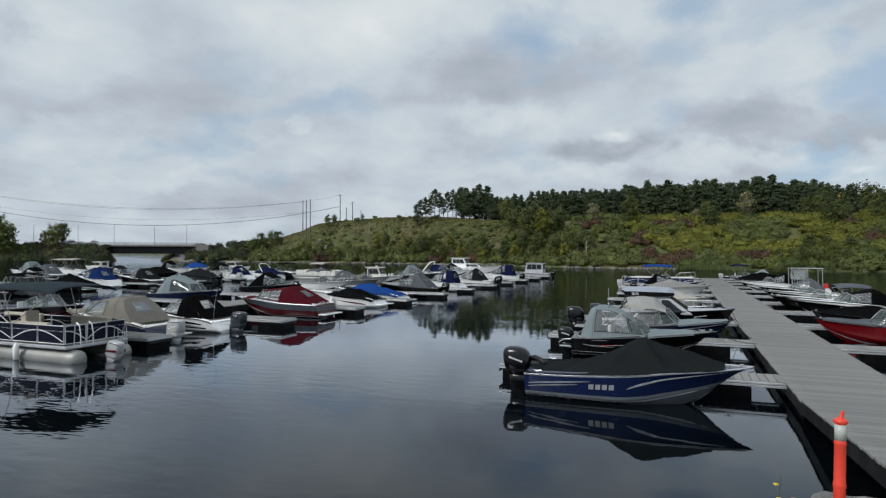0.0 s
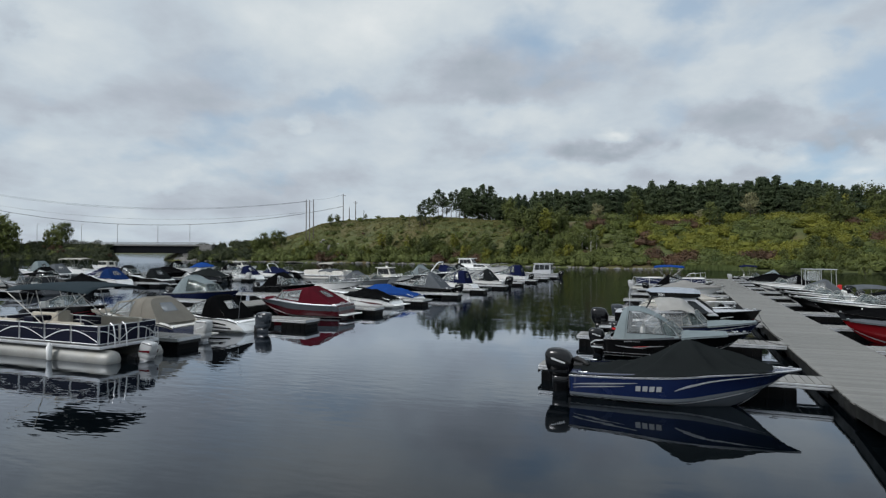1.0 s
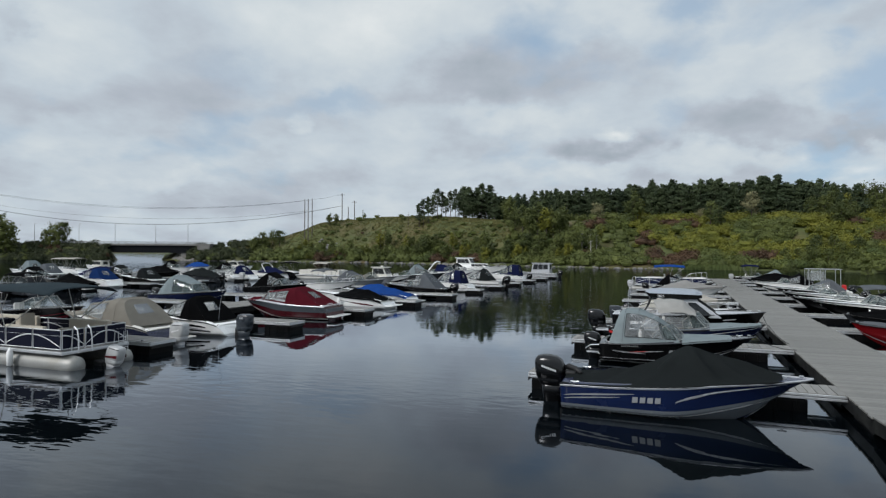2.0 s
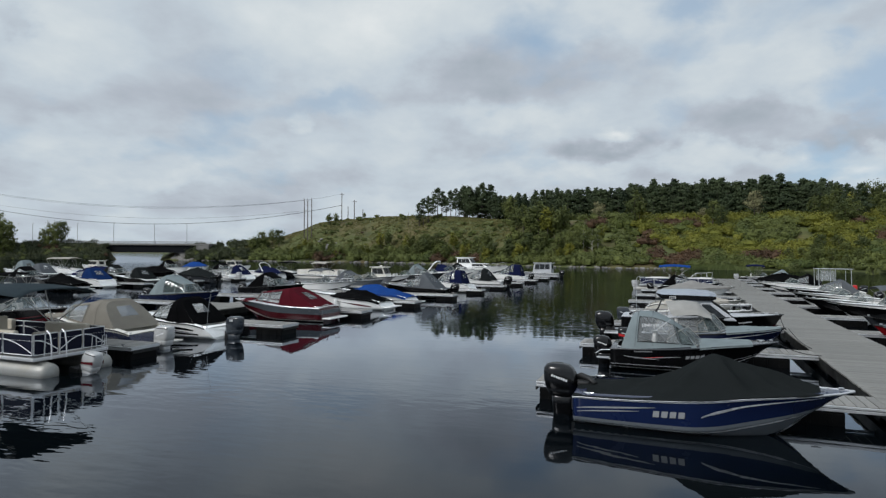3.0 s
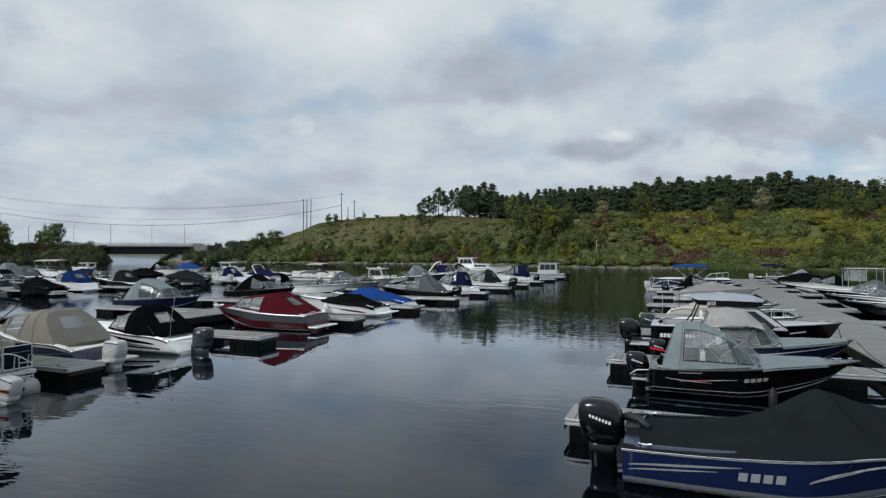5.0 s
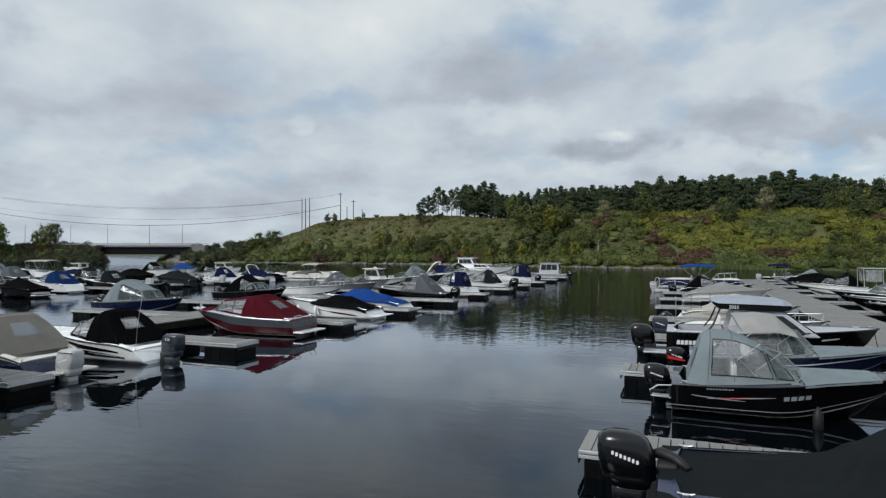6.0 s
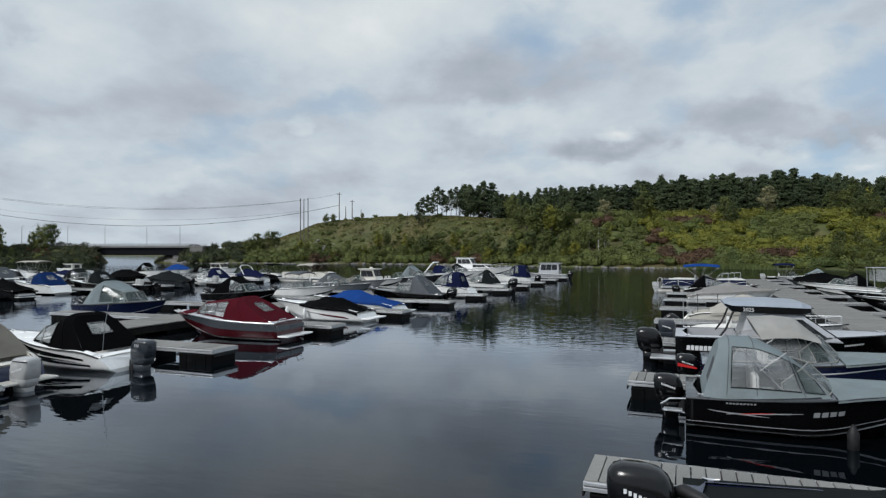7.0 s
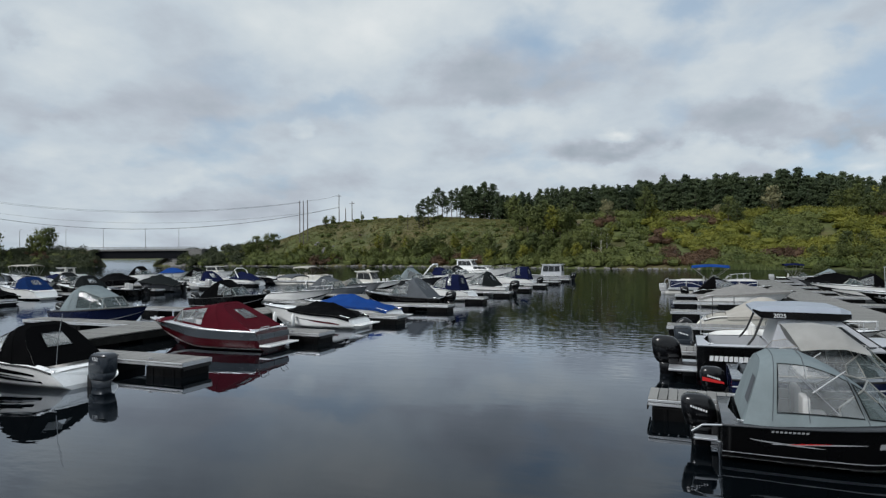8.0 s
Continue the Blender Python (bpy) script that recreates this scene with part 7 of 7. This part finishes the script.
def scrub():
    """Shrubs over the slopes, in one object for each colour."""
    rng = np.random.default_rng(8)
    sets = {"green": [], "yellow": [], "rust": [], "olive": [], "dark": []}
    mats = {"green": LEAF, "yellow": LEAF_YELLOW, "rust": LEAF_RUST, "olive": LEAF_OLIVE, "dark": LEAF_DARK}
    bodies = {kind: [] for kind in sets}

    def leafy_skin(kind, made):
        sets[kind].append(made[0])
        bodies[kind].append(made[1])

    count = 0
    reach = {}
    while count < 3150:
        px = rng.uniform(-80, 1660)
        a_dir = (px - 784) / 1079
        # how far off the shore lies along this line of sight
        key = round(px)
        if key not in reach:
            d = 90.0
            while d < 300 and d < shore_at(a_dir * d):
                d += 3.0
            reach[key] = d
        d = reach[key]
        if d > 290:
            continue
        s = rng.uniform(0, 1) ** 1.4 * (60 if px > 900 else 46) + 0.6
        if px < 400:
            s = s * 0.30 - 3.0 * (px < 200)
        a = a_dir * (d + s)
        if -131 * max(1, (d + s) / 238) < a < -103:
            continue
        patch = noise.noise((a * 0.06, (d + s) * 0.06, 7.0))
        hill = 470 < px < 890
        if hill and s > 16 and (patch < -0.02 or rng.uniform() < 0.5):
            continue
        right = smooth01((px - 1060) / 110)
        u = patch + rng.normal(0, 0.12)
        kind = "olive" if u > 0.18 else "green"
        if right > 0.5 and u > -0.22 and s > 3:
            kind = "yellow" if u > -0.05 else "olive"
        rusty = noise.noise((a * 0.08, (d + s) * 0.10, 21.0))
        if rusty > (0.10 if (1100 < px < 1190 or 1320 < px < 1420) and 3 < s < 20 else 0.36) and s < 30 and px > 540:
            kind = "rust"
        if px < 440 and rng.uniform() < 0.94:
            kind = "dark"
        p = at_land(a, d + s)
        if right > 0.5:
            r = rng.uniform(1.3, 2.9) * (0.8 if s < 5 else 1.0)
            h = r * rng.uniform(0.75, 1.05)
        elif hill and s > 13:
            r = rng.uniform(0.6, 1.4)
            h = r * rng.uniform(0.7, 1.1)
        else:
            r = rng.uniform(0.9, 2.1)
            h = r * rng.uniform(0.9, 1.6)
        leafy_skin(kind, bush(rng, p, r, h))
        count += 1
    # the road's bank
    for k in range(190):
        d = 235.0 + rng.uniform(0, 12)
        a = -131.5 * max(1, d / 238) - rng.uniform(0, 46)
        r = rng.uniform(1.0, 2.0)
        p = R_DIR * a + F_DIR * d
        p.z = min(5.4, (d - 235) * 0.55) - 0.2
        leafy_skin("rust" if k % 9 == 0 else "dark", bush(rng, p, r, r * rng.uniform(0.8, 1.3)))
    # low growth between the bridge and the hill
    for k in range(90):
        a, d = rng.uniform(-97, -68), rng.uniform(241, 249)
        r = rng.uniform(0.7, 1.5)
        leafy_skin("olive" if k % 3 == 0 else "dark", bush(rng, at_land(a, d), r, r * rng.uniform(0.8, 1.2)))
    for kind, cs in sets.items():
        both = np.concatenate(cs)
        v, f = leaf_quads(rng, both[:, :3], 0.205, 0.0, both[:, 3:], 0.42)
        v = np.concatenate([v] + bodies[kind])
        f = np.arange(len(v)).reshape(-1, 4)
        label = {"green": "dense green scrub over the far bank", "yellow": "yellow-green shrubs over the far slope", "rust": "rust-brown shrubs among the green", "olive": "olive-green bushes over the far bank", "dark": "dark green bushes on the road's bank"}[kind]
        tagged(new("scrub", quads_mesh("scrub", v, f, mats[kind])), label, "bushes", kind="stuff")


scrub()


def grass():
    """Rough grass and low weeds over the open hillside."""
    rng = np.random.default_rng(18)
    verts, faces = [], []
    while len(faces) < 26000:
        px = rng.uniform(420, 960)
        d = rng.uniform(196, 275)
        a = (px - 784) / 1079 * d
        if d < shore_at(a) + 4:
            continue
        z = ground_height(a, d)
        p = R_DIR * a + F_DIR * d
        h, w = rng.uniform(0.10, 0.34), rng.uniform(0.25, 0.6)
        ang = rng.uniform(0, math.pi)
        dx, dy = math.cos(ang) * w, math.sin(ang) * w
        n = len(verts)
        verts += [(p.x - dx, p.y - dy, z - 0.1), (p.x + dx, p.y + dy, z - 0.1), (p.x + dx * 1.3 + rng.normal(0, 0.2), p.y + dy * 1.3, z + h), (p.x - dx * 0.7, p.y - dy * 0.7, z + h * 0.7)]
        faces.append((n, n + 1, n + 2, n + 3))
    tagged(new("grass", mesh_of("grass", verts, faces, DRYGRASS)), "rough green and straw grass on the hillside", "grass", kind="stuff")


DRYGRASS = foliage("rough_grass", (0.060, 0.074, 0.020), (0.135, 0.120, 0.042))
grass()


def rock_mesh(seed, mat_, squash=0.6):
    bm = bmesh.new()
    bmesh.ops.create_icosphere(bm, subdivisions=2, radius=1.0)
    for v in bm.verts:
        n = noise.noise(v.co * 1.3 + Vector((seed * 3.1, 0, 0)))
        v.co *= 1 + 0.42 * n
        v.co.z *= squash
    me = bpy.data.meshes.new("boulder")
    bm.to_mesh(me)
    bm.free()
    me.materials.append(mat_)
    return me


def shore_rocks():
    rng = np.random.default_rng(9)
    verts, faces = [], []
    shapes = [rock_mesh(s, ROCK) for s in range(4)]
    data = [([v.co.copy() for v in me.vertices], [tuple(p.vertices) for p in me.polygons]) for me in shapes]
    for k in range(620):
        a = rng.uniform(-150, 60) if k < 420 else rng.uniform(-111, -99)
        if -127 < a < -111:
            continue
        near = shore_at(a)
        p = at_land(a, near + (rng.uniform(-0.6, 1.6) if k < 420 else rng.uniform(-1, 7)))
        size = rng.uniform(0.15, 0.55) * (1.6 if rng.uniform() < 0.12 else 1.0)
        if a < -98:
            size *= 1.6
        vs, fs = data[int(rng.integers(4))]
        m = Matrix.Translation((p.x, p.y, max(0.05, p.z * (0.5 if k < 420 else 0.95)))) @ Matrix.Rotation(rng.uniform(0, 6.28), 4, "Z") @ Matrix.Scale(size, 4)
        n = len(verts)
        verts += [m @ v for v in vs]
        faces += [tuple(n + i for i in f_) for f_ in fs]
    for k in range(60):
        a, d = rng.normal(-45, 2.2), rng.normal(231, 3.0)
        if d < shore_at(a) + 2:
            continue
        p = at_land(a, d)
        vs, fs = data[int(rng.integers(4))]
        m = Matrix.Translation((p.x, p.y, p.z + 0.1)) @ Matrix.Rotation(rng.uniform(0, 6.28), 4, "Z") @ Matrix.Scale(rng.uniform(0.3, 0.8), 4)
        n = len(verts)
        verts += [m @ v for v in vs]
        faces += [tuple(n + i for i in f_) for f_ in fs]
    tagged(new("shore_rocks", mesh_of("shore_rocks", verts, faces, ROCK)), "pale grey rocks along the waterline", "rocks", kind="stuff")


shore_rocks()


def reeds():
    rng = np.random.default_rng(10)
    verts, faces = [], []
    reach = {}
    for k in range(2600):
        px = rng.choice([rng.normal(1215, 22), rng.normal(1262, 20), rng.uniform(1180, 1330)])
        a_dir = (px - 784) / 1079
        key = round(px)
        if key not in reach:
            d = 90.0
            while d < 300 and d < shore_at(a_dir * d):
                d += 1.5
            reach[key] = d
        d = reach[key]
        d += rng.uniform(-1.8, 1.5)
        p = R_DIR * (a_dir * d) + F_DIR * d
        h, w = rng.uniform(0.5, 1.5), 0.05
        lean = rng.normal(0, 0.16, 2)
        ang = rng.uniform(0, math.pi)
        dx, dy = math.cos(ang) * w, math.sin(ang) * w
        n = len(verts)
        verts += [(p.x - dx, p.y - dy, -0.1), (p.x + dx, p.y + dy, -0.1), (p.x + lean[0] + dx * 0.2, p.y + lean[1] + dy * 0.2, h), (p.x + lean[0] - dx * 0.2, p.y + lean[1] - dy * 0.2, h)]
        faces.append((n, n + 1, n + 2, n + 3))
    tagged(new("reeds", mesh_of("reeds", verts, faces, REED)), "tall green reeds in the shallows", "reeds", kind="stuff")


reeds()

# ---- bridge and road ----
LAND = Matrix(((R_DIR.x, F_DIR.x, 0, 0), (R_DIR.y, F_DIR.y, 0, 0), (0, 0, 1, 0), (0, 0, 0, 1)))
bridge = thing("road_bridge", LAND @ Matrix.Translation((0, 250, 0)), "low road bridge with dark girders and pale concrete abutments", "bridge")
for off in (-4.6, -1.5, 1.5, 4.6):
    part("girder", box(-117.5, off, 4.50, 41, 0.5, 2.92, 0.03), STEEL_DARK, bridge, "dark steel girder")
part("deck", box(-117.5, 0, 6.30, 46, 11.0, 0.64, 0.04), CONCRETE, bridge)
part("abutment", box(-97.2, 0, 2.6, 5.0, 11.0, 6.6, 0.15), CONCRETE, bridge, "stained concrete abutment")
part("pier", box(-102.5, 0, 2.0, 8.0, 9.0, 4.2, 0.12), CONCRETE, bridge)
for off in (-5.3, 5.3):
    for zz in (6.95, 7.45):
        part("rail", box(-129, off, zz, 64, 0.10, 0.14, 0.02), GALV, bridge)
    for k in range(22):
        part("rail_post", box(-161 + k * 3, off, 7.05, 0.16, 0.16, 0.95, 0.02), GALV, bridge)
road = tagged(new("road", mesh_of("road", [LAND @ Vector(p) for p in ((-420, 245, 6.3), (-140, 245, 6.63), (-94, 245, 6.63), (-94, 255, 6.63), (-140, 255, 6.63), (-420, 255, 6.3))],
                                  [(0, 1, 4, 5), (1, 2, 3, 4)], material("asphalt", (0.05, 0.05, 0.052), 0.9, 0.0, 0.2, 0.5, 9.0))), "grey asphalt road over the bridge", "road", kind="structure")


def embankment():
    verts, faces = [], []
    for a in list(np.arange(-420, -139.9, 6.0)) + [-132.0]:
        wob = 0.4 * noise.noise((a * 0.1, 0, 0))
        k = 0.56 if a > -140 else 0.0
        verts += [LAND @ Vector((a - k * (d - 238), d, z)) for d, z in ((236 + wob, -0.4), (244.6, 6.2), (256, 6.2), (266, -0.4))]
    for k in range(len(verts) // 4 - 1):
        for j in range(3):
            faces.append((4 * k + j, 4 * (k + 1) + j, 4 * (k + 1) + j + 1, 4 * k + j + 1))
    tagged(new("embankment", mesh_of("embankment", verts, faces, GROUND, True)), "grassy road embankment", "ground", kind="structure")


embankment()
for px in (134, 198, 270, 327, 55, -15):
    a = (px - 784) / 1079 * 244
    lamp = thing("street_lamp", LAND @ Matrix.Translation((a, 244.4, 6.6)), "slender grey street lamp beside the road", "street lamp", "street lamps of the bridge")
    part("pole", tube([(0, 0, 0), (0, 0, 7.4), (0, 0.3, 7.9)], [0.12, 0.09, 0.07], 6), GALV, lamp)
    part("arm", tube([(0, 0, 7.5), (-0.5, 1.0, 8.0), (-0.8, 1.9, 8.05)], 0.05, 6), GALV, lamp)
    part("lamp_head", box(-0.9, 2.2, 8.03, 0.3, 0.7, 0.12, 0.04), GALV, lamp)

# ---- power poles and wires ----
POLES = ((534, 238, 17.4, 0), (540, 240, 16.2, 0), (547, 242, 15.3, 0), (600, 256, 11.6, 1), (611, 262, 6.0, 0), (622, 258, 8.2, 1), (637, 280, 5.5, 0))
tops = {}
for px, d, tall_, arm in POLES:
    a = (px - 784) / 1079 * d
    p = at_land(a, d)
    pole = thing("power_pole", Matrix.Translation(p), "tall timber power pole on the hill", "power pole", "power poles on the hill")
    part("pole", tube([(0, 0, -0.5), (0, 0, tall_)], [0.20, 0.14], 7), POLEWOOD, pole)
    if arm:
        part("crossarm", box(0, 0, tall_ - 0.7, 2.2, 0.14, 0.16, 0.02), POLEWOOD, pole)
    tops[px] = p + Vector((0, 0, tall_))


def wire(p, q, sag, r=0.055):
    pts = [p + (q - p) * t + Vector((0, 0, -4 * sag * t * (1 - t))) for t in steps(0, 1, 25)]
    w = part("power_line", tube(pts, r, 4), RUBBER)
    tagged(w, "thin dark power line sagging between poles", "power line", "power lines")


def sky_point(px, py, d):
    return LAND @ Vector(((px - 784) / 1079 * d, d, 3.6 + (449 - py) / 1079 * d))


wire(tops[600] + Vector((0, 0, -5.2)), sky_point(-330, 291, 250), 15.7, 0.075)
wire(tops[534] + Vector((0, 0, -0.6)), sky_point(-300, 284, 246), 9.6, 0.035)
wire(tops[547] + Vector((0, 0, -0.6)), sky_point(-300, 285, 246), 10.3, 0.035)
wire(tops[540] + Vector((0, 0, -4.6)), sky_point(-320, 296, 246), 10.6, 0.03)
wire(tops[547] + Vector((0, 0, -0.3)), tops[600] + Vector((0, 0, -0.2)), 0.4, 0.03)

# ---- the near bank: gangway, marker post, stones, weeds ----
gang = thing("gangway", Matrix.Translation((RX0, 6.4, 0)), "sloping plank gangway from the bank to the dock", "gangway")
g_slope = math.atan2(1.10 - DECK, 8.2)
for xx in (0.05, RX1 - RX0 - 0.05):
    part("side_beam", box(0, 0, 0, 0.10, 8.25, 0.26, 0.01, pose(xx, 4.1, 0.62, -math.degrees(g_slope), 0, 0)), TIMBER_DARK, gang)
GANG = (gang, g_slope)
post = thing("marker_post", pose(1.60, 6.25, 0.80, -1.0, 1.0, 0) @ Matrix.Diagonal((0.84, 0.84, 1.0, 1.0)), "orange plastic marker post with a pale band", "post")
part("shaft", loft([[Vector((math.cos(q) * r, math.sin(q) * r, z)) for q in steps(0, math.tau * 19 / 20, 20)] for z, r in
                    ((0, 0.062), (0.62, 0.060), (0.64, 0.066), (0.66, 0.066), (0.68, 0.059), (1.02, 0.058), (1.03, 0.063), (1.05, 0.063), (1.06, 0.056), (1.22, 0.055), (1.23, 0.070), (1.25, 0.072), (1.27, 0.05))]), ORANGE, post, "", True)
part("reflective_band", loft([[Vector((math.cos(q) * 0.0585, math.sin(q) * 0.0585, z)) for q in steps(0, math.tau * 19 / 20, 20)] for z in (1.07, 1.215)]), material("reflective_band", (0.42, 0.44, 0.40), 0.4), post, "pale reflective band", True)
part("handle", tube([(0, 0, 1.26), (0.01, 0, 1.30), (0.025, 0, 1.34)], [0.03, 0.02, 0.016], 8), ORANGE, post)
for k, (x_, y_, r) in enumerate(((1.80, 8.55, 0.38), (2.2, 8.9, 0.42), (1.6, 7.9, 0.32), (2.5, 9.1, 0.36), (2.0, 8.0, 0.42), (1.45, 7.1, 0.3))):
    ob = new("boulder", rock_mesh(30 + k, ROCK, 0.5))
    ob.matrix_world = pose(x_, y_, 0.22, 0, 0, k * 57) @ Matrix.Scale(r, 4)
    tagged(ob, "flat grey boulder at the water's edge", "boulder", "boulders of the near bank")
wrng = random.Random(4)
for k, (x_, y_, h_) in enumerate(((0.90, 4.95, 1.42), (0.80, 4.75, 1.25), (1.02, 5.0, 1.15), (0.74, 4.9, 1.0))):
    weed = thing("weed", Matrix.Translation((x_, y_, ground_height((Vector((x_, y_, 0)).dot(R_DIR)), Vector((x_, y_, 0)).dot(F_DIR)))), "thin green weed stalk with small yellow flowers", "weed", "weeds on the bank")
    part("stalk", tube([(0, 0, 0), (0.02, 0.02, h_ * 0.6), (0.05, 0.03, h_)], [0.008, 0.006, 0.003], 5), LEAF, weed)
    bm = bmesh.new()
    for j in range(3):
        z_ = h_ - 0.05 - j * 0.11
        bmesh.ops.create_icosphere(bm, subdivisions=1, radius=0.022, matrix=Matrix.Translation((0.05 + wrng.uniform(-0.07, 0.07), 0.03 + wrng.uniform(-0.05, 0.05), z_)) @ Matrix.Diagonal((1, 1, 0.5, 1)))
    part("flowers", bm, material("yellow_petals", (0.5, 0.42, 0.03), 0.6), weed)
    bm = bmesh.new()
    for j in range(9):
        z_ = h_ * (0.15 + 0.08 * j)
        ang = j * 2.4
        tip = Vector((math.cos(ang) * 0.11, math.sin(ang) * 0.11, z_ + 0.05))
        side = Vector((-math.sin(ang), math.cos(ang), 0)) * 0.012
        bm.faces.new([bm.verts.new(v) for v in (Vector((0.02, 0.01, z_)), tip * 0.5 + Vector((0, 0, z_ * 0.5)) + side, tip, tip * 0.5 + Vector((0, 0, z_ * 0.5)) - side)])
    part("leaves", bm, LEAF, weed)

# ---- planks, last ----
def plank_mesh(name, sx, sy, sz, mat_, seed):
    rnd = random.Random(seed)
    bm = bmesh.new()
    add_box(bm, 0, 0, 0, sx, sy, sz)
    for v in bm.verts:
        v.co.z += rnd.uniform(-0.003, 0.003)
        v.co.x += rnd.uniform(-0.004, 0.004)
    top = [e for e in bm.edges if all(v.co.z > 0 for v in e.verts)]
    bmesh.ops.bevel(bm, geom=top, offset=0.006, segments=1, affect="EDGES")
    me = bpy.data.meshes.new(name)
    bm.to_mesh(me)
    bm.free()
    me.materials.append(mat_)
    return me


def box_soup(name, boxes, mat_):
    """Many plain boards in one mesh: (cx, cy, cz, sx, sy, sz)."""
    verts, faces = [], []
    for cx, cy, cz, sx, sy, sz in boxes:
        n = len(verts)
        verts += [(cx + sx * i / 2, cy + sy * j / 2, cz + sz * k / 2) for i in (-1, 1) for j in (-1, 1) for k in (-1, 1)]
        faces += [tuple(n + q for q in f_) for f_ in ((0, 1, 3, 2), (4, 6, 7, 5), (0, 4, 5, 1), (2, 3, 7, 6), (1, 5, 7, 3), (0, 2, 6, 4))]
    return mesh_of(name, verts, faces, mat_)


rnd = random.Random(11)
finger_planks = [plank_mesh("plank", PLANK - 0.014, F_WIDE - 0.12, 0.04, WOOD_FINGER, s) for s in range(5)]
for base, span, joined in PIER_OBJECTS:
    count = int(span / PLANK)
    pitch = span / count
    rows = [((i + 0.5) * pitch, F_WIDE / 2, DECK - 0.02 + rnd.uniform(-0.004, 0.004)) for i in range(count)]
    if joined:
        ob = part_mesh("planks", box_soup("planks", [(*c, pitch - 0.014, F_WIDE - 0.12, 0.04) for c in rows], WOOD_FAR), base)
        ob["kind"] = "stuff"
    else:
        for c in rows:
            ob = part_mesh("plank", rnd.choice(finger_planks), base)
            ob.location = c
            ob.rotation_euler = (0, 0, rnd.uniform(-0.008, 0.008))

dock_planks = [plank_mesh("plank", RX1 - RX0 + 0.05, 0.138, 0.04, WOOD, s + 50) for s in range(6)]
for n, (base, wide, span) in enumerate(DOCKS):
    pitch = 0.146
    count = int(span / pitch)
    far = []
    for i in range(count):
        c = (wide / 2 + rnd.uniform(-0.012, 0.012), (i + 0.5) * pitch, DECK - 0.02 + 0.012 + rnd.uniform(-0.004, 0.004))
        if n == 0 and i < 300:
            ob = part_mesh("plank", rnd.choice(dock_planks), base)
            ob.location = c
            ob.rotation_euler = (0, 0, rnd.uniform(-0.002, 0.002))
        else:
            far.append((*c, wide + 0.05, pitch - 0.010, 0.04))
    ob = part_mesh("planks", box_soup("planks", far, WOOD_MAIN_FAR), base)
    ob["kind"] = "stuff"

gang, g_slope = GANG
for i in range(56):
    t = (i + 0.5) / 56
    ob = part_mesh("plank", rnd.choice(dock_planks), gang)
    ob.location = ((RX1 - RX0) / 2 + rnd.uniform(-0.01, 0.01), t * 8.2, 1.10 + (DECK - 1.10) * t + 0.01)
    ob.rotation_euler = (-g_slope, 0, 0)
